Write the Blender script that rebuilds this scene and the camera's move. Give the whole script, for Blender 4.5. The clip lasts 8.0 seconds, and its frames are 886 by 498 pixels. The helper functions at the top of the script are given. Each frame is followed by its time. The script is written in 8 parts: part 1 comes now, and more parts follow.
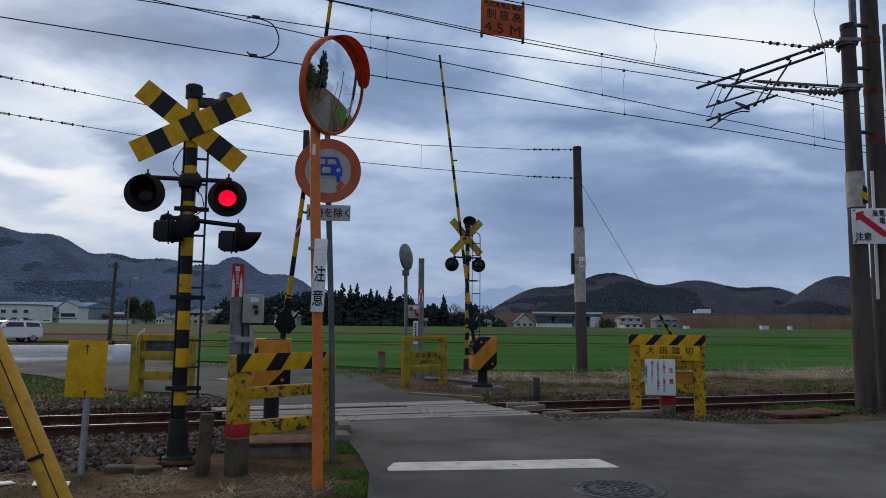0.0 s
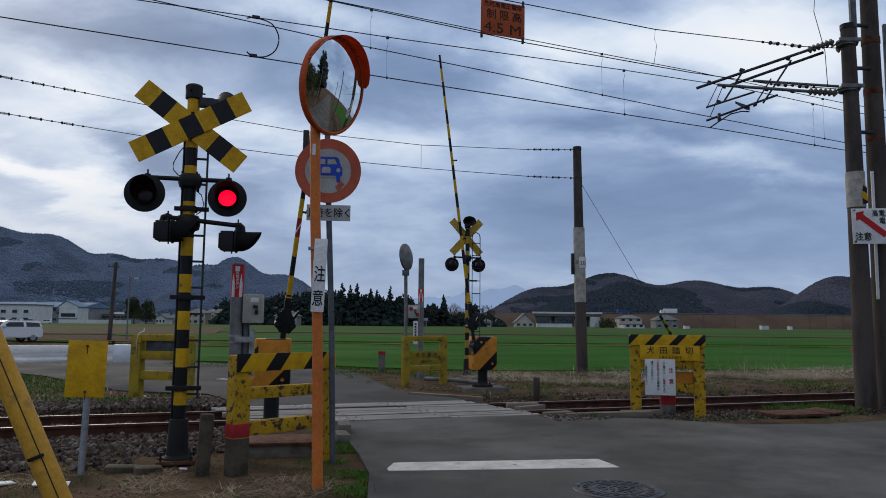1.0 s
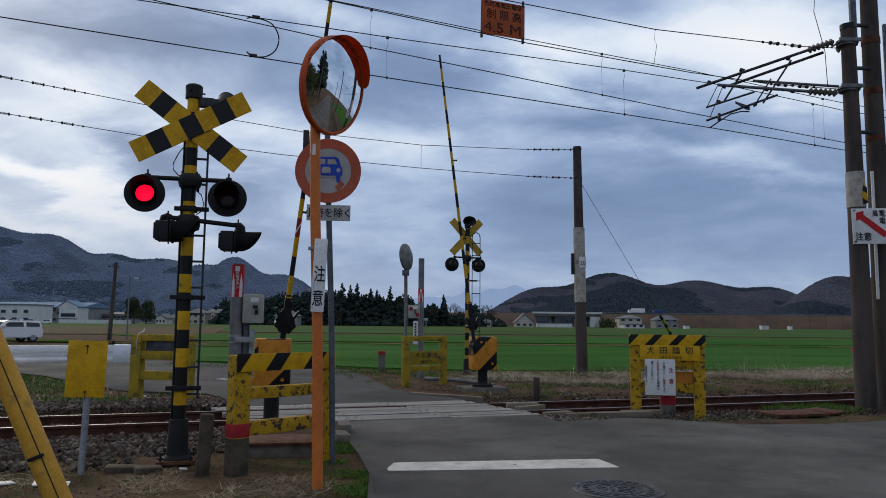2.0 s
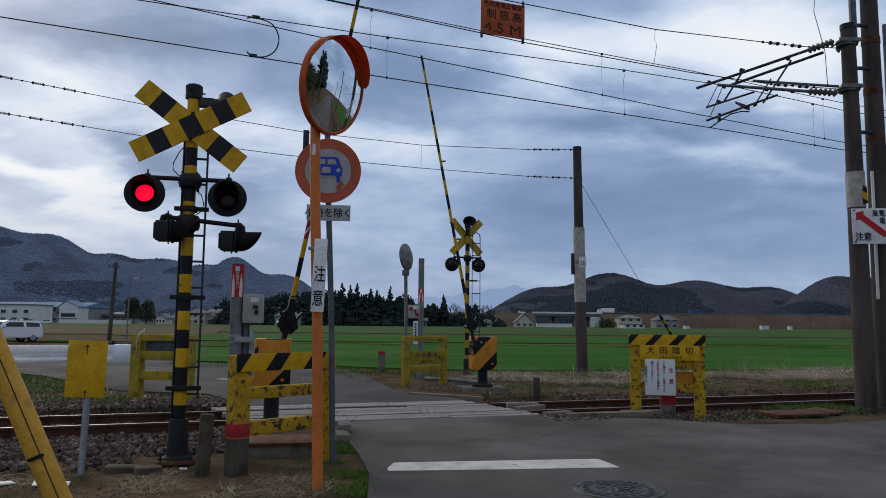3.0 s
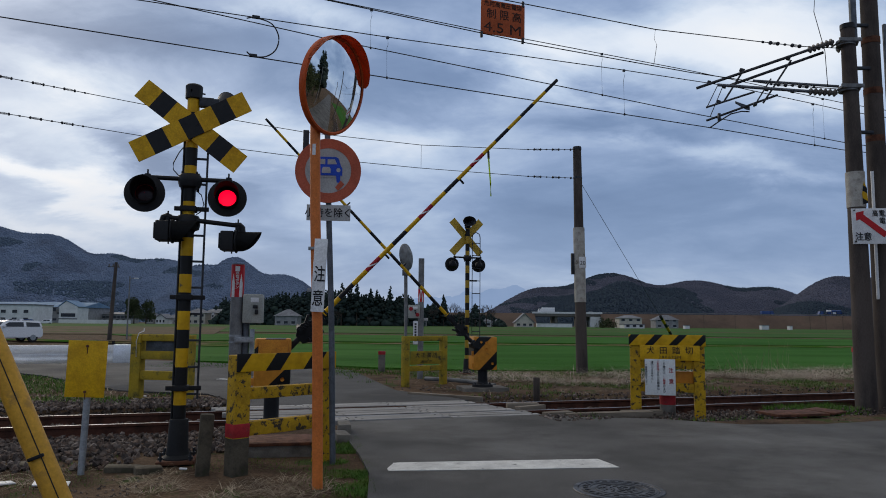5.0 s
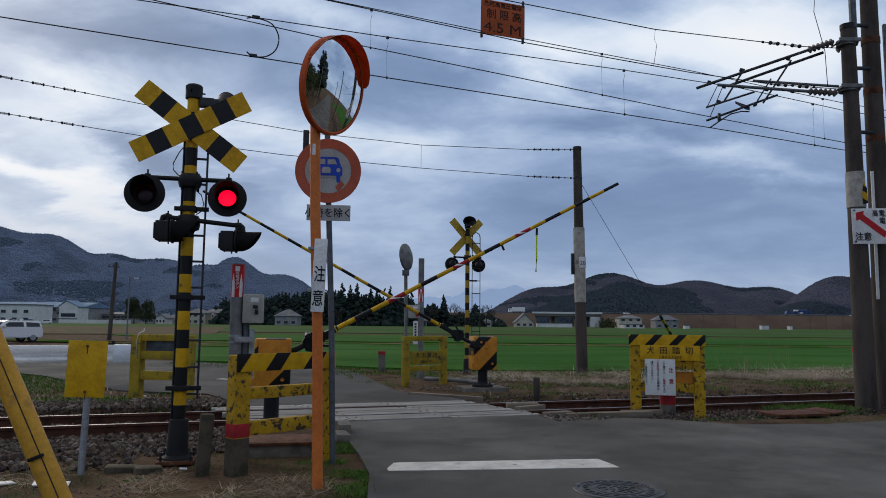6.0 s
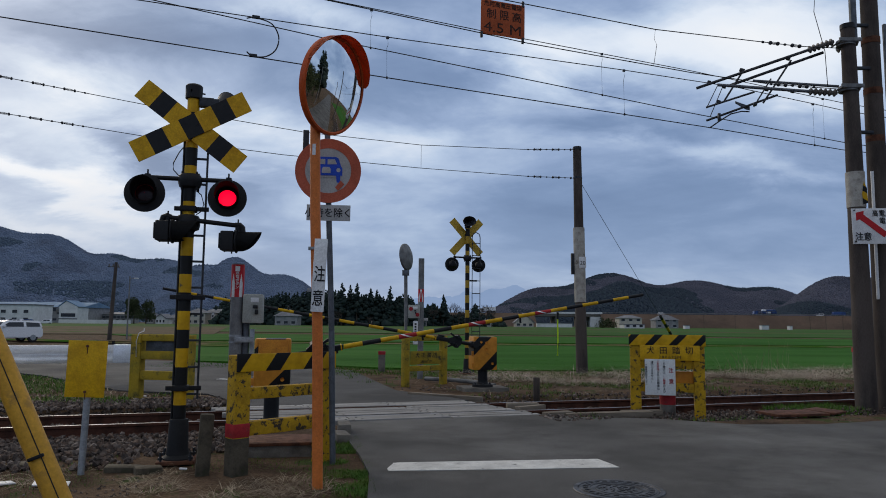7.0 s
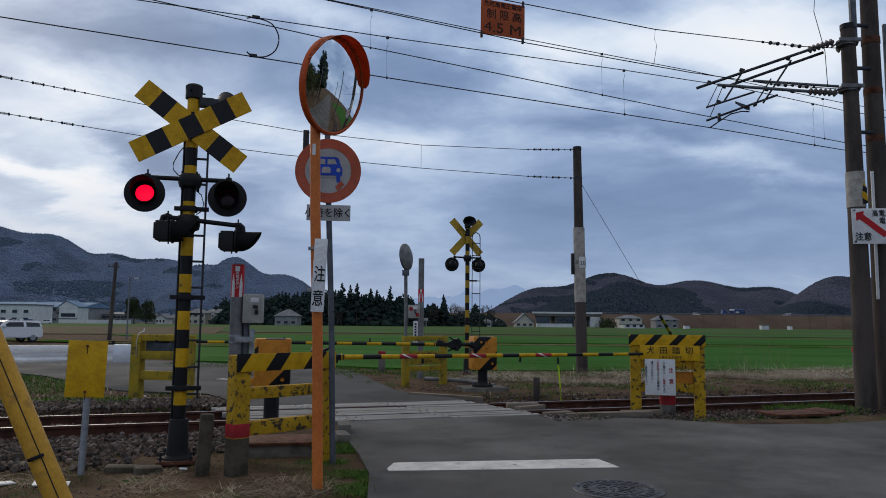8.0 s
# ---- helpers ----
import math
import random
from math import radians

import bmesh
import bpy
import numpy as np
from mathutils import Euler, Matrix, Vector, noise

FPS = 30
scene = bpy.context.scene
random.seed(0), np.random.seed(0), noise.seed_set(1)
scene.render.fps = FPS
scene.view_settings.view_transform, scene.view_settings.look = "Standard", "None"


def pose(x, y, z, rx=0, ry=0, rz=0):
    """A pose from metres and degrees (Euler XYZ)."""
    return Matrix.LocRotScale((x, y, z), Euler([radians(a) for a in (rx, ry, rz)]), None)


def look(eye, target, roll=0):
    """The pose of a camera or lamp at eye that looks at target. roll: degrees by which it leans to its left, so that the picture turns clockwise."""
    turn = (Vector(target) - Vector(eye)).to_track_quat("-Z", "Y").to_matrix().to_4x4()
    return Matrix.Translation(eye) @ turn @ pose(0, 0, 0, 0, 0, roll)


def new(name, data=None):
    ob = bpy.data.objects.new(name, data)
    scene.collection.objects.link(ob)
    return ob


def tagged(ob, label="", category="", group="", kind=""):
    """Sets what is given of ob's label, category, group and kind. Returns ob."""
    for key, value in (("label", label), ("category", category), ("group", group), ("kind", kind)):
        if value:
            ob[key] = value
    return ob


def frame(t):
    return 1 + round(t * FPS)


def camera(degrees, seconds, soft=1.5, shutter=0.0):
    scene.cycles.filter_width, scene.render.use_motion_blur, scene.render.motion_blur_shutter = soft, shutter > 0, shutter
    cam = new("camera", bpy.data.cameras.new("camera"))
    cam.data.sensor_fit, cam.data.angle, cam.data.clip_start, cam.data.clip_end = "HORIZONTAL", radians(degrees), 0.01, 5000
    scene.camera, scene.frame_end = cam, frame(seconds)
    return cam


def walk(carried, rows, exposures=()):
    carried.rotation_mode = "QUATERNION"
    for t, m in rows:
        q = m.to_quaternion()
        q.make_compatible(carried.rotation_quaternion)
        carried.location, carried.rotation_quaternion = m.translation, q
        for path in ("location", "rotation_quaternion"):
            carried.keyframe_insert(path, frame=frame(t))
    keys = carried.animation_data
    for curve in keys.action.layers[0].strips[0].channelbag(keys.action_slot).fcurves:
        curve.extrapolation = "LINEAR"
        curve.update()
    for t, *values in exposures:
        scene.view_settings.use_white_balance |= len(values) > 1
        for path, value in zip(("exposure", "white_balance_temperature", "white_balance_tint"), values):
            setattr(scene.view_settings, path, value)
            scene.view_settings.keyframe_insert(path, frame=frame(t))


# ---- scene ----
# camera on a tripod beside the road
EYE = Vector((0, 0, 1.38))
cam = camera(63.4, 8.0, soft=0.95)
still = look(EYE, EYE + Vector((0, 1, 132 / 1270)), 0.55)
walk(cam, [(0, still), (8, still)], [(0, 0.0, 6380, 10), (8, 0.0, 6380, 10)])

# world: an overcast evening sky with a layer of broken cloud
SUN_ROT, SUN_EL = radians(-38), radians(24)
world = bpy.data.worlds.new("sky")
scene.world = world
world.use_nodes = True
wt = world.node_tree
wt.nodes.clear()


def node(tree, kind, **values):
    n = tree.nodes.new(kind)
    for key, value in values.items():
        if key in ("operation", "blend_type", "data_type", "noise_dimensions", "interpolation", "feature", "distance", "sky_type", "sun_disc", "invert", "vector_type"):
            setattr(n, key, value)
        else:
            n.inputs[key].default_value = value
    return n


def math_node(tree, op, a, b=None, clamp=False):
    n = tree.nodes.new("ShaderNodeMath")
    n.operation, n.use_clamp = op, clamp
    for i, v in enumerate((a, b)):
        if v is None:
            continue
        if isinstance(v, (int, float)):
            n.inputs[i].default_value = v
        else:
            tree.links.new(v, n.inputs[i])
    return n.outputs[0]


def ramp(tree, fac, stops, mode="LINEAR"):
    n = tree.nodes.new("ShaderNodeValToRGB")
    n.color_ramp.interpolation = mode
    els = n.color_ramp.elements
    while len(els) < len(stops):
        els.new(0.5)
    for e, (p, c) in zip(els, stops):
        e.position = p
        e.color = (*c, 1) if len(c) == 3 else c
    tree.links.new(fac, n.inputs[0])
    return n.outputs[0]


def mix(tree, fac, a, b, blend="MIX"):
    n = tree.nodes.new("ShaderNodeMix")
    n.data_type, n.blend_type = "RGBA", blend
    for i, v in ((0, fac), (6, a), (7, b)):
        if isinstance(v, (int, float)):
            n.inputs[i].default_value = v
        elif isinstance(v, tuple):
            n.inputs[i].default_value = (*v, 1)
        else:
            tree.links.new(v, n.inputs[i])
    return n.outputs[2]


BANKS = ((-0.535, 0.300, 0.10, 0.04, 0.12, -32), (-0.51, 0.180, 0.17, 0.03, 0.20, -20), (-0.43, 0.238, 0.20, 0.028, -0.15, -24), (-0.33, 0.262, 0.08, 0.03, 0.05, -20), (-0.54, 0.125, 0.14, 0.03, 0.13, -15), (-0.30, 0.20, 0.10, 0.03, -0.04), (0.52, 0.33, 0.12, 0.03, 0.05), (-0.46, 0.40, 0.16, 0.035, -0.05, -10), (-0.22, 0.449, 0.15, 0.03, 0.06), (-0.077, 0.241, 0.08, 0.04, 0.035), (-0.271, 0.272, 0.10, 0.04, 0.03),
         (-0.035, 0.152, 0.07, 0.03, 0.05), (0.402, 0.404, 0.22, 0.07, 0.15), (-0.20, 0.19, 0.14, 0.05, -0.05), (0.413, 0.238, 0.18, 0.025, 0.08), (0.165, 0.385, 0.10, 0.06, 0.10), (-0.423, 0.417, 0.20, 0.04, -0.10), (-0.416, 0.133, 0.12, 0.04, -0.05),
         (-0.022, 0.358, 0.13, 0.06, -0.09), (0.237, 0.29, 0.10, 0.03, -0.08), (0.108, 0.146, 0.20, 0.05, -0.04), (-0.135, 0.323, 0.10, 0.05, -0.06))


def sky():
    t = wt
    co = t.nodes.new("ShaderNodeTexCoord").outputs["Generated"]
    sep = t.nodes.new("ShaderNodeSeparateXYZ")
    t.links.new(co, sep.inputs[0])
    x, y, z = sep.outputs
    up = math_node(t, "ADD", math_node(t, "MAXIMUM", z, 0.0), 0.30)
    com = t.nodes.new("ShaderNodeCombineXYZ")
    t.links.new(math_node(t, "DIVIDE", x, up), com.inputs[0])
    t.links.new(math_node(t, "DIVIDE", y, up), com.inputs[1])
    mp = t.nodes.new("ShaderNodeMapping")
    mp.inputs["Rotation"].default_value = (0, 0, radians(24))
    mp.inputs["Scale"].default_value = (0.75, 1.05, 1)
    mp.inputs["Location"].default_value = (2.3, 0.75, 0)
    t.links.new(com.outputs[0], mp.inputs[0])
    big = node(t, "ShaderNodeTexNoise", Scale=1.25, Detail=7.0, Roughness=0.52, Distortion=0.5)
    fine = node(t, "ShaderNodeTexNoise", Scale=3.6, Detail=9.0, Roughness=0.6, Distortion=0.3)
    for n in (big, fine):
        t.links.new(mp.outputs[0], n.inputs["Vector"])
    dens = math_node(t, "ADD", math_node(t, "MULTIPLY", big.outputs[0], 0.45), math_node(t, "MULTIPLY", fine.outputs[0], 0.20))
    dens = math_node(t, "ADD", dens, 0.185)
    # thick banks and thin gaps of the cloud layer to the north: (across, up, half width, half height, thinner or thicker, slant in degrees)
    front = math_node(t, "MAXIMUM", y, 0.08)
    warp = t.nodes.new("ShaderNodeSeparateColor")
    t.links.new(fine.outputs["Color"], warp.inputs[0])
    ax = math_node(t, "ADD", math_node(t, "DIVIDE", x, front), math_node(t, "MULTIPLY", math_node(t, "SUBTRACT", warp.outputs[1], 0.5), 0.22))
    az = math_node(t, "ADD", math_node(t, "DIVIDE", z, front), math_node(t, "MULTIPLY", math_node(t, "SUBTRACT", warp.outputs[2], 0.5), 0.14))
    az = math_node(t, "ADD", az, math_node(t, "MULTIPLY", ax, 0.10))
    ahead = math_node(t, "MULTIPLY", math_node(t, "SUBTRACT", y, 0.15), 3.0, True)
    total = None
    for cx, cz, rx, rz, amp, *slant in BANKS:
        ca, sa = math.cos(radians(sum(slant))), math.sin(radians(sum(slant)))
        ox, oz = math_node(t, "SUBTRACT", ax, cx), math_node(t, "SUBTRACT", az, cz + 0.10 * cx)
        dx = math_node(t, "DIVIDE", math_node(t, "ADD", math_node(t, "MULTIPLY", ox, ca), math_node(t, "MULTIPLY", oz, sa)), rx)
        dz = math_node(t, "DIVIDE", math_node(t, "SUBTRACT", math_node(t, "MULTIPLY", oz, ca), math_node(t, "MULTIPLY", ox, sa)), rz)
        r2 = math_node(t, "ADD", math_node(t, "MULTIPLY", dx, dx), math_node(t, "MULTIPLY", dz, dz))
        gsn = math_node(t, "MULTIPLY", math_node(t, "POWER", 2.718, math_node(t, "MULTIPLY", r2, -1.0)), amp * 1.15)
        total = gsn if total is None else math_node(t, "ADD", total, gsn)
    dens = math_node(t, "ADD", dens, math_node(t, "MULTIPLY", total, ahead))
    cloud = ramp(t, dens, [(0.36, (0.122, 0.190, 0.340)), (0.44, (0.190, 0.275, 0.450)), (0.50, (0.312, 0.410, 0.605)), (0.56, (0.52, 0.625, 0.79)), (0.63, (0.82, 0.875, 0.95)), (0.74, (0.97, 0.97, 0.97))])
    # the veil towards the horizon
    low = ramp(t, z, [(0.0, (0.92, 0.92, 0.92)), (0.10, (0.75, 0.75, 0.75)), (0.2, (0.25, 0.25, 0.25)), (0.32, (0, 0, 0))])
    cloud = mix(t, low, cloud, mix(t, 0.33, (0.228, 0.322, 0.520), cloud))
    # overhead the layer is thick and neutral
    cloud = mix(t, ramp(t, z, [(0.44, (0, 0, 0)), (0.75, (0.85, 0.85, 0.85))]), cloud, (0.63, 0.60, 0.555))
    # the cloud is brighter and warmer round the hidden sun
    aim = t.nodes.new("ShaderNodeVectorMath")
    aim.operation = "DOT_PRODUCT"
    t.links.new(co, aim.inputs[0])
    aim.inputs[1].default_value = (math.sin(SUN_ROT) * math.cos(SUN_EL), math.cos(SUN_ROT) * math.cos(SUN_EL), math.sin(SUN_EL))
    near = math_node(t, "POWER", math_node(t, "MAXIMUM", aim.outputs["Value"], 0.0), 14.0)
    cloud = mix(t, math_node(t, "MULTIPLY", near, 0.6), cloud, mix(t, 1.0, cloud, (1.35, 1.22, 1.04), "MULTIPLY"))
    nish = node(t, "ShaderNodeTexSky", sky_type="NISHITA", sun_disc=False)
    nish.sun_elevation, nish.sun_rotation = SUN_EL, SUN_ROT
    clear = mix(t, 1.0, nish.outputs[0], (0.1, 0.1, 0.1), "MULTIPLY")
    bg = t.nodes.new("ShaderNodeBackground")
    t.links.new(mix(t, 0.92, clear, cloud), bg.inputs[0])
    bg.inputs[1].default_value = 1.0
    out = t.nodes.new("ShaderNodeOutputWorld")
    t.links.new(bg.outputs[0], out.inputs[0])


sky()
sun = new("sun", bpy.data.lights.new("sun", "SUN"))
sun.data.energy, sun.data.angle, sun.data.color = 0.9, radians(30), (1.0, 0.86, 0.66)
sun.matrix_world = look((0, 0, 0), (-math.sin(SUN_ROT) * math.cos(SUN_EL), -math.cos(SUN_ROT) * math.cos(SUN_EL), -math.sin(SUN_EL)))


# ---- materials ----
def surf(name, base, second=None, scale=6.0, low=0.42, high=0.62, rough=0.7, metal=0.0, bump=0.15, bump_scale=60.0, stain=None, stain_scale=2.0, stain_at=(0.58, 0.66), detail=6.0, vary=0.0, stretch=(1, 1, 1), spec=0.2, world_space=False, grain=(0.8, 1.15)):
    """A surface of two tones mixed by noise, with fine relief, stains or chips of a third tone, and a change from piece to piece."""
    m = bpy.data.materials.new(name)
    m.use_nodes = True
    t = m.node_tree
    b = t.nodes["Principled BSDF"]
    if world_space:
        co = t.nodes.new("ShaderNodeNewGeometry").outputs["Position"]
    else:
        co = t.nodes.new("ShaderNodeTexCoord").outputs["Object"]
    mp = t.nodes.new("ShaderNodeMapping")
    mp.inputs["Scale"].default_value = stretch
    t.links.new(co, mp.inputs[0])
    co = mp.outputs[0]
    if vary:
        info = t.nodes.new("ShaderNodeObjectInfo")
        mv = t.nodes.new("ShaderNodeVectorMath")
        com = t.nodes.new("ShaderNodeCombineXYZ")
        for i, k in enumerate((31.0, 17.0, 53.0)):
            t.links.new(math_node(t, "MULTIPLY", info.outputs["Random"], k), com.inputs[i])
        t.links.new(co, mv.inputs[0])
        t.links.new(com.outputs[0], mv.inputs[1])
        co = mv.outputs[0]
    n1 = node(t, "ShaderNodeTexNoise", Scale=scale, Detail=detail, Roughness=0.6)
    t.links.new(co, n1.inputs["Vector"])
    col = ramp(t, n1.outputs[0], [(low, base), (high, second or tuple(c * 0.72 for c in base))])
    n3 = node(t, "ShaderNodeTexNoise", Scale=bump_scale, Detail=4.0, Roughness=0.65)
    t.links.new(co, n3.inputs["Vector"])
    col = mix(t, 1.0, col, ramp(t, n3.outputs[0], [(0.3, (grain[0],) * 3), (0.7, (grain[1],) * 3)]), "MULTIPLY")
    if stain:
        n2 = node(t, "ShaderNodeTexNoise", Scale=stain_scale, Detail=9.0, Roughness=0.68)
        t.links.new(co, n2.inputs["Vector"])
        col = mix(t, ramp(t, n2.outputs[0], [(stain_at[0], (0, 0, 0)), (stain_at[1], (1, 1, 1))]), col, stain)
    if vary:
        k = math_node(t, "ADD", math_node(t, "MULTIPLY", info.outputs["Random"], 2 * vary), 1.0 - vary)
        g = t.nodes.new("ShaderNodeCombineXYZ")
        for i in range(3):
            t.links.new(k, g.inputs[i])
        col = mix(t, 1.0, col, g.outputs[0], "MULTIPLY")
    t.links.new(col, b.inputs["Base Color"])
    rr = ramp(t, n1.outputs[0], [(0.3, (max(rough - 0.12, 0.03),) * 3), (0.7, (min(rough + 0.12, 1.0),) * 3)])
    t.links.new(rr, b.inputs["Roughness"])
    b.inputs["Metallic"].default_value = metal
    b.inputs["Specular IOR Level"].default_value = spec
    if bump:
        bn = node(t, "ShaderNodeBump", Strength=bump, Distance=0.01)
        t.links.new(n3.outputs[0], bn.inputs["Height"])
        t.links.new(bn.outputs[0], b.inputs["Normal"])
    return m


def glow(name, col, strength):
    m = bpy.data.materials.new(name)
    m.use_nodes = True
    b = m.node_tree.nodes["Principled BSDF"]
    b.inputs["Base Color"].default_value = (*col, 1)
    b.inputs["Emission Color"].default_value = (*col, 1)
    b.inputs["Emission Strength"].default_value = strength
    return m


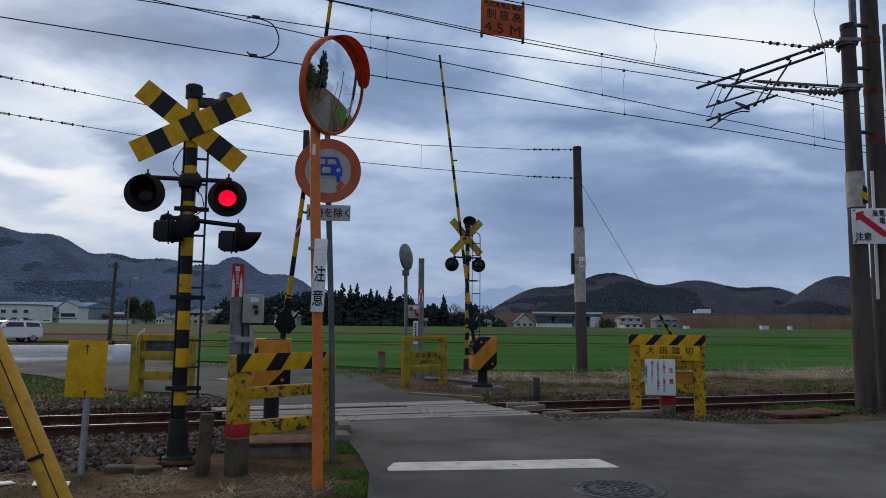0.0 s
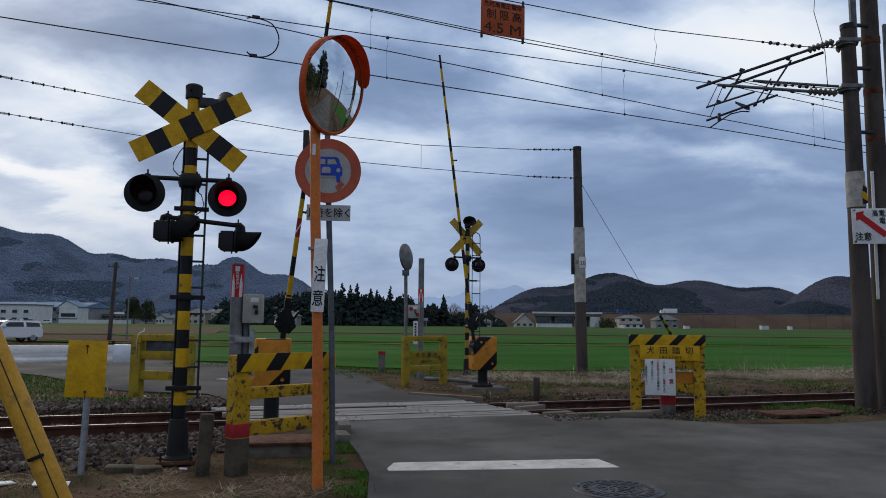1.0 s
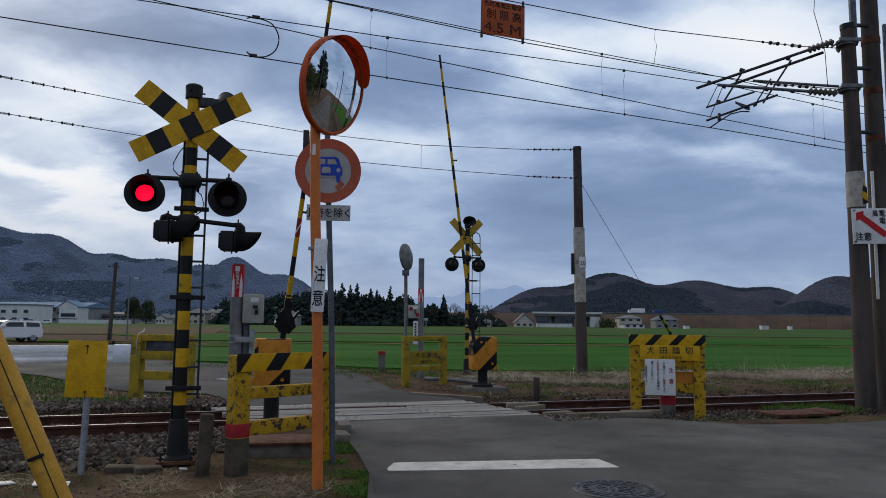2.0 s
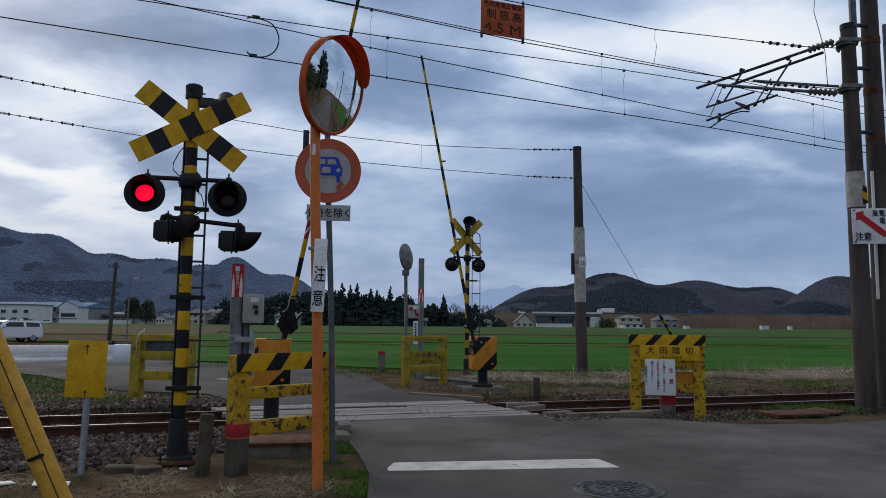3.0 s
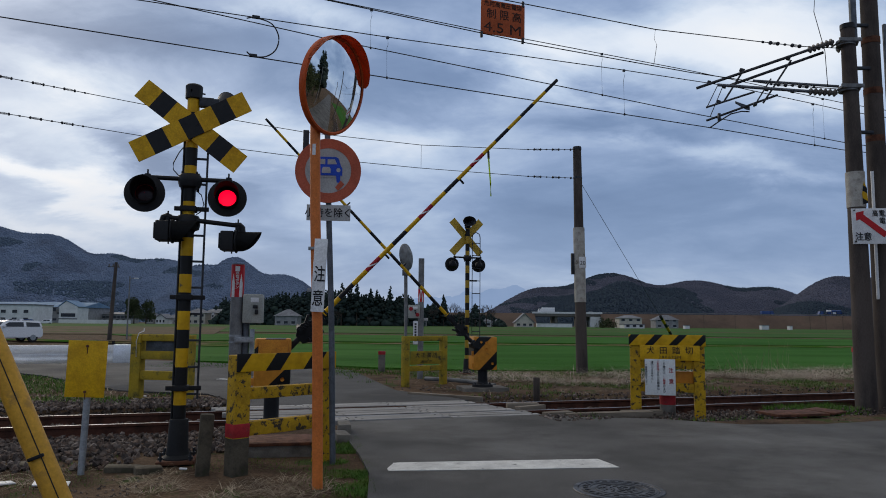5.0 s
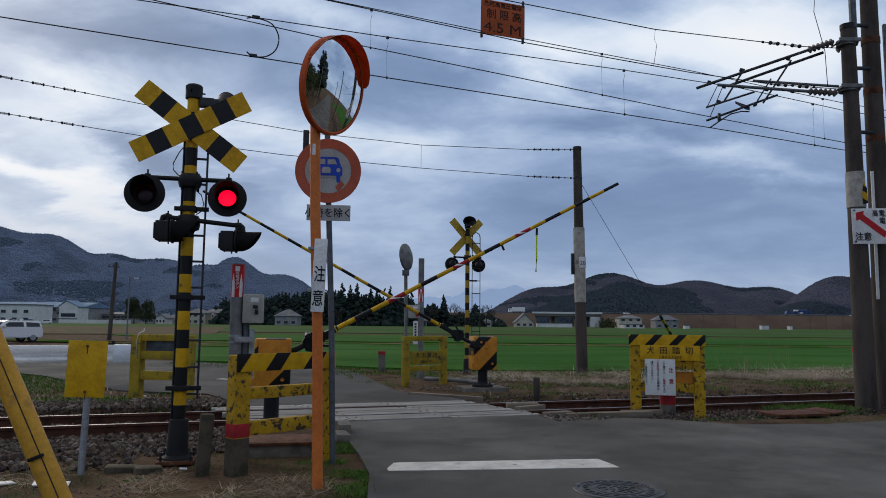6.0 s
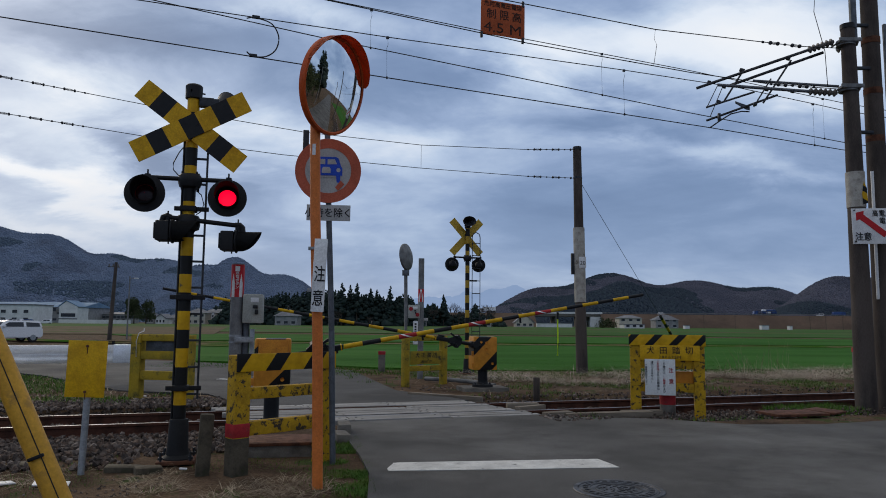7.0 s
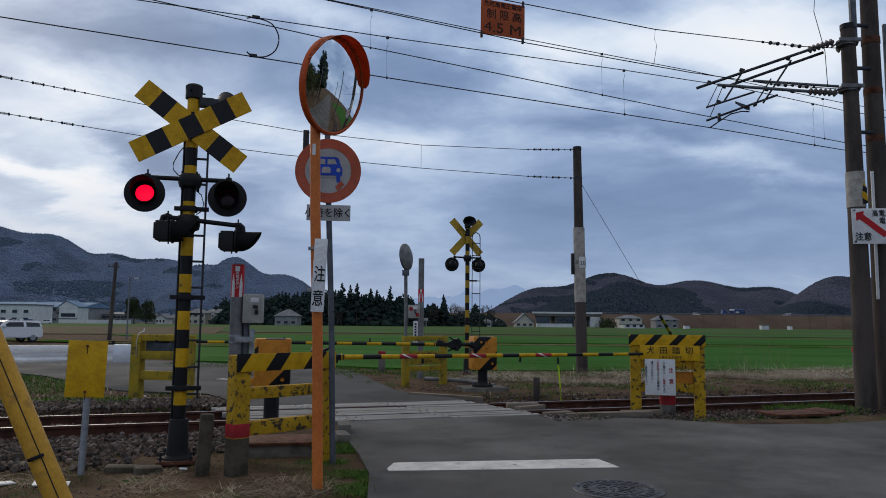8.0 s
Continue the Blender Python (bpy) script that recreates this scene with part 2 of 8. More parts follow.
YELLOW = (0.61, 0.355, 0.008)
M = dict(
    asphalt=surf("asphalt", (0.092, 0.089, 0.087), (0.054, 0.053, 0.052), scale=0.55, low=0.38, high=0.64, detail=10.0, rough=0.85, bump=0.6, bump_scale=75, grain=(0.5, 1.55), stain=(0.150, 0.148, 0.146), stain_scale=0.35, stain_at=(0.48, 0.70), world_space=True, spec=0.15),
    asphalt_old=surf("old_asphalt", (0.066, 0.066, 0.068), (0.050, 0.050, 0.052), scale=0.5, rough=0.85, bump=0.4, bump_scale=120, stain=(0.05, 0.05, 0.05), stain_scale=1.2, stain_at=(0.6, 0.64), world_space=True, spec=0.15),
    soil=surf("soil", (0.105, 0.070, 0.046), (0.055, 0.037, 0.025), scale=1.6, rough=0.95, grain=(0.45, 1.6), bump=0.8, bump_scale=45, stain=(0.045, 0.065, 0.02), stain_scale=1.1, stain_at=(0.56, 0.64), world_space=True, spec=0.03),
    field=surf("field", (0.036, 0.115, 0.012), (0.024, 0.088, 0.010), scale=0.10, rough=0.9, bump=0.3, bump_scale=9, stain=(0.05, 0.085, 0.02), stain_scale=0.05, stain_at=(0.55, 0.75), world_space=True, stretch=(1, 2.5, 1), spec=0.03),
    field_far=surf("far_field", (0.05, 0.115, 0.025), (0.034, 0.085, 0.018), scale=0.06, rough=0.9, bump=0.3, bump_scale=6, stain=(0.10, 0.075, 0.045), stain_scale=0.03, stain_at=(0.52, 0.6), world_space=True, stretch=(0.35, 1.2, 1), spec=0.03),
    earth=surf("field_earth", (0.125, 0.096, 0.062), (0.085, 0.066, 0.042), scale=0.4, rough=0.95, bump=0.4, bump_scale=8, stain=(0.05, 0.09, 0.02), stain_scale=0.10, stain_at=(0.56, 0.64), world_space=True, spec=0.03),
    embank=surf("embankment_scrub", (0.105, 0.075, 0.058), (0.075, 0.055, 0.045), scale=0.05, rough=0.95, bump=0.6, bump_scale=1.2, stain=(0.07, 0.07, 0.045), stain_scale=0.03, world_space=True, spec=0.03),
    old_concrete=surf("mossy_concrete", (0.085, 0.072, 0.052), (0.05, 0.043, 0.032), scale=7, rough=0.9, bump=0.4, bump_scale=60, stain=(0.04, 0.045, 0.022), stain_scale=4),
    concrete=surf("concrete", (0.16, 0.148, 0.130), (0.10, 0.092, 0.082), scale=5, rough=0.85, bump=0.35, bump_scale=80, stain=(0.07, 0.065, 0.06), stain_scale=3, stain_at=(0.56, 0.72)),
    pole=surf("pole_concrete", (0.085, 0.069, 0.061), (0.052, 0.043, 0.039), scale=2.5, rough=0.85, bump=0.25, bump_scale=70, stain=(0.022, 0.02, 0.02), stain_scale=1.3, stain_at=(0.55, 0.75), stretch=(1, 1, 0.3)),
    pole_dark=surf("pole_dark", (0.05, 0.045, 0.043), (0.03, 0.028, 0.027), scale=3, rough=0.8, bump=0.2),
    pole_light=surf("pole_light_paint", (0.42, 0.40, 0.36), (0.30, 0.28, 0.25), scale=6, rough=0.7, bump=0.25, stain=(0.10, 0.08, 0.06), stain_scale=5, stain_at=(0.6, 0.66)),
    yellow=surf("yellow_paint", YELLOW, (0.47, 0.265, 0.008), scale=7, rough=0.5, bump=0.06, stain=(0.22, 0.13, 0.02), stain_scale=4, stain_at=(0.62, 0.8)),
    yellow_old=surf("weathered_yellow_paint", (0.48, 0.285, 0.012), (0.34, 0.20, 0.014), scale=5, rough=0.75, bump=0.4, bump_scale=50, stain=(0.05, 0.038, 0.024), stain_scale=13, stain_at=(0.535, 0.575)),
    yellow_mossy=surf("mossy_yellow_paint", (0.36, 0.25, 0.02), (0.22, 0.17, 0.025), scale=4, rough=0.8, bump=0.4, bump_scale=50, stain=(0.06, 0.055, 0.03), stain_scale=6, stain_at=(0.56, 0.64)),
    black=surf("black_paint", (0.010, 0.011, 0.013), (0.016, 0.017, 0.019), scale=6, rough=0.5, bump=0.06),
    black_dull=surf("dull_black", (0.013, 0.014, 0.016), (0.02, 0.021, 0.023), scale=6, rough=0.75, bump=0.1),
    orange=surf("orange_paint", (0.60, 0.175, 0.04), (0.50, 0.14, 0.03), scale=4, rough=0.45, bump=0.04, stain=(0.20, 0.07, 0.02), stain_scale=6, stain_at=(0.66, 0.7)),
    orange_box=surf("orange_machine_paint", (0.60, 0.25, 0.03), (0.5, 0.19, 0.025), scale=5, rough=0.55, bump=0.06, stain=(0.12, 0.05, 0.02), stain_scale=7, stain_at=(0.66, 0.72)),
    hood=surf("orange_mirror_plastic", (0.52, 0.085, 0.018), (0.42, 0.07, 0.015), scale=4, rough=0.45, bump=0.03),
    red=surf("red_paint", (0.38, 0.025, 0.03), (0.26, 0.02, 0.025), scale=6, rough=0.6, bump=0.1, stain=(0.14, 0.04, 0.04), stain_scale=9),
    white=surf("white_paint", (0.74, 0.75, 0.76), (0.62, 0.63, 0.65), scale=5, rough=0.5, bump=0.04, stain=(0.4, 0.38, 0.36), stain_scale=5, stain_at=(0.66, 0.78)),
    white_line=surf("road_marking", (0.62, 0.62, 0.60), (0.46, 0.46, 0.45), scale=4, rough=0.8, bump=0.4, bump_scale=120, stain=(0.10, 0.10, 0.10), stain_scale=9, stain_at=(0.60, 0.70), world_space=True),
    galv=surf("galvanised_steel", (0.34, 0.36, 0.38), (0.24, 0.26, 0.28), scale=9, rough=0.55, metal=0.6, bump=0.05),
    grey_steel=surf("grey_steel", (0.12, 0.13, 0.15), (0.08, 0.09, 0.10), scale=6, rough=0.55, metal=0.5, bump=0.05),
    dark_steel=surf("dark_steel", (0.045, 0.048, 0.055), (0.03, 0.032, 0.036), scale=6, rough=0.5, metal=0.5, bump=0.05),
    rust=surf("rust", (0.12, 0.05, 0.028), (0.065, 0.03, 0.02), scale=9, rough=0.85, metal=0.1, bump=0.3),
    rail_side=surf("rusty_rail", (0.085, 0.034, 0.022), (0.048, 0.022, 0.016), scale=5, rough=0.85, metal=0.0, bump=0.2),
    rail_top=surf("polished_rail_head", (0.27, 0.26, 0.26), (0.20, 0.19, 0.19), scale=4, rough=0.42, metal=1.0, bump=0.02),
    wood=surf("weathered_timber", (0.20, 0.17, 0.135), (0.12, 0.10, 0.08), scale=5, rough=0.85, bump=0.4, bump_scale=40, stretch=(0.3, 3, 3), vary=0.2),
    sleeper=surf("sleeper_timber", (0.07, 0.05, 0.04), (0.045, 0.034, 0.028), scale=6, rough=0.9, bump=0.4, vary=0.2),
    box_grey=surf("grey_green_enamel", (0.36, 0.37, 0.34), (0.29, 0.30, 0.28), scale=5, rough=0.5, bump=0.05),
    porcelain=surf("porcelain", (0.15, 0.135, 0.125), (0.09, 0.082, 0.078), scale=8, rough=0.35, bump=0.02),
    grass=surf("grass_blades", (0.055, 0.135, 0.016), (0.09, 0.145, 0.025), scale=3, rough=0.8, bump=0, vary=0),
    wheat=surf("wheat_blades", (0.034, 0.115, 0.010), (0.05, 0.14, 0.016), scale=1.5, rough=0.8, bump=0, spec=0.1, world_space=True),
    straw=surf("dry_grass", (0.40, 0.33, 0.24), (0.19, 0.15, 0.105), scale=3, rough=0.9, bump=0),
    reed=surf("bleached_reeds", (0.46, 0.40, 0.32), (0.26, 0.21, 0.16), scale=3, rough=0.9, bump=0),
    notice=surf("notice_enamel", (0.66, 0.68, 0.68), (0.60, 0.62, 0.62), scale=3, rough=0.45, bump=0.02),
    cedar=surf("cedar_foliage", (0.036, 0.050, 0.047), (0.024, 0.035, 0.033), scale=0.5, rough=1.0, bump=0, world_space=True, spec=0.0),
    foliage=surf("hedge_foliage", (0.062, 0.075, 0.036), (0.036, 0.048, 0.026), scale=1.5, rough=0.9, bump=0, world_space=True, spec=0.05),
    bare=surf("bare_branches", (0.075, 0.06, 0.052), (0.05, 0.042, 0.038), scale=1, rough=0.9, bump=0),
    bark=surf("bark", (0.07, 0.055, 0.045), (0.045, 0.035, 0.03), scale=6, rough=0.9, bump=0.4),
    lime=surf("lime_plastic", (0.55, 0.75, 0.02), (0.45, 0.66, 0.02), scale=5, rough=0.4, bump=0),
    wall_cream=surf("cream_wall", (0.48, 0.44, 0.38), (0.40, 0.37, 0.33), scale=0.6, rough=0.85, bump=0.1, world_space=True),
    wall_white=surf("white_wall", (0.62, 0.63, 0.64), (0.52, 0.53, 0.54), scale=0.5, rough=0.8, bump=0.1, world_space=True),
    wall_grey=surf("grey_wall", (0.26, 0.26, 0.27), (0.19, 0.19, 0.20), scale=0.5, rough=0.8, bump=0.1, world_space=True),
    roof_blue=surf("blue_metal_roof", (0.15, 0.24, 0.36), (0.12, 0.20, 0.31), scale=0.3, rough=0.8, spec=0.05, bump=0.1, world_space=True),
    roof_grey=surf("grey_tile_roof", (0.17, 0.18, 0.20), (0.12, 0.125, 0.14), scale=0.8, rough=0.7, bump=0.2, world_space=True),
    window=surf("far_window_glass", (0.03, 0.035, 0.045), (0.05, 0.055, 0.065), scale=0.5, rough=0.15, bump=0, world_space=True),
    car_white=surf("white_car_paint", (0.72, 0.73, 0.76), (0.70, 0.71, 0.74), scale=2, rough=0.25, bump=0),
    car_blue=surf("blue_car_paint", (0.04, 0.08, 0.22), (0.035, 0.07, 0.2), scale=2, rough=0.25, bump=0),
    tyre=surf("tyre_rubber", (0.018, 0.018, 0.02), (0.025, 0.025, 0.027), scale=10, rough=0.85, bump=0.1),
    blue=surf("blue_sign_paint", (0.02, 0.075, 0.5), (0.018, 0.065, 0.42), scale=5, rough=0.45, bump=0),
    sign_red=surf("faded_red_sign_paint", (0.46, 0.11, 0.06), (0.38, 0.09, 0.05), scale=6, rough=0.5, bump=0.03),
    sign_grey=surf("faded_white_sign", (0.40, 0.41, 0.41), (0.33, 0.34, 0.34), scale=6, rough=0.5, bump=0.03),
    sign_back=surf("sign_board_orange", (0.42, 0.085, 0.022), (0.34, 0.07, 0.02), scale=5, rough=0.55, bump=0.03),
    ink=surf("black_ink", (0.012, 0.012, 0.014), (0.016, 0.016, 0.018), scale=5, rough=0.6, bump=0),
    ink_brown=surf("faded_black_ink", (0.05, 0.02, 0.014), (0.035, 0.015, 0.012), scale=8, rough=0.7, bump=0),
    lens_dark=surf("dark_red_lens", (0.03, 0.004, 0.006), (0.022, 0.004, 0.005), scale=5, rough=0.2, bump=0),
    lamp=glow("lit_red_lamp", (1.0, 0.0, 0.022), 1.6),
)


def mirror_glass():
    m = bpy.data.materials.new("mirror_silver")
    m.use_nodes = True
    b = m.node_tree.nodes["Principled BSDF"]
    b.inputs["Base Color"].default_value = (0.86, 0.88, 0.88, 1)
    b.inputs["Metallic"].default_value, b.inputs["Roughness"].default_value = 1.0, 0.025
    return m


M["mirror"] = mirror_glass()


def stripes(name, pale, dark, period, duty, way, offset=0.0, chips=True):
    """Painted bands along a local direction, with wear."""
    m = bpy.data.materials.new(name)
    m.use_nodes = True
    t = m.node_tree
    b = t.nodes["Principled BSDF"]
    co = t.nodes.new("ShaderNodeTexCoord").outputs["Object"]
    dot = t.nodes.new("ShaderNodeVectorMath")
    dot.operation = "DOT_PRODUCT"
    t.links.new(co, dot.inputs[0])
    dot.inputs[1].default_value = way
    fr = math_node(t, "FRACT", math_node(t, "ADD", math_node(t, "DIVIDE", dot.outputs["Value"], period), offset))
    on = math_node(t, "LESS_THAN", fr, duty)
    n1 = node(t, "ShaderNodeTexNoise", Scale=9.0, Detail=8.0, Roughness=0.65)
    t.links.new(co, n1.inputs["Vector"])
    tone = ramp(t, n1.outputs[0], [(0.35, (1.0, 1.0, 1.0)), (0.72, (0.66, 0.64, 0.6))])
    col = mix(t, 1.0, mix(t, on, dark, pale), tone, "MULTIPLY")
    if chips:
        col = mix(t, ramp(t, n1.outputs[0], [(0.66, (0, 0, 0)), (0.69, (1, 1, 1))]), col, (0.10, 0.085, 0.05))
    t.links.new(col, b.inputs["Base Color"])
    b.inputs["Roughness"].default_value = 0.5
    b.inputs["Specular IOR Level"].default_value = 0.2
    return m


BLACK = (0.010, 0.011, 0.012)
M["pole_bands"] = stripes("banded_pole_paint", YELLOW, BLACK, 0.375, 0.5, (0, 0, 1), 0.55)
M["far_pole_bands"] = stripes("banded_pole_paint_far", (0.42, 0.27, 0.03), BLACK, 0.42, 0.5, (0, 0, 1), 0.3)
M["board_bands"] = stripes("slanted_bands", YELLOW, BLACK, 0.435, 0.62, (1, 0, -0.72), 0.63, False)
M["board_bands_steep"] = stripes("slanted_bands_steep", YELLOW, BLACK, 0.363, 0.65, (1, 0, -0.95), 0.058, False)
M["machine_bands"] = stripes("slanted_orange_bands", (0.60, 0.25, 0.03), BLACK, 0.52, 0.6, (0.75, 0, -0.75), 0.40)
M["guy_bands"] = stripes("banded_guy_cover", YELLOW, BLACK, 0.75, 0.55, (-0.475, -0.785, 0.396), 0.0, False)


# ---- mesh helpers ----
T = Vector((math.cos(radians(19.0)), math.sin(radians(19.0)), 0))
N = Vector((-T.y, T.x, 0))
TRACK = 11.26


def at(s, c, z=0.0):
    """A place by its way along the track, its distance across, and its height."""
    return T * s + N * c + Vector((0, 0, z))


def thing(name, m, label, category, group="", kind=""):
    ob = new(name)
    ob.empty_display_size = 0.1
    ob.matrix_world = m if isinstance(m, Matrix) else Matrix.Translation(m)
    return tagged(ob, label, category, group, kind)


def mesh_of(name, bm, material, smooth=None):
    me = bpy.data.meshes.new(name)
    bm.normal_update()
    bm.to_mesh(me)
    bm.free()
    for mt in (material if isinstance(material, (list, tuple)) else [material]):
        me.materials.append(mt)
    if smooth is not None:
        for p in me.polygons:
            p.use_smooth = True
        me.set_sharp_from_angle(angle=radians(smooth))
    return me


def part(name, bm, material, parent, label="", smooth=35, m=None):
    ob = new(name, mesh_of(name, bm, material, smooth))
    ob.parent = parent
    if m is not None:
        ob.matrix_basis = m
    if label:
        ob["label"] = label
    return ob


def solo(name, bm, material, label, category="", group="", kind="", smooth=35, m=None):
    ob = new(name, mesh_of(name, bm, material, smooth))
    if m is not None:
        ob.matrix_world = m
    return tagged(ob, label, category, group, kind)


def box(bm, size, m=None, bevel=0.0, index=0):
    if not isinstance(m, Matrix):
        m = Matrix.Translation(m or (0, 0, 0))
    vs = bmesh.ops.create_cube(bm, size=1.0, matrix=m @ Matrix.Diagonal((*size, 1)))["verts"]
    fs = {f for v in vs for f in v.link_faces}
    if bevel:
        es = {e for v in vs for e in v.link_edges}
        r = bmesh.ops.bevel(bm, geom=list(es), offset=bevel, segments=2, affect="EDGES", profile=0.6)
        fs = set(r["faces"]) | {f for f in fs if f.is_valid}
    for f in fs:
        f.material_index = index
    return bm


def rod(bm, a, b, r, r2=None, seg=12, index=0):
    """A round bar from a to b."""
    a, b = Vector(a), Vector(b)
    d = b - a
    m = Matrix.Translation((a + b) / 2) @ d.to_track_quat("Z", "Y").to_matrix().to_4x4()
    vs = bmesh.ops.create_cone(bm, cap_ends=True, segments=seg, radius1=r, radius2=r if r2 is None else r2, depth=d.length, matrix=m)["verts"]
    for f in {f for v in vs for f in v.link_faces}:
        f.material_index = index
    return bm


def spin(bm, profile, m=None, seg=24, index=0, arc=2 * math.pi):
    """A turned form round z from (radius, height) pairs."""
    m = m or Matrix()
    full = arc > 6.28
    count = seg if full else seg + 1
    rings = [[bm.verts.new(m @ Vector((r * math.cos(arc * i / seg), r * math.sin(arc * i / seg), z))) for i in range(count)] for r, z in profile]
    for lo, hi in zip(rings, rings[1:]):
        for i in range(seg):
            j = (i + 1) % count
            f = bm.faces.new((lo[i], lo[j], hi[j], hi[i]))
            f.material_index = index
    return bm


def prism(bm, pts, depth, m=None, index=0):
    """A flat outline in x, z pulled out along y."""
    m = m or Matrix()
    fr = [bm.verts.new(m @ Vector((x, 0, z))) for x, z in pts]
    bk = [bm.verts.new(m @ Vector((x, depth, z))) for x, z in pts]
    fs = [bm.faces.new(fr), bm.faces.new(bk[::-1])]
    for i in range(len(pts)):
        j = (i + 1) % len(pts)
        fs.append(bm.faces.new((fr[j], fr[i], bk[i], bk[j])))
    for f in fs:
        f.material_index = index
    bmesh.ops.recalc_face_normals(bm, faces=fs)
    return bm


def sheet(bm, pts, thick=0.0):
    """A level outline of (x, y, z) points, with a skirt downwards."""
    top = [bm.verts.new(p) for p in pts]
    f = bm.faces.new(top)
    if thick:
        low = [bm.verts.new(Vector(p) - Vector((0, 0, thick))) for p in pts]
        for i in range(len(pts)):
            j = (i + 1) % len(pts)
            bm.faces.new((top[j], top[i], low[i], low[j]))
    bmesh.ops.recalc_face_normals(bm, faces=bm.faces[:])
    return bm


def wire(bm, pts, r, seg=6, index=0):
    """A bent tube through points."""
    pts = [Vector(p) for p in pts]
    rings = []
    for i, p in enumerate(pts):
        d = (pts[min(i + 1, len(pts) - 1)] - pts[max(i - 1, 0)]).normalized()
        q = d.to_track_quat("Z", "Y")
        rings.append([bm.verts.new(p + q @ Vector((r * math.cos(2 * math.pi * k / seg), r * math.sin(2 * math.pi * k / seg), 0))) for k in range(seg)])
    for lo, hi in zip(rings, rings[1:]):
        for k in range(seg):
            f = bm.faces.new((lo[k], lo[(k + 1) % seg], hi[(k + 1) % seg], hi[k]))
            f.material_index = index
    bm.faces.new(rings[0][::-1])
    bm.faces.new(rings[-1])
    return bm


def B():
    return bmesh.new()


def words(text, size, material, parent, m, label="", name="lettering", spread=1.0, sx=1.0):
    """Raised lettering in x, z of the pose m, centred."""
    cu = bpy.data.curves.new("lettering", "FONT")
    cu.body, cu.size, cu.align_x, cu.align_y = text, size, "CENTER", "CENTER"
    cu.offset = 0.0 if text.isascii() else size * 0.010
    cu.extrude, cu.space_character, cu.resolution_u = 0.0012, spread, 3
    tmp = bpy.data.objects.new("lettering", cu)
    scene.collection.objects.link(tmp)
    me = bpy.data.meshes.new_from_object(tmp.evaluated_get(bpy.context.evaluated_depsgraph_get()))
    bpy.data.objects.remove(tmp)
    bpy.data.curves.remove(cu)
    me.materials.clear()
    me.materials.append(material)
    ob = new(name, me)
    ob.parent = parent
    ob.matrix_basis = m @ pose(0, 0, 0, 90) @ Matrix.Diagonal((sx, 1, 1, 1))
    if label:
        ob["label"] = label
    return ob


# ---- ground, roads and fields ----
def bumps(x, y, k, seed=0.0):
    return noise.noise(Vector((x * k + seed, y * k - seed, seed)))


def ground_height(x, y):
    c = N.x * x + N.y * y
    z = -0.035 + 0.02 * bumps(x, y, 0.9) + 0.009 * bumps(x, y, 3.1, 7.0)
    if abs(c - TRACK) < 2.2 and not (c < TRACK and 0.2 < T.x * x + T.y * y < 6 and c < TRACK - 1.2):
        z -= 0.16 * min(1.0, (2.2 - abs(c - TRACK)) / 0.5)
    return z if y < 60 else -0.06


def spaced(a, b, dense, far):
    return [-far, -far / 3, -far / 10, -far / 30] + list(np.arange(a, b, dense)) + [far / 30, far / 10, far / 3, far]


def grid_mesh(bm, xs, ys, height):
    vs = [[bm.verts.new((x, y, height(x, y))) for x in xs] for y in ys]
    for j in range(len(ys) - 1):
        for i in range(len(xs) - 1):
            bm.faces.new((vs[j][i], vs[j][i + 1], vs[j + 1][i + 1], vs[j + 1][i]))
    return bm


solo("ground", grid_mesh(B(), spaced(-18, 20, 0.22, 4500), spaced(0, 30, 0.22, 4500), ground_height), M["soil"],
     "bare brown soil with patches of grass", "ground", kind="structure", smooth=60)


def road(name, pts, label, material, z=0.0):
    return solo(name, sheet(B(), [Vector((x, y, z)) for x, y in pts], 0.2), material, label, "road", kind="structure", smooth=None)


def tc(*pairs):
    return [tuple(at(s, c).xy) for s, c in pairs]


# the lane along the line, with the mouth of the crossing
road("road", [(-0.2, 3.0), (-0.45, 5.0), (-0.58, 5.85), (-0.66, 6.8), (-0.85, 7.7), (-1.08, 8.6), (-1.3, 9.6), (-1.42, 10.2)] + tc((5.2, 10.16), (5.6, 9.7), (6.6, 9.25), (7.4, 8.4), (8.6, 8.12), (10.2, 8.2), (14, 8.25), (30, 8.4), (160, 8.6), (160, 3.6), (20, 3.4), (6, 2.4), (4, -30), (0, -30), (0.4, 2.0)),
     "grey asphalt lane with faint lighter patches", M["asphalt"])
road("road_far", tc((0.75, 12.42), (4.8, 12.42)) + [(0.2, 13.75), (-0.95, 15.1), (-1.75, 18.0), (-2.6, 21.2), (-5.0, 23.2), (-8.3, 24.6), (-12, 26.5), (-18, 32), (-34, 52), (-60, 60), (-60, 48), (-26, 27.5), (-14, 21.2), (-9.8, 18.0), (-7.9, 16.0), (-6.4, 14.5), (-4.5, 14.0), (-3.8, 13.0)],
     "old grey asphalt road beyond the railway crossing", M["asphalt_old"], -0.004)


def field(name, pts, label, material, z):
    return solo(name, sheet(B(), [Vector((x, y, z)) for x, y in pts], 0.3), material, label, "field", kind="structure", smooth=None)


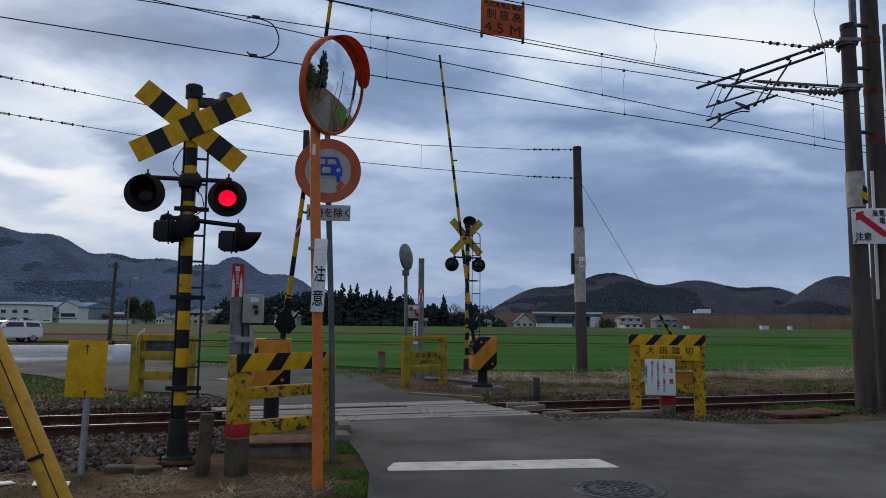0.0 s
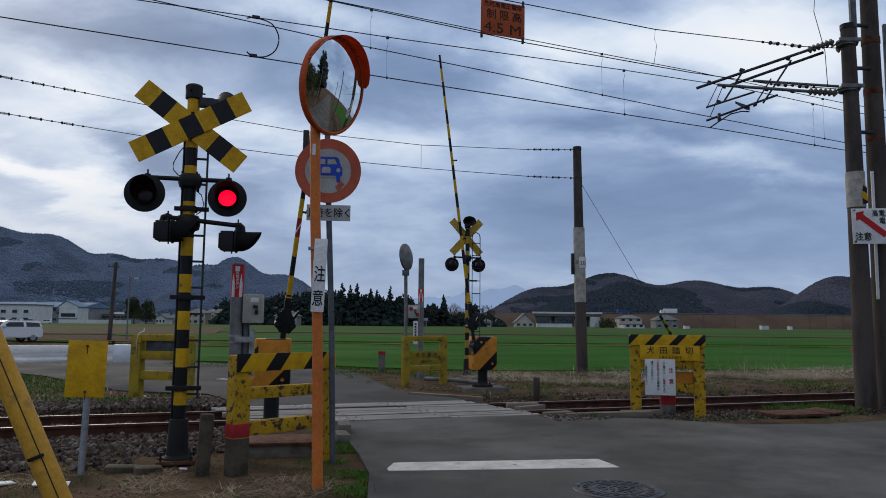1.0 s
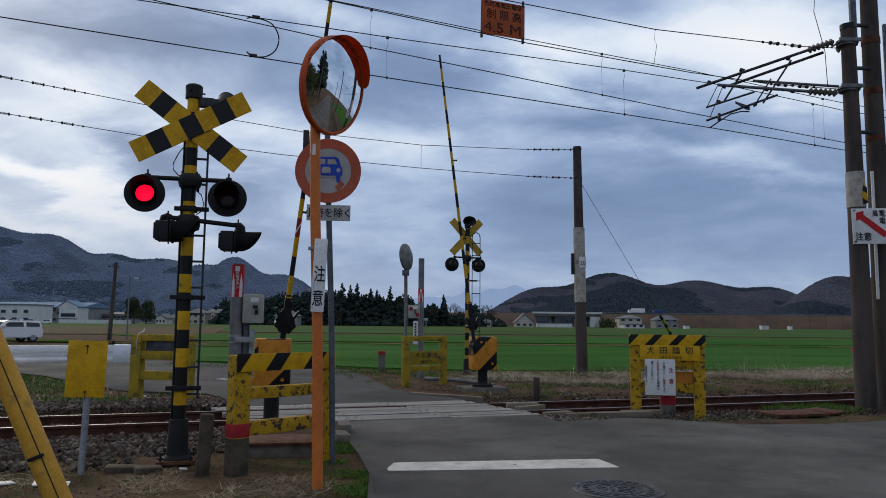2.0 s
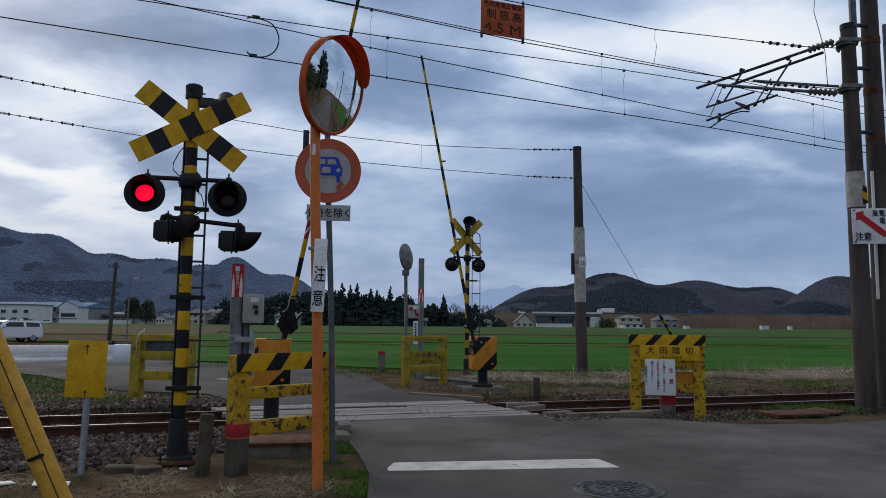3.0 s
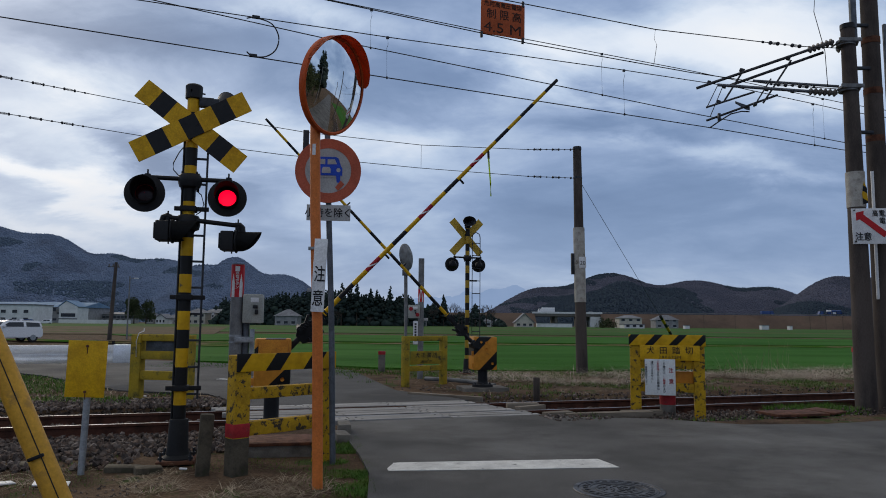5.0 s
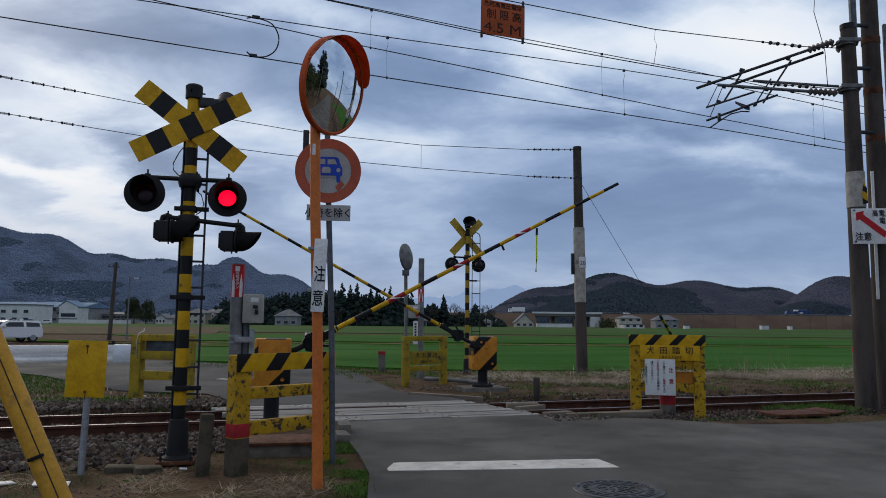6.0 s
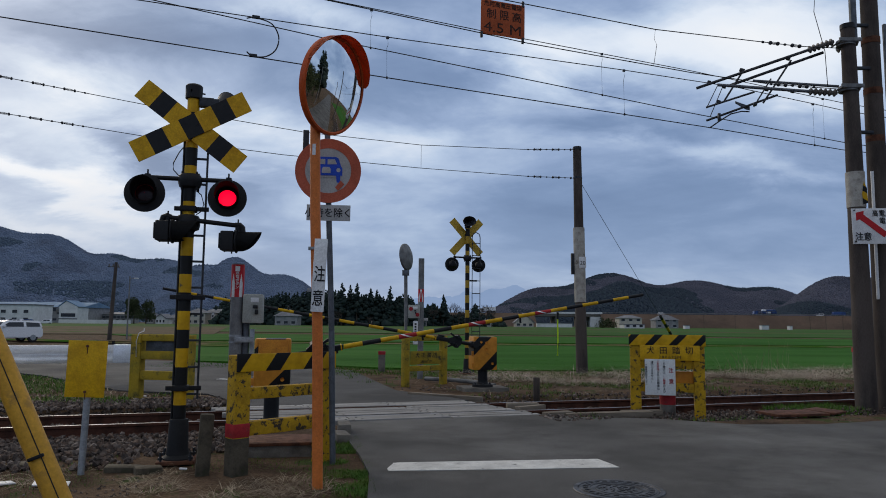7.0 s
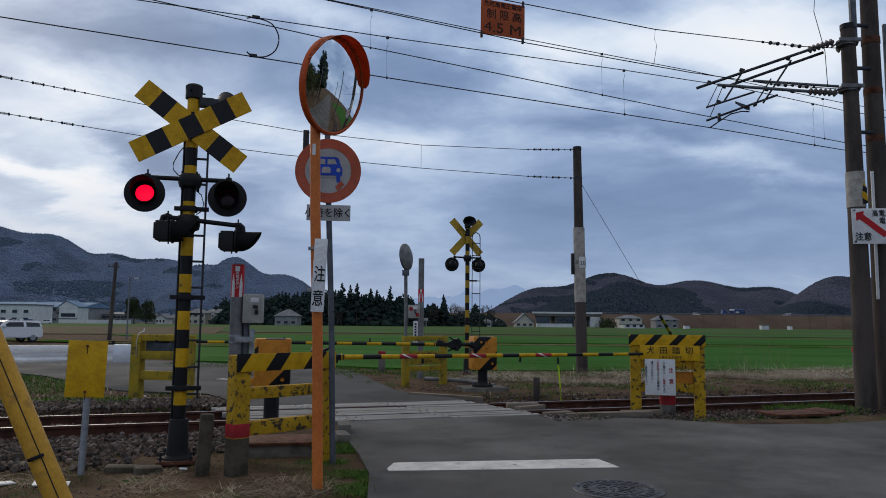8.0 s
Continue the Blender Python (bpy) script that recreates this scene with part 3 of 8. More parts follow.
field("field_1", [(-9.2, 25.4), (-5, 24.2), (-2.2, 22.4), (1, 21.6), (6, 22.5), (14, 24.2), (60, 30), (90, 52), (-16, 46)], "bright green young wheat field", M["field"], 0.02)
field("field_2", [(-17, 52), (95, 57), (140, 84), (-40, 80)], "green wheat field beyond a dirt path", M["field"], 0.03)
field("field_3", [(-90, 98), (180, 92), (330, 330), (330, 470), (-160, 470), (-200, 190)], "wide green field with bare brown strips", M["field_far"], 0.03)
field("field_4", [(-24, 76), (-40, 70), (-62, 104), (-90, 158), (-70, 166), (-50, 168), (-36, 118)], "bare brown field with green patches", M["earth"], 0.05)


def wobbly_strip(name, x0, x1, y0, y1, width, label, seed):
    """A strip of bare ground between crops, with an uneven edge."""
    bm = B()
    n = 60
    rows = []
    for i in range(n + 1):
        q = i / n
        x, y = x0 + (x1 - x0) * q, y0 + (y1 - y0) * q
        w1 = width * (0.5 + 0.5 * noise.noise(Vector((x / 5, seed, 0))))
        w2 = width * (0.5 + 0.5 * noise.noise(Vector((x / 4, seed + 9, 0))))
        rows.append((bm.verts.new((x, y - w1, 0.045)), bm.verts.new((x, y + w2, 0.045))))
    for a, c in zip(rows, rows[1:]):
        bm.faces.new((a[0], c[0], c[1], a[1]))
    solo(name, bm, M["dry_strip"], label, "field path", kind="structure", smooth=None)


M["dry_strip"] = surf("dry_field_edge", (0.20, 0.15, 0.10), (0.11, 0.085, 0.055), scale=0.7, rough=0.95, bump=0.3, bump_scale=6, stain=(0.042, 0.105, 0.016), stain_scale=0.22, stain_at=(0.42, 0.54), world_space=True, spec=0.0, grain=(0.6, 1.4))
wobbly_strip("path_1", -22, 100, 46.5, 54.5, 3.4, "dry grass strip between two wheat fields", 1.0)
wobbly_strip("path_2", -44, 150, 82, 88, 1.6, "dry bare path between the fields", 4.0)
wobbly_strip("path_3", -90, 240, 132, 150, 2.0, "bare brown strip in the wide field", 7.0)
wobbly_strip("path_4", -60, -9, 62, 40, 3.5, "pale dry verge of the far road", 11.0)


# the white stop line, the dash on the far road
def marking(name, pts, label):
    solo(name, sheet(B(), [Vector((x, y, 0.005)) for x, y in pts], 0.004), M["white_line"], label, "road marking", kind="structure", smooth=None)


marking("stop_line", [(-0.49, 6.9), (-0.51, 7.0), (-0.47, 7.28), (-0.4, 7.31), (0.6, 7.45), (1.62, 7.60), (1.68, 7.4), (1.74, 7.17), (1.6, 7.15), (0.6, 7.02)], "worn white stop line on the asphalt")
marking("edge_mark", [(-5.4, 17.4), (-3.9, 17.0), (-3.85, 17.2), (-5.35, 17.6)], "faded white dash on the old road")


# ---- hills ----
def islands(m, stops):
    """Tints every separate piece of a joined mesh by its own chance."""
    t = m.node_tree
    bs = t.nodes["Principled BSDF"]
    src = bs.inputs["Base Color"].links[0].from_socket
    isl = t.nodes.new("ShaderNodeNewGeometry").outputs["Random Per Island"]
    t.links.new(mix(t, 1.0, src, ramp(t, isl, stops), "MULTIPLY"), bs.inputs["Base Color"])
    return m


def blob_shape():
    bm = B()
    bmesh.ops.create_icosphere(bm, subdivisions=1, radius=1.0)
    bm.verts.index_update()
    vs = np.array([v.co[:] for v in bm.verts])
    fs = np.array([[v.index for v in f.verts] for f in bm.faces])
    bm.free()
    return vs, fs


BLOB_V, BLOB_F = blob_shape()
TUFT_V = np.array(((1, 0, 0), (0, 1, 0), (-1, 0, 0), (0, -1, 0), (0, 0, 1.0), (0, 0, -1.0)))
TUFT_F = np.array(((0, 1, 4), (1, 2, 4), (2, 3, 4), (3, 0, 4), (1, 0, 5), (2, 1, 5), (3, 2, 5), (0, 3, 5)))


def blobs(name, places, sizes, indices, materials, seed=1, shape=(BLOB_V, BLOB_F)):
    """Many uneven clumps of foliage in one mesh: place, (width, height) and material of each."""
    rng = np.random.default_rng(seed)
    base_v, base_f = shape
    k = len(base_v)
    places, sizes = np.array(places), np.array(sizes)
    n = len(places)
    v = base_v[None] * rng.uniform(0.72, 1.25, (n, k, 1))
    a = rng.uniform(0, 6.28, n)
    x = v[..., 0] * np.cos(a)[:, None] - v[..., 1] * np.sin(a)[:, None]
    y = v[..., 0] * np.sin(a)[:, None] + v[..., 1] * np.cos(a)[:, None]
    v = np.stack([x * sizes[:, :1], y * sizes[:, :1], v[..., 2] * sizes[:, 1:]], -1) + places[:, None, :]
    f = base_f[None] + k * np.arange(n)[:, None, None]
    me = bpy.data.meshes.new(name)
    me.from_pydata(v.reshape(-1, 3).tolist(), [], f.reshape(-1, 3).tolist())
    for m in materials:
        me.materials.append(m)
    me.polygons.foreach_set("material_index", np.repeat(np.array(indices, dtype=np.int32), len(base_f)))
    me.polygons.foreach_set("use_smooth", np.ones(n * len(base_f), dtype=bool))
    return me


def hill_point(u, q, bumpset, d0, d1, seed):
    d = d0 + (d1 - d0) * q
    rise = q ** 0.8
    h = sum((hh * math.exp(-((u - b) / w) ** 2)) ** 4 for b, w, hh in bumpset) ** 0.25
    x = u * d1
    z = h * d1 * rise * (1 + 0.05 * noise.noise(Vector((x / 150, d / 90, seed))) - 0.10 * max(0.0, noise.noise(Vector((x / 70, d / 400, seed + 5)))) * (1 - q) * 2)
    return Vector((u * d, d, z - 1.5))


def forest_hill(name, bumpset, d0, d1, label, bare, dark, wood, count, n=300, seed=0.0, share=0.16, size=(0.7, 1.6)):
    """A ridge between two distances: soft mounds (bearing, half width, height) under a canopy of single crowns."""
    bm = B()
    rows = 30
    x0 = min(b - 2.2 * w for b, w, h in bumpset)
    x1 = max(b + 2.2 * w for b, w, h in bumpset)
    vs = [[bm.verts.new(hill_point(x0 + (x1 - x0) * i / n, j / rows, bumpset, d0, d1, seed)) for i in range(n + 1)] for j in range(rows + 1)]
    for lo, hi in zip(vs, vs[1:]):
        for i in range(n):
            bm.faces.new((lo[i], lo[i + 1], hi[i + 1], hi[i]))
    solo(name, bm, bare, label, "hill", kind="structure", smooth=180)
    rng = random.Random(int(seed * 10) + 7)
    a, b2 = max(x0, -0.68), min(x1, 0.68)
    places, sizes, idx = [], [], []
    for i in range(count):
        u = rng.uniform(a, b2)
        q = min(1.0, 1.05 * rng.random() ** 0.75)
        p = hill_point(u, q, bumpset, d0, d1, seed)
        ever = noise.noise(Vector((p.x / 95, p.z / 24 + p.y / 300, seed + 2))) + 0.25 * noise.noise(Vector((p.x / 22, p.z / 9, seed + 4))) > 0.42 - share
        r = rng.uniform(*size) * (1.25 if ever else 1.0)
        places.append((p.x, p.y, p.z + r * 0.1))
        sizes.append((r, r * rng.uniform(0.8, 1.3)))
        idx.append(1 if ever else 0)
    me = blobs("woodland", places, sizes, idx, [bare, dark], int(seed) + 3, (TUFT_V, TUFT_F))
    tagged(new("woodland", me), wood, "woodland", kind="stuff")


def wooded(name, pale, dark, tints, patch=None):
    m = surf(name, pale, dark, scale=0.016, low=0.38, high=0.62, rough=0.95, bump=0.0, bump_scale=0.28, grain=(0.88, 1.10), stain=patch, stain_scale=0.011, stain_at=(0.50, 0.60), world_space=True, spec=0.0, detail=8)
    return islands(m, tints) if tints else m


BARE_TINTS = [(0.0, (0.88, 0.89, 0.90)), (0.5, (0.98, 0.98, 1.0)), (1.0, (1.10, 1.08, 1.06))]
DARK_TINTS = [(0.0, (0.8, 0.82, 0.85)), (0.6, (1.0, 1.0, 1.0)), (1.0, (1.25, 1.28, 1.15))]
# distance haze is put into these wood colours: bluer and paler than the trees
WEST_BARE_HAZY = wooded("hazy_bare_woodland_west", (0.160, 0.208, 0.300), (0.124, 0.165, 0.242), BARE_TINTS, (0.112, 0.142, 0.205))
WEST_DARK_HAZY = wooded("hazy_evergreen_woodland_west", (0.080, 0.112, 0.160), (0.068, 0.096, 0.140), DARK_TINTS)
# the northern woods carry a weaker blue haze in their colours
NORTH_BARE_HAZY = wooded("hazy_bare_woodland_north", (0.108, 0.112, 0.146), (0.078, 0.085, 0.116), BARE_TINTS, (0.070, 0.076, 0.102))
NORTH_DARK_HAZY = wooded("hazy_evergreen_woodland_north", (0.046, 0.060, 0.080), (0.036, 0.049, 0.068), DARK_TINTS)


def b(px):
    return (px - 784) / 1270


def h(py, base=572):
    return (base - py) / 1270


forest_hill("hill_west", [(b(-60), 0.19, h(397)), (b(-400), 0.25, h(396)), (b(95), 0.09, h(436)), (b(195), 0.06, h(464)), (b(285), 0.12, h(459))], 800, 1000, "wooded hill of bare brown trees with dark evergreen patches, coloured with blue haze", WEST_BARE_HAZY, WEST_DARK_HAZY, "bare winter woods with evergreen patches on the hill", 42000, seed=1.0, share=0.22)
forest_hill("hill_knoll", [(b(412), 0.062, h(455)), (b(500), 0.075, h(486)), (b(330), 0.06, h(494))], 680, 800, "rounded wooded knoll behind the village, coloured with blue haze", WEST_BARE_HAZY, WEST_DARK_HAZY, "bare winter woods on the knoll", 20000, n=200, seed=5.0, share=0.1, size=(0.6, 1.3))
forest_hill("hill_back", [(b(250), 0.12, h(470)), (b(380), 0.12, h(474))], 1450, 1700, "far wooded ridge, coloured with blue haze", WEST_BARE_HAZY, WEST_DARK_HAZY, "woods on the far ridge", 6000, n=160, seed=6.0, size=(1.6, 3.4))
forest_hill("hill_north", [(b(1080), 0.10, h(486, 580)), (b(1235), 0.105, h(497, 580)), (b(960), 0.075, h(514, 580)), (b(1360), 0.09, h(508, 580))], 950, 1150, "long low hill with bare woods and a dark cedar slope", NORTH_BARE_HAZY, NORTH_DARK_HAZY, "bare winter woods with evergreen patches on the long hill", 40000, seed=9.0, share=0.3)
forest_hill("hill_east", [(b(1480), 0.085, h(493, 582)), (b(1590), 0.10, h(488, 582)), (b(1760), 0.14, h(478, 582))], 790, 950, "wooded hill of bare brown trees", NORTH_BARE_HAZY, NORTH_DARK_HAZY, "bare brown woods on the eastern hill", 24000, n=240, seed=12.0, share=0.12)
forest_hill("hill_cedar", [(b(1105), 0.062, h(502, 580)), (b(1030), 0.075, h(522, 580)), (b(1180), 0.06, h(530, 580))], 690, 760, "low spur covered in dark cedars", NORTH_DARK_HAZY, NORTH_DARK_HAZY, "dark cedars on the low spur", 18000, n=200, seed=20.0, share=1.5, size=(0.8, 1.7))


def far_mountain():
    # backdrop that takes no light: its haze blue is emitted by the surface
    m = bpy.data.materials.new("glowing_haze_blue_mountain")
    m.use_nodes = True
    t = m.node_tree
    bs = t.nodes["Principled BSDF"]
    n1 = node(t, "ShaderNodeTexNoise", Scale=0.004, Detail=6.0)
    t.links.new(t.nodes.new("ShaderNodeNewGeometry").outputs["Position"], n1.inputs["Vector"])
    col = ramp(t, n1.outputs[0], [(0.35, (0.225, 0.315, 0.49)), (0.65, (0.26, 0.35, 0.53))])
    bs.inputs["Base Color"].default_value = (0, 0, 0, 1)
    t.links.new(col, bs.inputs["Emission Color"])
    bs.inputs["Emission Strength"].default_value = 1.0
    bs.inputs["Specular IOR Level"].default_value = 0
    bm = B()
    top, low = [], []
    d = 4000
    for i in range(161):
        px = 640 + i * 2.4
        z = 44 * math.exp(-((px - 925) / 48) ** 2) + 44 * math.exp(-((px - 850) / 70) ** 2) + 34 * math.exp(-((px - 740) / 70) ** 2) + 6 * noise.noise(Vector((px / 22, 3, 0))) + 2 * noise.noise(Vector((px / 6, 9, 0)))
        top.append(bm.verts.new((b(px) * d, d, z / 1270 * d + 22)))
        low.append(bm.verts.new((b(px) * d, d - 200, -20)))
    for i in range(160):
        bm.faces.new((low[i], low[i + 1], top[i + 1], top[i]))
    solo("backdrop_mountain", bm, m, "glowing pale blue backdrop of a mountain range on the horizon", "mountain", kind="structure", smooth=180)


far_mountain()


# ---- railway ----
def rail(c, label):
    """One rail: foot, web and head along the line."""
    prof = [(-0.065, -0.153), (0.065, -0.153), (0.065, -0.142), (0.012, -0.128), (0.010, -0.045), (0.033, -0.034), (0.033, -0.006), (0.026, 0.0), (-0.026, 0.0), (-0.033, -0.006), (-0.033, -0.034), (-0.010, -0.045), (-0.012, -0.128), (-0.065, -0.142)]
    ss = [-160, -60, -20, -8, -2, 2, 6, 12, 20, 40, 160]
    bm = B()
    rings = [[bm.verts.new(at(s, c + dx, dz)) for dx, dz in prof] for s in ss]
    for lo, hi in zip(rings, rings[1:]):
        for k in range(len(prof)):
            f = bm.faces.new((lo[k], lo[(k + 1) % 14], hi[(k + 1) % 14], hi[k]))
            f.material_index = 1 if k in (7,) else 0
    bmesh.ops.recalc_face_normals(bm, faces=bm.faces[:])
    return solo("rail", bm, [M["rail_side"], M["rail_top"]], label, "rail", "rails of the track", smooth=30)


rail(TRACK - 0.566, "rusty brown steel rail with a polished head")
rail(TRACK + 0.566, "rusty brown steel rail with a polished head")


def sleepers():
    bm = box(B(), (0.2, 2.1, 0.14), None, 0.012)
    me = mesh_of("sleeper", bm, M["sleeper"])
    for i in range(-26, 60):
        s = 0.3 + i * 0.62
        if 0.4 < s < 5.0:
            continue
        ob = new("sleeper", me)
        ob.matrix_world = Matrix.Translation(at(s, TRACK, -0.225)) @ pose(0, 0, 0, 0, 0, 19.0 + random.uniform(-0.6, 0.6))
        tagged(ob, "dark weathered timber railway sleeper", "sleeper", "sleepers of the track")


sleepers()


def pebble_mesh(bm, place, r, shades=3):
    k = random.random
    pts = []
    q = Euler((k() * 6, k() * 6, k() * 6)).to_matrix()
    for v in ((1, 0, 0), (-1, 0, 0), (0, 1, 0), (0, -1, 0), (0, 0, 1), (0, 0, -1), (0.6, 0.6, 0.5), (-0.6, 0.5, 0.6)):
        p = q @ (Vector(v) * r * random.uniform(0.7, 1.25))
        p.z *= 0.75
        pts.append(bm.verts.new(Vector(place) + p))
    return bmesh.ops.convex_hull(bm, input=pts)


def stones(name, count, where, size, label):
    """Loose broken stone, every one a small hull."""
    verts, faces = [], []
    base = []
    for i in range(14):
        bm = B()
        pebble_mesh(bm, (0, 0, 0), 1.0)
        bmesh.ops.triangulate(bm, faces=bm.faces[:])
        bm.verts.index_update()
        base.append(([v.co.copy() for v in bm.verts], [[v.index for v in f.verts] for f in bm.faces]))
        bm.free()
    for i in range(count):
        p = where()
        if p is None:
            continue
        vs, fs = random.choice(base)
        r = random.uniform(*size)
        q = Euler((random.random() * 6, random.random() * 6, random.random() * 6)).to_matrix()
        n0 = len(verts)
        verts += [p + q @ v * r for v in vs]
        faces += [[n0 + a for a in f] for f in fs]
    me = bpy.data.meshes.new(name)
    me.from_pydata(verts, [], faces)
    me.materials.append(M["gravel"])
    return tagged(new(name, me), label, "gravel", kind="stuff")


def gravel_material():
    m = surf("broken_stone", (0.128, 0.108, 0.097), (0.072, 0.060, 0.055), scale=14, rough=0.92, bump=0.4, bump_scale=60)
    t = m.node_tree
    bs = t.nodes["Principled BSDF"]
    link = bs.inputs["Base Color"].links[0]
    src = link.from_socket
    isl = t.nodes.new("ShaderNodeNewGeometry").outputs["Random Per Island"]
    tint = ramp(t, isl, [(0.0, (0.35, 0.34, 0.35)), (0.35, (0.75, 0.72, 0.72)), (0.6, (1.15, 0.95, 0.82)), (0.85, (1.3, 1.3, 1.28)), (1.0, (2.2, 2.15, 2.1))])
    t.links.new(mix(t, 1.0, src, tint, "MULTIPLY"), bs.inputs["Base Color"])
    return m


M["gravel"] = gravel_material()


def bed():
    s = random.choice((random.uniform(-14, 0.6), random.uniform(-7, 0.6), random.uniform(-7, 0.6), random.uniform(5.0, 22), random.uniform(5, 12)))
    c = TRACK + random.uniform(-3.6, 1.9)
    off = abs(c - TRACK)
    if 0.5 < off < 0.64:
        return None
    p = at(s, c)
    z = -0.16 if off < 1.2 else max(-0.17, ground_height(p.x, p.y) + 0.01)
    if s > 5.0 and c < TRACK - 1.9 or s > -0.5 and c < TRACK - 3.0:
        return None
    if c < TRACK - 2.9 and random.random() < 0.35 + 0.5 * bumps(s, c, 2) + 0.4 * (TRACK - 2.9 - c):
        return None
    return at(s, c, z + random.uniform(-0.02, 0.03))


stones("ballast", 34000, bed, (0.022, 0.052), "grey-brown broken stone ballast")


def crossing_deck():
    """Worn planks laid across and between the rails."""
    deck = thing("crossing_deck", at(2.8, TRACK, 0), "grey weathered planks between the rails of the crossing", "crossing deck", kind="structure")
    turn = pose(0, 0, 0, 0, 0, 19.0)
    c = -1.08
    for i, (w, shade) in enumerate(((0.16, 1), (0.30, 0), (0, 0), (0.24, 0), (0.24, 1), (0.24, 0), (0.19, 1), (0, 0), (0.28, 0), (0.22, 1))):
        if w == 0:
            c += 0.13
            continue
        for k in range(3):
            l = 4.36 / 3
            bm = box(B(), (l - 0.012, w - 0.018, 0.07), None, 0.008)
            for s in (-l / 2 + 0.12, l / 2 - 0.12):
                rod(bm, (s, 0, 0.02), (s, 0, 0.038), 0.018, seg=8, index=1)
            ob = part("plank", bm, [M["plank"], M["black_dull"]], deck)
            ob.matrix_basis = turn @ pose(-l + k * l + random.uniform(-0.01, 0.01) - 0.05 * i + 0.2, c + w / 2, -0.028 + random.uniform(-0.006, 0.006), random.uniform(-0.4, 0.4), 0, 0)
        c += w
    deck.location = at(2.75, TRACK, 0)
    return deck


M["plank"] = surf("grey_planks", (0.27, 0.265, 0.26), (0.19, 0.185, 0.18), scale=4, rough=0.75, bump=0.4, bump_scale=40, stretch=(0.3, 3, 3), vary=0.18, stain=(0.10, 0.09, 0.085), stain_scale=3)
crossing_deck()


# ---- crossing signals ----
M["yellow_back"] = surf("pale_yellow_paint", (0.50, 0.34, 0.05), (0.40, 0.27, 0.04), scale=5, rough=0.6, bump=0.05)

def crossbuck(parent, z, y, length, width, tilt, names, far=False):
    """Two crossed boards with seven painted fields each."""
    n = 7
    for k, ang in enumerate(tilt):
        bm = B()
        for i in range(n):
            l = length / n
            box(bm, (l, 0.012, width), pose(-length / 2 + l * (i + 0.5), 0, 0), 0, index=i % 2)
        bmesh.ops.remove_doubles(bm, verts=bm.verts[:], dist=0.0005)
        part("board", bm, names, parent, "yellow board with black bands", m=pose(0, y - 0.014 * k, z, 0, -ang, 0))


def hood_bm(r, depth, seg=20, least=0.25, bow=0.85):
    """A visor: half a tube, longer at the top."""
    bm = B()
    rows = []
    for j in range(7):
        q = j / 6
        line = []
        for i in range(seg + 1):
            a = -math.pi / 2 + 2 * math.pi * i / seg
            reach = depth * (least + (1 - least) * (0.5 + 0.5 * math.sin(a)) ** bow)
            line.append(bm.verts.new((r * (1 + 0.04 * q) * math.cos(a), -reach * q, r * (1 + 0.04 * q) * math.sin(a))))
        rows.append(line)
    for lo, hi in zip(rows, rows[1:]):
        for i in range(seg):
            bm.faces.new((lo[i], lo[i + 1], hi[i + 1], hi[i]))
    bmesh.ops.solidify(bm, geom=bm.faces[:], thickness=0.004)
    return bm


def lamp_unit(parent, m, r=0.195, flap=None):
    """A signal lamp: backboard, housing, visor, and a turning disc with a lit and a dark face."""
    lamp = new("lamp")
    lamp.parent = parent
    lamp.matrix_basis = m
    lamp["label"] = "round black signal lamp with a visor"
    y = Matrix.Rotation(radians(90), 4, "X")
    bm = spin(B(), [(0.091, 0.03), (0.112, 0.012), (r * 0.93, 0.012), (r, 0.006), (r, -0.004), (r * 0.93, -0.008), (0.112, -0.006), (0.091, -0.008), (0.091, -0.11)], y, 36)
    part("backboard", bm, M["black_dull"], lamp)
    bm = spin(B(), [(0.0, -0.19), (0.06, -0.185), (0.085, -0.16), (0.108, -0.12), (0.112, -0.02), (0.112, 0.0)], y, 24)
    box(bm, (0.06, 0.05, 0.09), (0, 0.16, 0.07), 0.006)
    part("housing", bm, M["black"], lamp)
    part("visor", hood_bm(0.118, 0.24), M["black_dull"], lamp)
    bm = spin(B(), [(0.001, -0.112), (0.091, -0.112)], y, 24)
    part("reflector", bm, M["black"], lamp)
    bm = B()
    spin(bm, [(0.0005, 0.008), (0.06, 0.006), (0.088, 0.0)], y, 28, 0)
    spin(bm, [(0.0005, -0.008), (0.06, -0.006), (0.088, 0.0)], y, 28, 1)
    disc = part("lens", bm, [M["lamp"], M["lens_dark"]], lamp, "red lens that lights and darkens in turn", m=pose(0, 0.015, 0))
    return disc


def side_lamp(parent, m, r=0.11):
    """A lamp seen from its side, hanging from an elbow."""
    lamp = new("side_lamp")
    lamp.parent = parent
    lamp.matrix_basis = m
    lamp["label"] = "black side-facing signal lamp with a long visor"
    bm = box(B(), (0.2, 0.13, 0.2), (0, 0.085, 0), 0.012)
    box(bm, (0.16, 0.02, 0.16), (0, 0.16, 0), 0.008)
    rod(bm, (-0.09, 0.1, -0.12), (-0.09, 0.1, -0.07), 0.008)
    rod(bm, (0.09, 0.06, -0.12), (0.09, 0.06, -0.07), 0.008)
    part("housing", bm, M["black"], lamp)
    y = Matrix.Rotation(radians(90), 4, "X")
    bm = spin(B(), [(0.0005, 0.0), (0.09, 0.0), (0.122, -0.006), (0.122, 0.006), (0.09, 0.012)], y, 30)
    part("backboard", bm, M["black_dull"], lamp)
    part("visor", hood_bm(r, 0.25, least=0.10, bow=0.5), M["black_dull"], lamp)
    bm = spin(B(), [(0.0005, 0.012), (0.08, 0.004)], y, 20)
    part("lens", bm, M["lens_dark"], lamp, "unlit dark red lens")
    return lamp


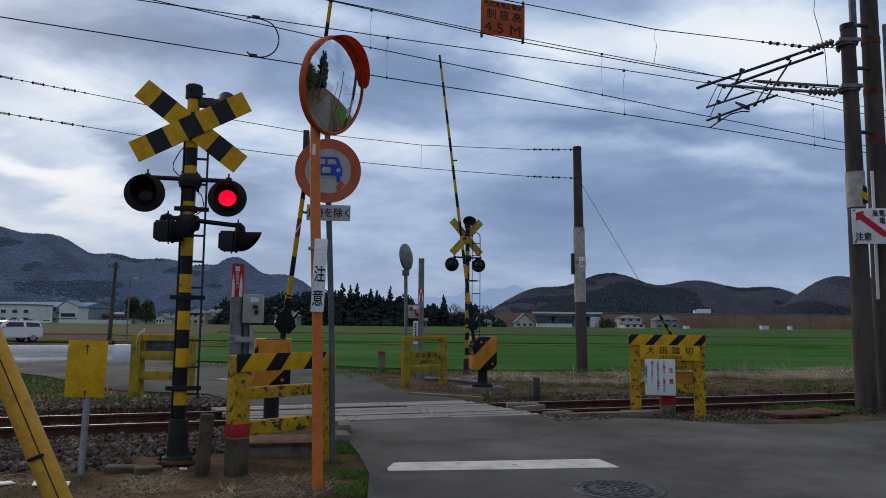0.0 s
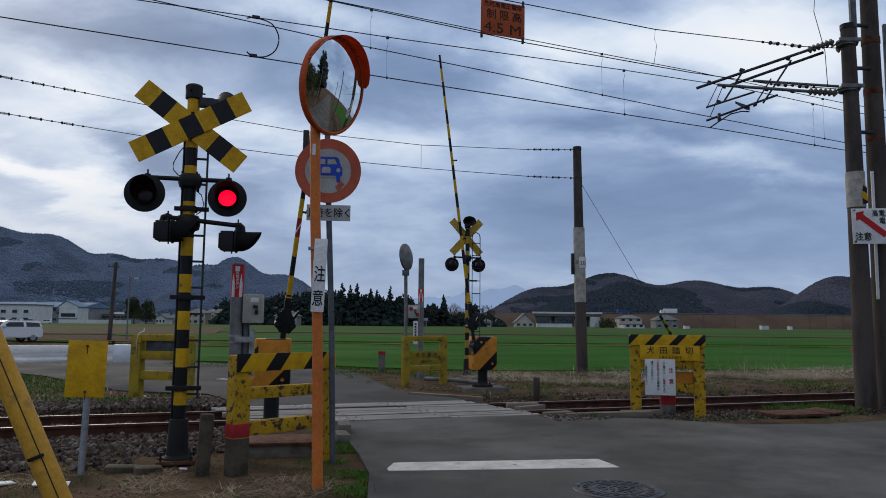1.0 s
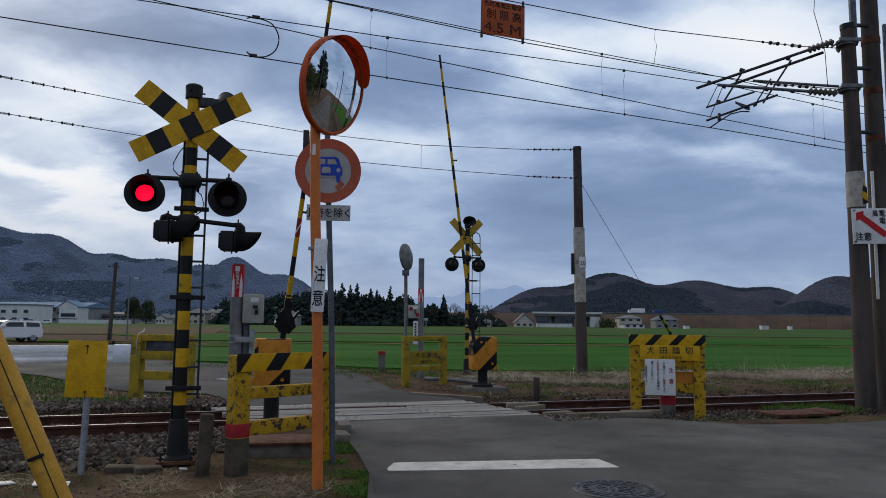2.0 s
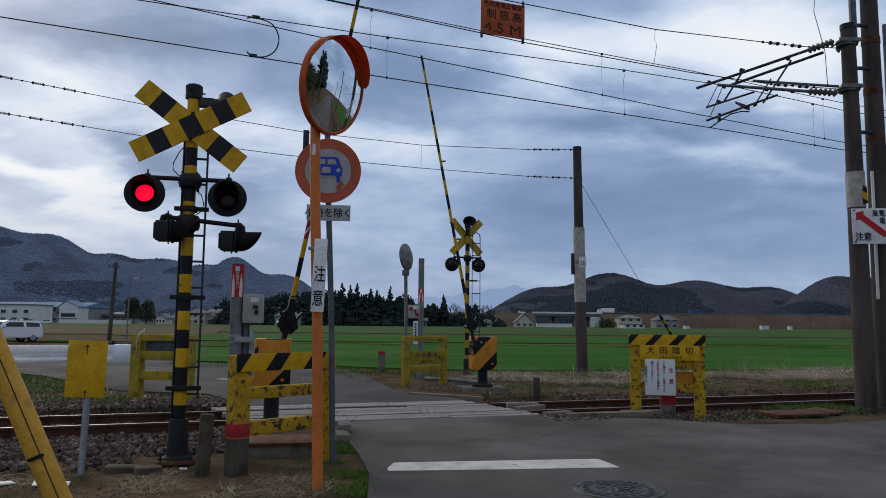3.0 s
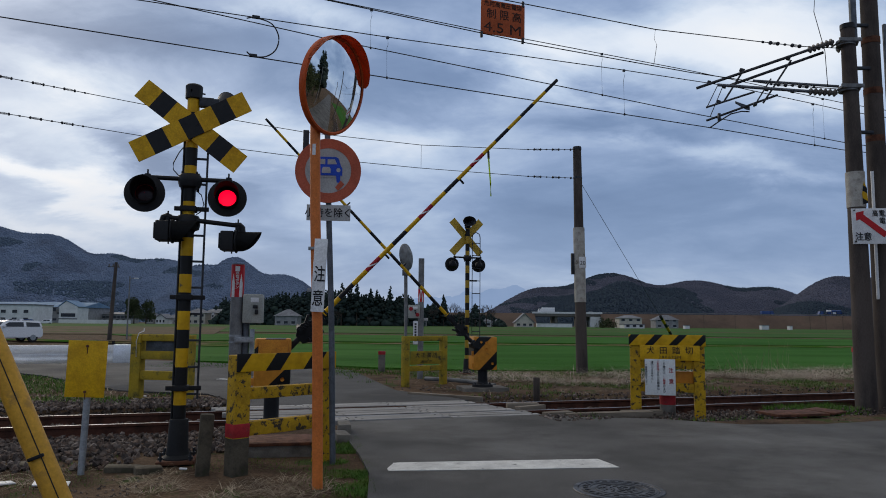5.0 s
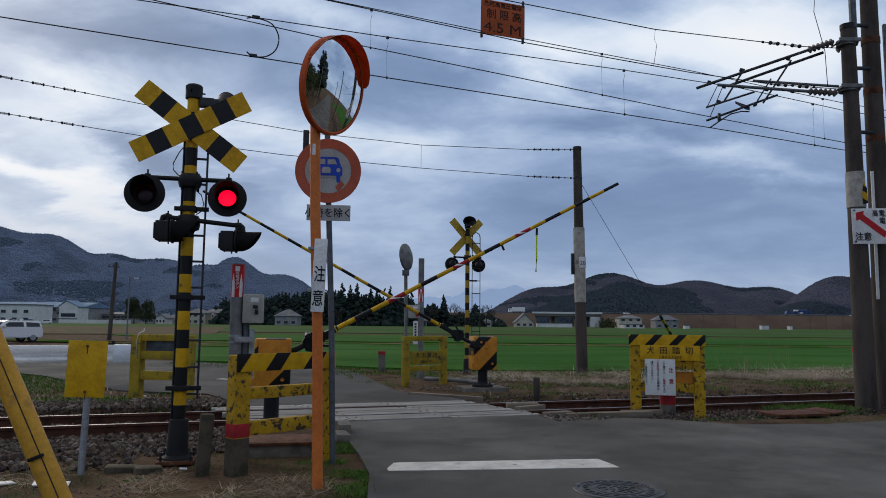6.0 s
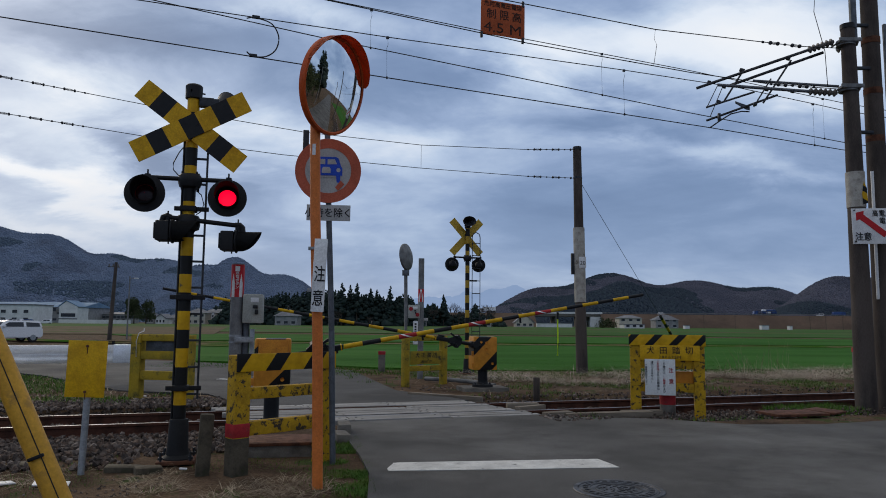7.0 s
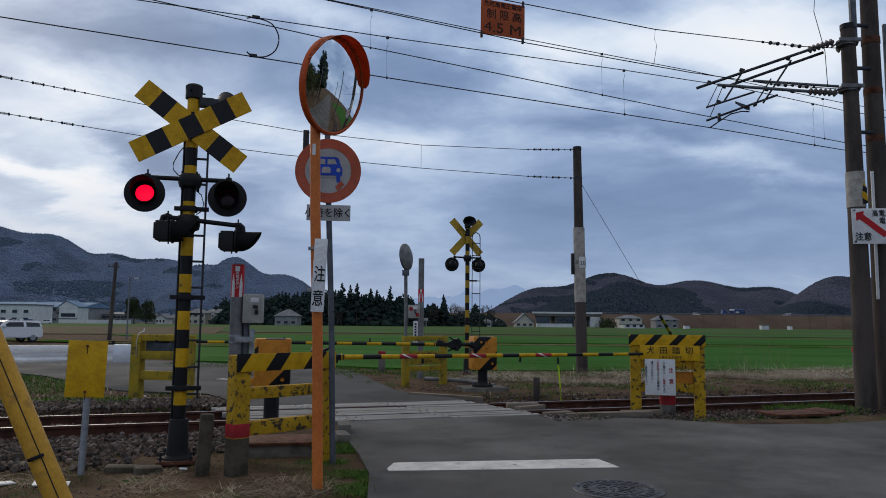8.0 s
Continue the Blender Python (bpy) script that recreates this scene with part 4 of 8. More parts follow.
def signal_mast(name, m, height, label, bands, lamp_z, cross_z, tilt, size, group, far=False):
    sig = thing(name, m, label, "crossing signal", group)
    part("mast", rod(B(), (0, 0, 0.4), (0, 0, height - 0.14), 0.062, seg=24), bands, sig, "round mast banded yellow and black")
    bm = spin(B(), [(0.0005, 0.0), (0.15, 0.0), (0.145, 0.03), (0.112, 0.06), (0.102, 0.12), (0.092, 0.39), (0.085, 0.405), (0.06, 0.41)], None, 24)
    part("base_sleeve", bm, M["black_dull"], sig, "flared dark cast base")
    bm = box(B(), (0.36, 0.36, 0.035), (0, 0, 0.0), 0.008)
    part("base_plate", bm, M["rust"], sig)
    for dx in (-0.14, 0.14):
        for dy in (-0.14, 0.14):
            bm = rod(B(), (dx, dy, 0.01), (dx, dy, 0.10), 0.012, seg=8)
            rod(bm, (dx, dy, 0.03), (dx, dy, 0.055), 0.026, seg=6)
            part("anchor_bolt", bm, M["dark_steel"], sig)
    # cap
    bm = spin(B(), [(0.06, height - 0.16), (0.085, height - 0.15), (0.088, height - 0.02), (0.075, height - 0.005), (0.02, height + 0.015), (0.0005, height + 0.02)], None, 20)
    for a in (0.3, 2.4, 4.5):
        rod(bm, (0.08 * math.cos(a), 0.08 * math.sin(a), height - 0.08), (0.115 * math.cos(a), 0.115 * math.sin(a), height - 0.08), 0.009, seg=8)
    part("cap", bm, M["black"], sig)
    crossbuck(sig, cross_z, -0.085, size[0], size[1], tilt, [M["yellow_back"], M["yellow_back"]] if far else [M["yellow"], M["black"]])
    bm = box(B(), (0.10, 0.05, 0.16), (0, -0.055, cross_z), 0.006)
    for dx in (-0.06, 0.06):
        rod(bm, (dx, -0.11, cross_z + 0.02), (dx, -0.06, cross_z + 0.02), 0.01, seg=8)
    part("board_clamp", bm, M["black_dull"], sig)
    # crossarm
    zb = lamp_z + 0.18
    bm = rod(B(), (-0.43, -0.02, zb), (0.42, -0.02, zb), 0.024)
    for x in (-0.41, 0.385):
        rod(bm, (x, -0.02, zb - 0.05), (x, -0.02, zb + 0.035), 0.03)
        rod(bm, (x, -0.02, zb + 0.02), (x, -0.02, zb + 0.08), 0.009, seg=8)
    part("crossarm", bm, M["black"], sig)
    bm = spin(B(), [(0.063, zb - 0.10), (0.105, zb - 0.08), (0.12, zb - 0.03), (0.12, zb + 0.02), (0.10, zb + 0.05), (0.063, zb + 0.055)], None, 20)
    for a in (0.5, 2.6, 3.8, 5.6):
        rod(bm, (0.09 * math.cos(a), 0.09 * math.sin(a), zb - 0.12), (0.09 * math.cos(a), 0.09 * math.sin(a), zb + 0.075), 0.012, seg=6)
    part("crossarm_clamp", bm, M["black"], sig)
    return sig


def ladder(parent, x, z0, z1, step, mast_x=0.0, y=0.0, wide=0.0, label="black steel ladder"):
    lad = new("ladder")
    lad.parent = parent
    lad["label"] = label
    pts = [(x, y, z0)] + [(x, y, z1)]
    part("stile", wire(B(), pts, 0.011), M["dark_steel"], lad)
    left = x - wide if wide else mast_x + 0.055
    if wide:
        bend = [(x - wide, y, z0), (x - wide, y, z1), (x - wide * 0.9, y, z1 + 0.09), (x - wide * 0.5, y, z1 + 0.14), (x - wide * 0.1, y, z1 + 0.09), (x, y, z1)]
        part("stile", wire(B(), bend, 0.013), M["dark_steel"], lad)
    z = z0 + 0.05
    while z < z1 + 0.02:
        part("rung", box(B(), (x - left, 0.022, 0.022), ((x + left) / 2, y, z), 0.003), M["dark_steel"], lad)
        z += step
    return lad


NEAR_FACE = 13.0
near_signal = signal_mast("crossing_signal", Matrix.Translation((-2.63, 7.33, 0)) @ pose(0, 0, 0, 0, 0, NEAR_FACE), 3.85, "railway crossing signal, banded mast with yellow-black crossbuck", M["pole_bands"], 2.66, 3.38, (-36.5, 29.5), (1.245, 0.225), "crossing signals")
near_left = lamp_unit(near_signal, pose(-0.415, -0.11, 2.66, -4, 0, 3))
near_right = lamp_unit(near_signal, pose(0.385, -0.11, 2.645, -4, 0, 1))
for z in (0.71, 1.62, 2.53):
    bm = box(B(), (0.34, 0.035, 0.045), (0.03, -0.02, z), 0.006)
    box(bm, (0.16, 0.16, 0.055), (0, 0, z), 0.01)
    part("ladder_bracket", bm, M["black_dull"], near_signal)
ladder(near_signal, 0.165, 0.6, 3.16, 0.268)
# the second pair of lamps on a lower arm
bm = rod(B(), (-0.19, -0.06, 2.43), (0.50, -0.06, 2.37), 0.024)
for x, z in ((-0.19, 2.43), (0.50, 2.37)):
    rod(bm, (x, -0.06, z + 0.01), (x, -0.06, z - 0.10), 0.028)
    rod(bm, (x, -0.06, z - 0.05), (x, -0.06, z - 0.075), 0.042, seg=6)
    rod(bm, (x, -0.06, z + 0.01), (x, -0.06, z + 0.065), 0.009, seg=6)
wire(bm, [(-0.16, -0.06, 2.43), (-0.20, -0.06, 2.445), (-0.235, -0.06, 2.43), (-0.245, -0.06, 2.39), (-0.245, -0.06, 2.34)], 0.03, 10)
wire(bm, [(0.47, -0.06, 2.372), (0.52, -0.06, 2.375), (0.545, -0.06, 2.35), (0.55, -0.06, 2.30), (0.55, -0.06, 2.26)], 0.03, 10)
part("lower_arm", bm, M["black"], near_signal)
bm = spin(B(), [(0.063, 2.30), (0.11, 2.32), (0.12, 2.36), (0.12, 2.43), (0.10, 2.46), (0.063, 2.47)], None, 20)
part("lower_clamp", bm, M["black"], near_signal)
side_lamp(near_signal, pose(-0.13, -0.12, 2.28, 0, 0, 84), 0.105)
side_lamp(near_signal, pose(0.49, -0.06, 2.205, 0, 0, 84), 0.10)
# loudspeaker at the back of the cap, cables
bm = spin(B(), [(0.0005, 0.0), (0.05, 0.0), (0.06, 0.10), (0.12, 0.24), (0.13, 0.25), (0.115, 0.25), (0.05, 0.11)], Matrix.Translation((0.20, 0.10, 3.66)) @ Matrix.Rotation(radians(-62), 4, "X") @ Matrix.Rotation(radians(28), 4, "Y"), 20)
box(bm, (0.2, 0.08, 0.09), (0.16, -0.01, 3.66), 0.01)
rod(bm, (0.06, 0, 3.70), (0.2, 0, 3.70), 0.025)
part("loudspeaker", bm, M["dark_steel"], near_signal, "dark horn loudspeaker behind the crossbuck")
bm = wire(B(), [(-0.07, 0.02, 3.2), (-0.12, 0.0, 3.12), (-0.17, -0.02, 3.0), (-0.165, -0.03, 2.93), (-0.11, -0.03, 2.87), (-0.06, -0.02, 2.85)], 0.006)
part("cable", bm, M["black"], near_signal)
part("cable", wire(B(), [(0.07, -0.03, 2.72), (0.12, -0.03, 2.68), (0.15, -0.03, 2.58), (0.12, -0.04, 2.5), (0.08, -0.04, 2.47)], 0.006), M["black"], near_signal)
part("conduit", wire(B(), [(-0.072, 0, z) for z in (0.1, 1.2, 2.4, 3.3)], 0.011), M["black"], near_signal)

far_signal = signal_mast("crossing_signal", Matrix.Translation((0.7, 20.37, 0)) @ pose(0, 0, 0, 0, 0, 200), 4.25, "railway crossing signal seen from behind, crossbuck and loudspeaker", M["far_pole_bands"], 3.08, 3.85, (-47, 47), (1.30, 0.21), "crossing signals", True)
lamp_unit(far_signal, pose(-0.40, -0.14, 3.06, -4, 0, -18), 0.2)
lamp_unit(far_signal, pose(0.42, -0.14, 3.06, -4, 0, -10), 0.2)
ladder(far_signal, -0.14, 0.75, 3.85, 0.36, wide=0.24, y=0.02)
bm = spin(B(), [(0.0005, 0.0), (0.06, 0.0), (0.08, 0.10), (0.17, 0.2), (0.2, 0.22), (0.2, 0.24), (0.17, 0.22), (0.07, 0.1)], Matrix.Translation((0.02, -0.1, 4.32)) @ Matrix.Rotation(radians(-98), 4, "X") @ Matrix.Diagonal((1, 0.72, 1.3, 1)), 24)
part("loudspeaker", bm, M["dark_steel"], far_signal, "dark horn loudspeaker on top")
for z in (1.0, 2.6):
    part("ladder_bracket", box(B(), (0.3, 0.05, 0.045), (-0.14, 0.01, z), 0.006), M["black_dull"], far_signal)


# ---- barriers ----
ARM_MATS = [M["yellow"], M["black"], M["red"], M["white"]]


def barrier_machine(name, m, label, box_size, box_z, foot_z, bands, door=True):
    """An orange drive box on a black post."""
    mach = thing(name, m, label, "barrier machine", "barrier machines")
    w, d, hgt = box_size
    bm = box(B(), (w, d, hgt), (0, 0, box_z + hgt / 2), 0.035)
    part("case", bm, bands, mach, "orange steel case with black slanted bands")
    if door:
        bm = box(B(), (w * 0.82, 0.03, hgt * 0.44), (0.01, -d / 2 - 0.012, box_z + hgt * 0.76), 0.02)
        part("door_panel", bm, M["orange_box"], mach)
    for x, z in ((-w * 0.2, 0.84), (w * 0.02, 0.82), (w * 0.02, 0.62), (w * 0.28, 0.2)):
        bm = spin(B(), [(0.0005, -0.018), (0.02, -0.014), (0.028, 0.0)], Matrix.Translation((x, -d / 2 - 0.027, box_z + hgt * z)) @ Matrix.Rotation(radians(-90), 4, "X") @ Matrix.Rotation(radians(180), 4, "X"), 10)
        part("knob", bm, M["orange_box"], mach)
    for z in (0.15, 0.5):
        part("hinge", box(B(), (0.05, 0.03, 0.10), (-w / 2 - 0.012, -d / 2 + 0.03, box_z + hgt * z), 0.006), M["orange_box"], mach)
    part("post", rod(B(), (0, 0, foot_z + 0.05), (0, 0, box_z + 0.02), 0.105, seg=24), M["black"], mach)
    bm = spin(B(), [(0.105, foot_z + 0.11), (0.13, foot_z + 0.06), (0.22, foot_z + 0.05), (0.22, foot_z), (0.0005, foot_z)], None, 24)
    part("foot_flange", bm, M["black_dull"], mach)
    for i in range(6):
        a = i * math.pi / 3 + 0.3
        part("bolt", rod(B(), (0.18 * math.cos(a), 0.18 * math.sin(a), foot_z + 0.04), (0.18 * math.cos(a), 0.18 * math.sin(a), foot_z + 0.085), 0.016, seg=6), M["dark_steel"], mach)
    return mach


def barrier_arm(name, machine, length, field, label, reds, k=1.0):
    """A banded boom along its own x axis, pivoting at its origin, with the crank and breakaway joint."""
    arm = new(name)
    arm.parent = machine
    arm["label"] = label
    bm = B()
    start = 0.80 if k == 1.0 else 0.92
    big = Matrix.Diagonal((k, 0.5 + 0.5 * k, 0.4 + 0.6 * k, 1))
    n = round((length - start) / field)
    rings = []
    for i in range(n + 1):
        x0, r0 = start + (length - start) * i / n, 0.036 - 0.012 * i / n
        rings.append([bm.verts.new((x0, r0 * math.cos(k * math.pi / 7), r0 * math.sin(k * math.pi / 7))) for k in range(14)])
    for i, (lo, hi) in enumerate(zip(rings, rings[1:])):
        for k in range(14):
            f = bm.faces.new((lo[k], lo[(k + 1) % 14], hi[(k + 1) % 14], hi[k]))
            f.material_index = 2 if i in reds else i % 2
    bm.faces.new(rings[-1])
    part("boom", bm, ARM_MATS, arm, "slim boom banded yellow, black and red")
    for i in reds:
        x0 = start + (length - start) * (i + 0.5) / n
        bm = B()
        rr = 0.0375 - 0.012 * (x0 - start) / (length - start)
        loops = [[bm.verts.new((x0 + dx - 2.2 * rr * math.sin(k * math.pi / 8), rr * math.cos(k * math.pi / 8), rr * math.sin(k * math.pi / 8))) for k in range(16)] for dx in (-0.022, 0.022)]
        for k in range(16):
            bm.faces.new((loops[0][k], loops[0][(k + 1) % 16], loops[1][(k + 1) % 16], loops[1][k]))
        part("white_flash", bm, M["white"], arm, "white diagonal flash on the red band")
    # crank, breakaway joint and socket
    bm = rod(B(), (-0.14, 0, 0), (0.36, 0, 0), 0.045, 0.034, 16)
    rod(bm, (0, -0.12, 0), (0, 0.14, 0), 0.07, seg=18)
    box(bm, (0.16, 0.18, 0.13), (0.02, 0.02, 0.0), 0.03)
    part("crank", bm, M["black"], arm, "black crank on the drive shaft", m=big)
    bm = box(B(), (0.28, 0.06, 0.12), (0.45, 0, 0.0), 0.025)
    prism(bm, [(0.30, -0.07), (0.38, -0.13), (0.45, -0.12), (0.53, -0.07), (0.58, -0.05), (0.58, 0.05), (0.52, 0.09), (0.45, 0.12), (0.38, 0.11), (0.31, 0.06)], 0.02, pose(0, -0.045, 0))
    rod(bm, (0.40, -0.08, -0.10), (0.40, 0.07, -0.10), 0.035, seg=14)
    rod(bm, (0.40, -0.08, 0.09), (0.40, 0.07, 0.09), 0.04, seg=14)
    box(bm, (0.15, 0.04, 0.035), pose(0.52, -0.02, 0.10, 0, -28, 0), 0.008)
    box(bm, (0.17, 0.04, 0.03), pose(0.50, -0.02, -0.11, 0, 32, 0), 0.008)
    part("joint", bm, M["black"], arm, "black breakaway joint with springs", m=big)
    for z in (-0.09, 0.095):
        part("bolt_head", rod(B(), (0.40, -0.1, z), (0.40, -0.08, z), 0.016, seg=6), M["dark_steel"], arm, m=big)
    part("coil_spring", wire(B(), [(0.41 + 0.006 * i, -0.05 + 0.025 * math.cos(i * 1.2), 0.06 + 0.025 * math.sin(i * 1.2)) for i in range(28)], 0.006), M["dark_steel"], arm, m=big)
    bm = box(B(), (0.34, 0.075, 0.085), (0.74, 0, 0), 0.018)
    box(bm, (0.14, 0.05, 0.05), (0.76, 0, -0.055), 0.01)
    part("socket", bm, M["black"], arm, "black clamp that holds the boom")
    part("socket_band", box(B(), (0.02, 0.08, 0.09), (0.88, 0, 0), 0.006), M["yellow"], arm)
    for q in (0.36, 0.63):
        x = length * q
        bm = box(B(), (0.03, 0.03, 0.10), (x, 0, -0.06), 0.006)
        part("hook", bm, M["black"], arm)
    return arm


# near machine beside the lane, far machine across the line
near_machine = barrier_machine("barrier_machine", Matrix.Translation((-2.39, 10.25, 0)) @ pose(0, 0, 0, 0, 0, 12), "orange barrier drive box on a black post", (0.5, 0.42, 0.70), 0.45, -0.06, M["machine_bands"])
far_machine = barrier_machine("barrier_machine", Matrix.Translation((0.87, 15.5, 0)) @ pose(0, 0, 0, 0, 0, 14), "orange barrier drive box with a black chevron on a black post", (0.52, 0.42, 0.70), 0.41, 0.05, M["machine_bands"], False)
bm = box(B(), (0.98, 0.7, 0.24), (0, 0, 0), 0.02)
solo("concrete_plinth", bm, M["concrete"], "stained grey concrete plinth under the barrier box", "plinth", m=Matrix.Translation((0.87, 15.55, -0.07)) @ pose(0, 0, 0, 0, 0, 14))
bm = box(B(), (0.8, 0.7, 0.2), (0, 0, 0), 0.02)
solo("concrete_plinth", bm, M["concrete"], "low concrete plinth under the near barrier box", "plinth", m=Matrix.Translation((-2.39, 10.25, -0.16)) @ pose(0, 0, 0, 0, 0, 12))

near_arm = barrier_arm("barrier_arm", near_machine, 5.84, 0.276, "long yellow-black barrier arm with red bands", (3, 7, 11), 1.22)
far_arm = barrier_arm("barrier_arm", far_machine, 6.26, 0.30, "long yellow-black barrier arm across the line", ())
# the soft warning strip that hangs plumb from the near arm
tassel = thing("warning_strip", Matrix(), "bright lime plastic strip hanging from the barrier arm", "warning strip")
part("strip", wire(B(), [(0, 0, 0), (0.004, 0, -0.2), (0.012, 0, -0.42), (0.008, 0, -0.62)], 0.012, 8), M["lime"], tassel)
part("ferrule", rod(B(), (0, 0, -0.05), (0, 0, 0.06), 0.018), M["black"], tassel)
TASSEL_AT = 4.32


# ---- guard frames ----
def guard(name, a, b2, height, bars, post_w, material, label, extra=0.0):
    """A concrete guard frame of two posts and flat bars between the places a and b2."""
    a, b2 = Vector((*a, 0)), Vector((*b2, 0))
    d = b2 - a
    m = Matrix.Translation(a) @ pose(0, 0, 0, 0, 0, math.degrees(math.atan2(d.y, d.x)))
    g = thing(name, m, label, "guard frame", "guard frames at the crossing")
    for x in (0, d.length):
        bm = box(B(), (post_w, post_w * 0.9, height + 0.25), (x, 0, height / 2 - 0.125), 0.015)
        part("post", bm, material, g)
    for lo, hi in bars:
        bm = box(B(), (d.length - post_w + 0.01, post_w * 0.62, hi - lo), (d.length / 2, 0.0, (lo + hi) / 2), 0.012)
        part("bar", bm, material, g)
    return g, d.length


gl, w = guard("guard_frame", (-1.89, 6.79), (-1.215, 7.50), 1.07, ((0.32, 0.45), (0.655, 0.765)), 0.165, M["yellow_old"], "chipped yellow concrete guard frame with a striped board")
part("striped_board", box(B(), (w + 0.16, 0.012, 0.165), (w / 2, -0.085, 1.0), 0.002), M["board_bands"], gl, "yellow board with slanted black bands")
bm = box(B(), (0.172, 0.156, 0.13), (0, 0, 0.38), 0.012)
part("red_band", bm, M["red"], gl, "faded red painted band")
part("bare_foot", box(B(), (0.169, 0.153, 0.56), (0, 0, 0.035), 0.012), M["old_concrete"], gl, "bare grey concrete foot")

gr, w = guard("guard_frame", (3.10, 11.62), (4.04, 11.40), 1.235, ((0.34, 0.48), (0.70, 0.85)), 0.165, M["yellow_old"], "chipped yellow concrete guard frame with the crossing's name board")
part("striped_board", box(B(), (w + 0.2, 0.012, 0.175), (w / 2, -0.088, 1.15), 0.002), M["board_bands_steep"], gr, "yellow board with slanted black bands")
nm = part("name_board", box(B(), (0.9, 0.01, 0.235), (w / 2 + 0.04, -0.102, 0.955), 0.002), M["yellow"], gr, "yellow board with the crossing's name in black")
words("犬 田 踏 切", 0.125, M["ink"], nm, pose(w / 2 + 0.04, -0.1085, 0.985), spread=1.28)
words("28K672M", 0.062, M["ink"], nm, pose(w / 2 + 0.04, -0.1085, 0.885), spread=1.15, sx=1.25)
nt = part("notice", box(B(), (0.46, 0.006, 0.56), (0.37, -0.118, 0.575), 0.002), M["notice"], gr, "white notice board with black and red writing")
words("注\n\n意", 0.085, M["red"], nt, pose(0.37 + 0.165, -0.1225, 0.59), sx=0.9)
for k, (text, mt, dz) in enumerate((("この踏切は、二輪車および", M["ink"], 0.0), ("小型特殊以外の自動車は、", M["ink"], 0.0), ("通行できません。", M["ink"], 0.07), ("工務保線技術センター", M["ink"], -0.05))):
    size = 0.043 if k < 3 else 0.034
    for i, ch in enumerate(text):
        words(ch, size, M["red"] if (k, ch) in ((0, "二"), (0, "輪"), (0, "車"), (1, "小"), (1, "型"), (1, "特"), (1, "殊")) else mt, nt, pose(0.37 + 0.06 - 0.09 * k, -0.1225, 0.815 - dz * 0.2 - i * size * 0.98 - (0.07 if k == 3 else 0.0)))
part("back_panel", box(B(), (0.55, 0.02, 0.2), (0.66, 0.06, 0.56), 0.003), M["orange_box"], gr, "rusty orange panel behind the bars")
gr.matrix_world = Matrix.Translation(EYE) @ Matrix.Diagonal((1.05, 1.05, 1.05, 1)) @ Matrix.Translation(-EYE) @ gr.matrix_world
pst = solo("marker_post", rod(B(), (0, 0, -0.2), (0, 0, 0.34), 0.118, seg=20), M["concrete"], "round concrete stump with a red painted top", "marker post", m=Matrix.Translation(EYE) @ Matrix.Diagonal((1.08, 1.08, 1.08, 1)) @ Matrix.Translation(Vector((3.52, 11.35, 0)) - EYE))
part("red_band", rod(B(), (0, 0, 0.165), (0, 0, 0.345), 0.121, seg=20), M["red"], pst, "red painted band")

gf, w = guard("guard_frame", (-0.82, 16.3), (0.03, 17.02), 1.09, ((0.30, 0.42), (0.98, 1.09)), 0.15, M["yellow_mossy"], "mossy yellow concrete guard frame beyond the line")
nm = part("name_board", box(B(), (w - 0.2, 0.012, 0.30), (w / 2, -0.05, 0.60), 0.002), M["yellow_mossy"], gf, "weathered yellow name board")
words("犬 田 踏 切", 0.12, M["ink"], nm, pose(w / 2, -0.058, 0.65), spread=1.15)
words("28K672M", 0.075, M["ink"], nm, pose(w / 2, -0.058, 0.51), sx=1.2)
gb, w = guard("guard_frame", (-5.60, 13.35), (-4.60, 13.14), 1.13, ((0.31, 0.47), (0.68, 0.83), (1.01, 1.135)), 0.2, M["yellow_mossy"], "mossy yellow concrete guard frame beside the far road")
part("back_panel", box(B(), (0.72, 0.02, 0.19), (w / 2 - 0.02, 0.05, 0.92), 0.003), M["grey_steel"], gb, "dull grey panel between the top bars")
part("wire_tie", wire(B(), [(0.04, -0.11, 0.72), (0.03, -0.115, 1.0), (0.07, -0.11, 1.15), (0.10, 0.0, 1.19), (0.09, 0.02, 1.24)], 0.008), M["white"], gb)


# ---- short posts, plates and boxes of the near verge ----
def stub(m, size, label, material="concrete", tall=0.5, name="concrete_post"):
    bm = box(B(), (size, size, tall + 0.2), (0, 0, tall / 2 - 0.1), 0.018)
    return solo(name, bm, M[material], label, "post", "short concrete posts", m=m)


stub(Matrix.Translation((-2.21, 6.82, 0)) @ pose(0, 0, 0, 0, 3, 20), 0.125, "short leaning weathered concrete post", "old_concrete", tall=0.52)
stub(Matrix.Translation((1.89, 14.5, 0)), 0.12, "short dark concrete post beside the ballast", "pole", tall=0.33)
rp = stub(Matrix.Translation((-1.74, 20.98, 0)), 0.19, "short concrete post with a red top", tall=0.55)
part("red_top", box(B(), (0.2, 0.2, 0.1), (0, 0, 0.52), 0.012), M["red"], rp, "red painted top")
rp = stub(Matrix.Translation((12.6, 22.0, 0)), 0.19, "short concrete post with a red top by the pole", tall=0.75)
part("red_top", box(B(), (0.2, 0.2, 0.14), (0, 0, 0.70), 0.012), M["red"], rp, "red painted top")


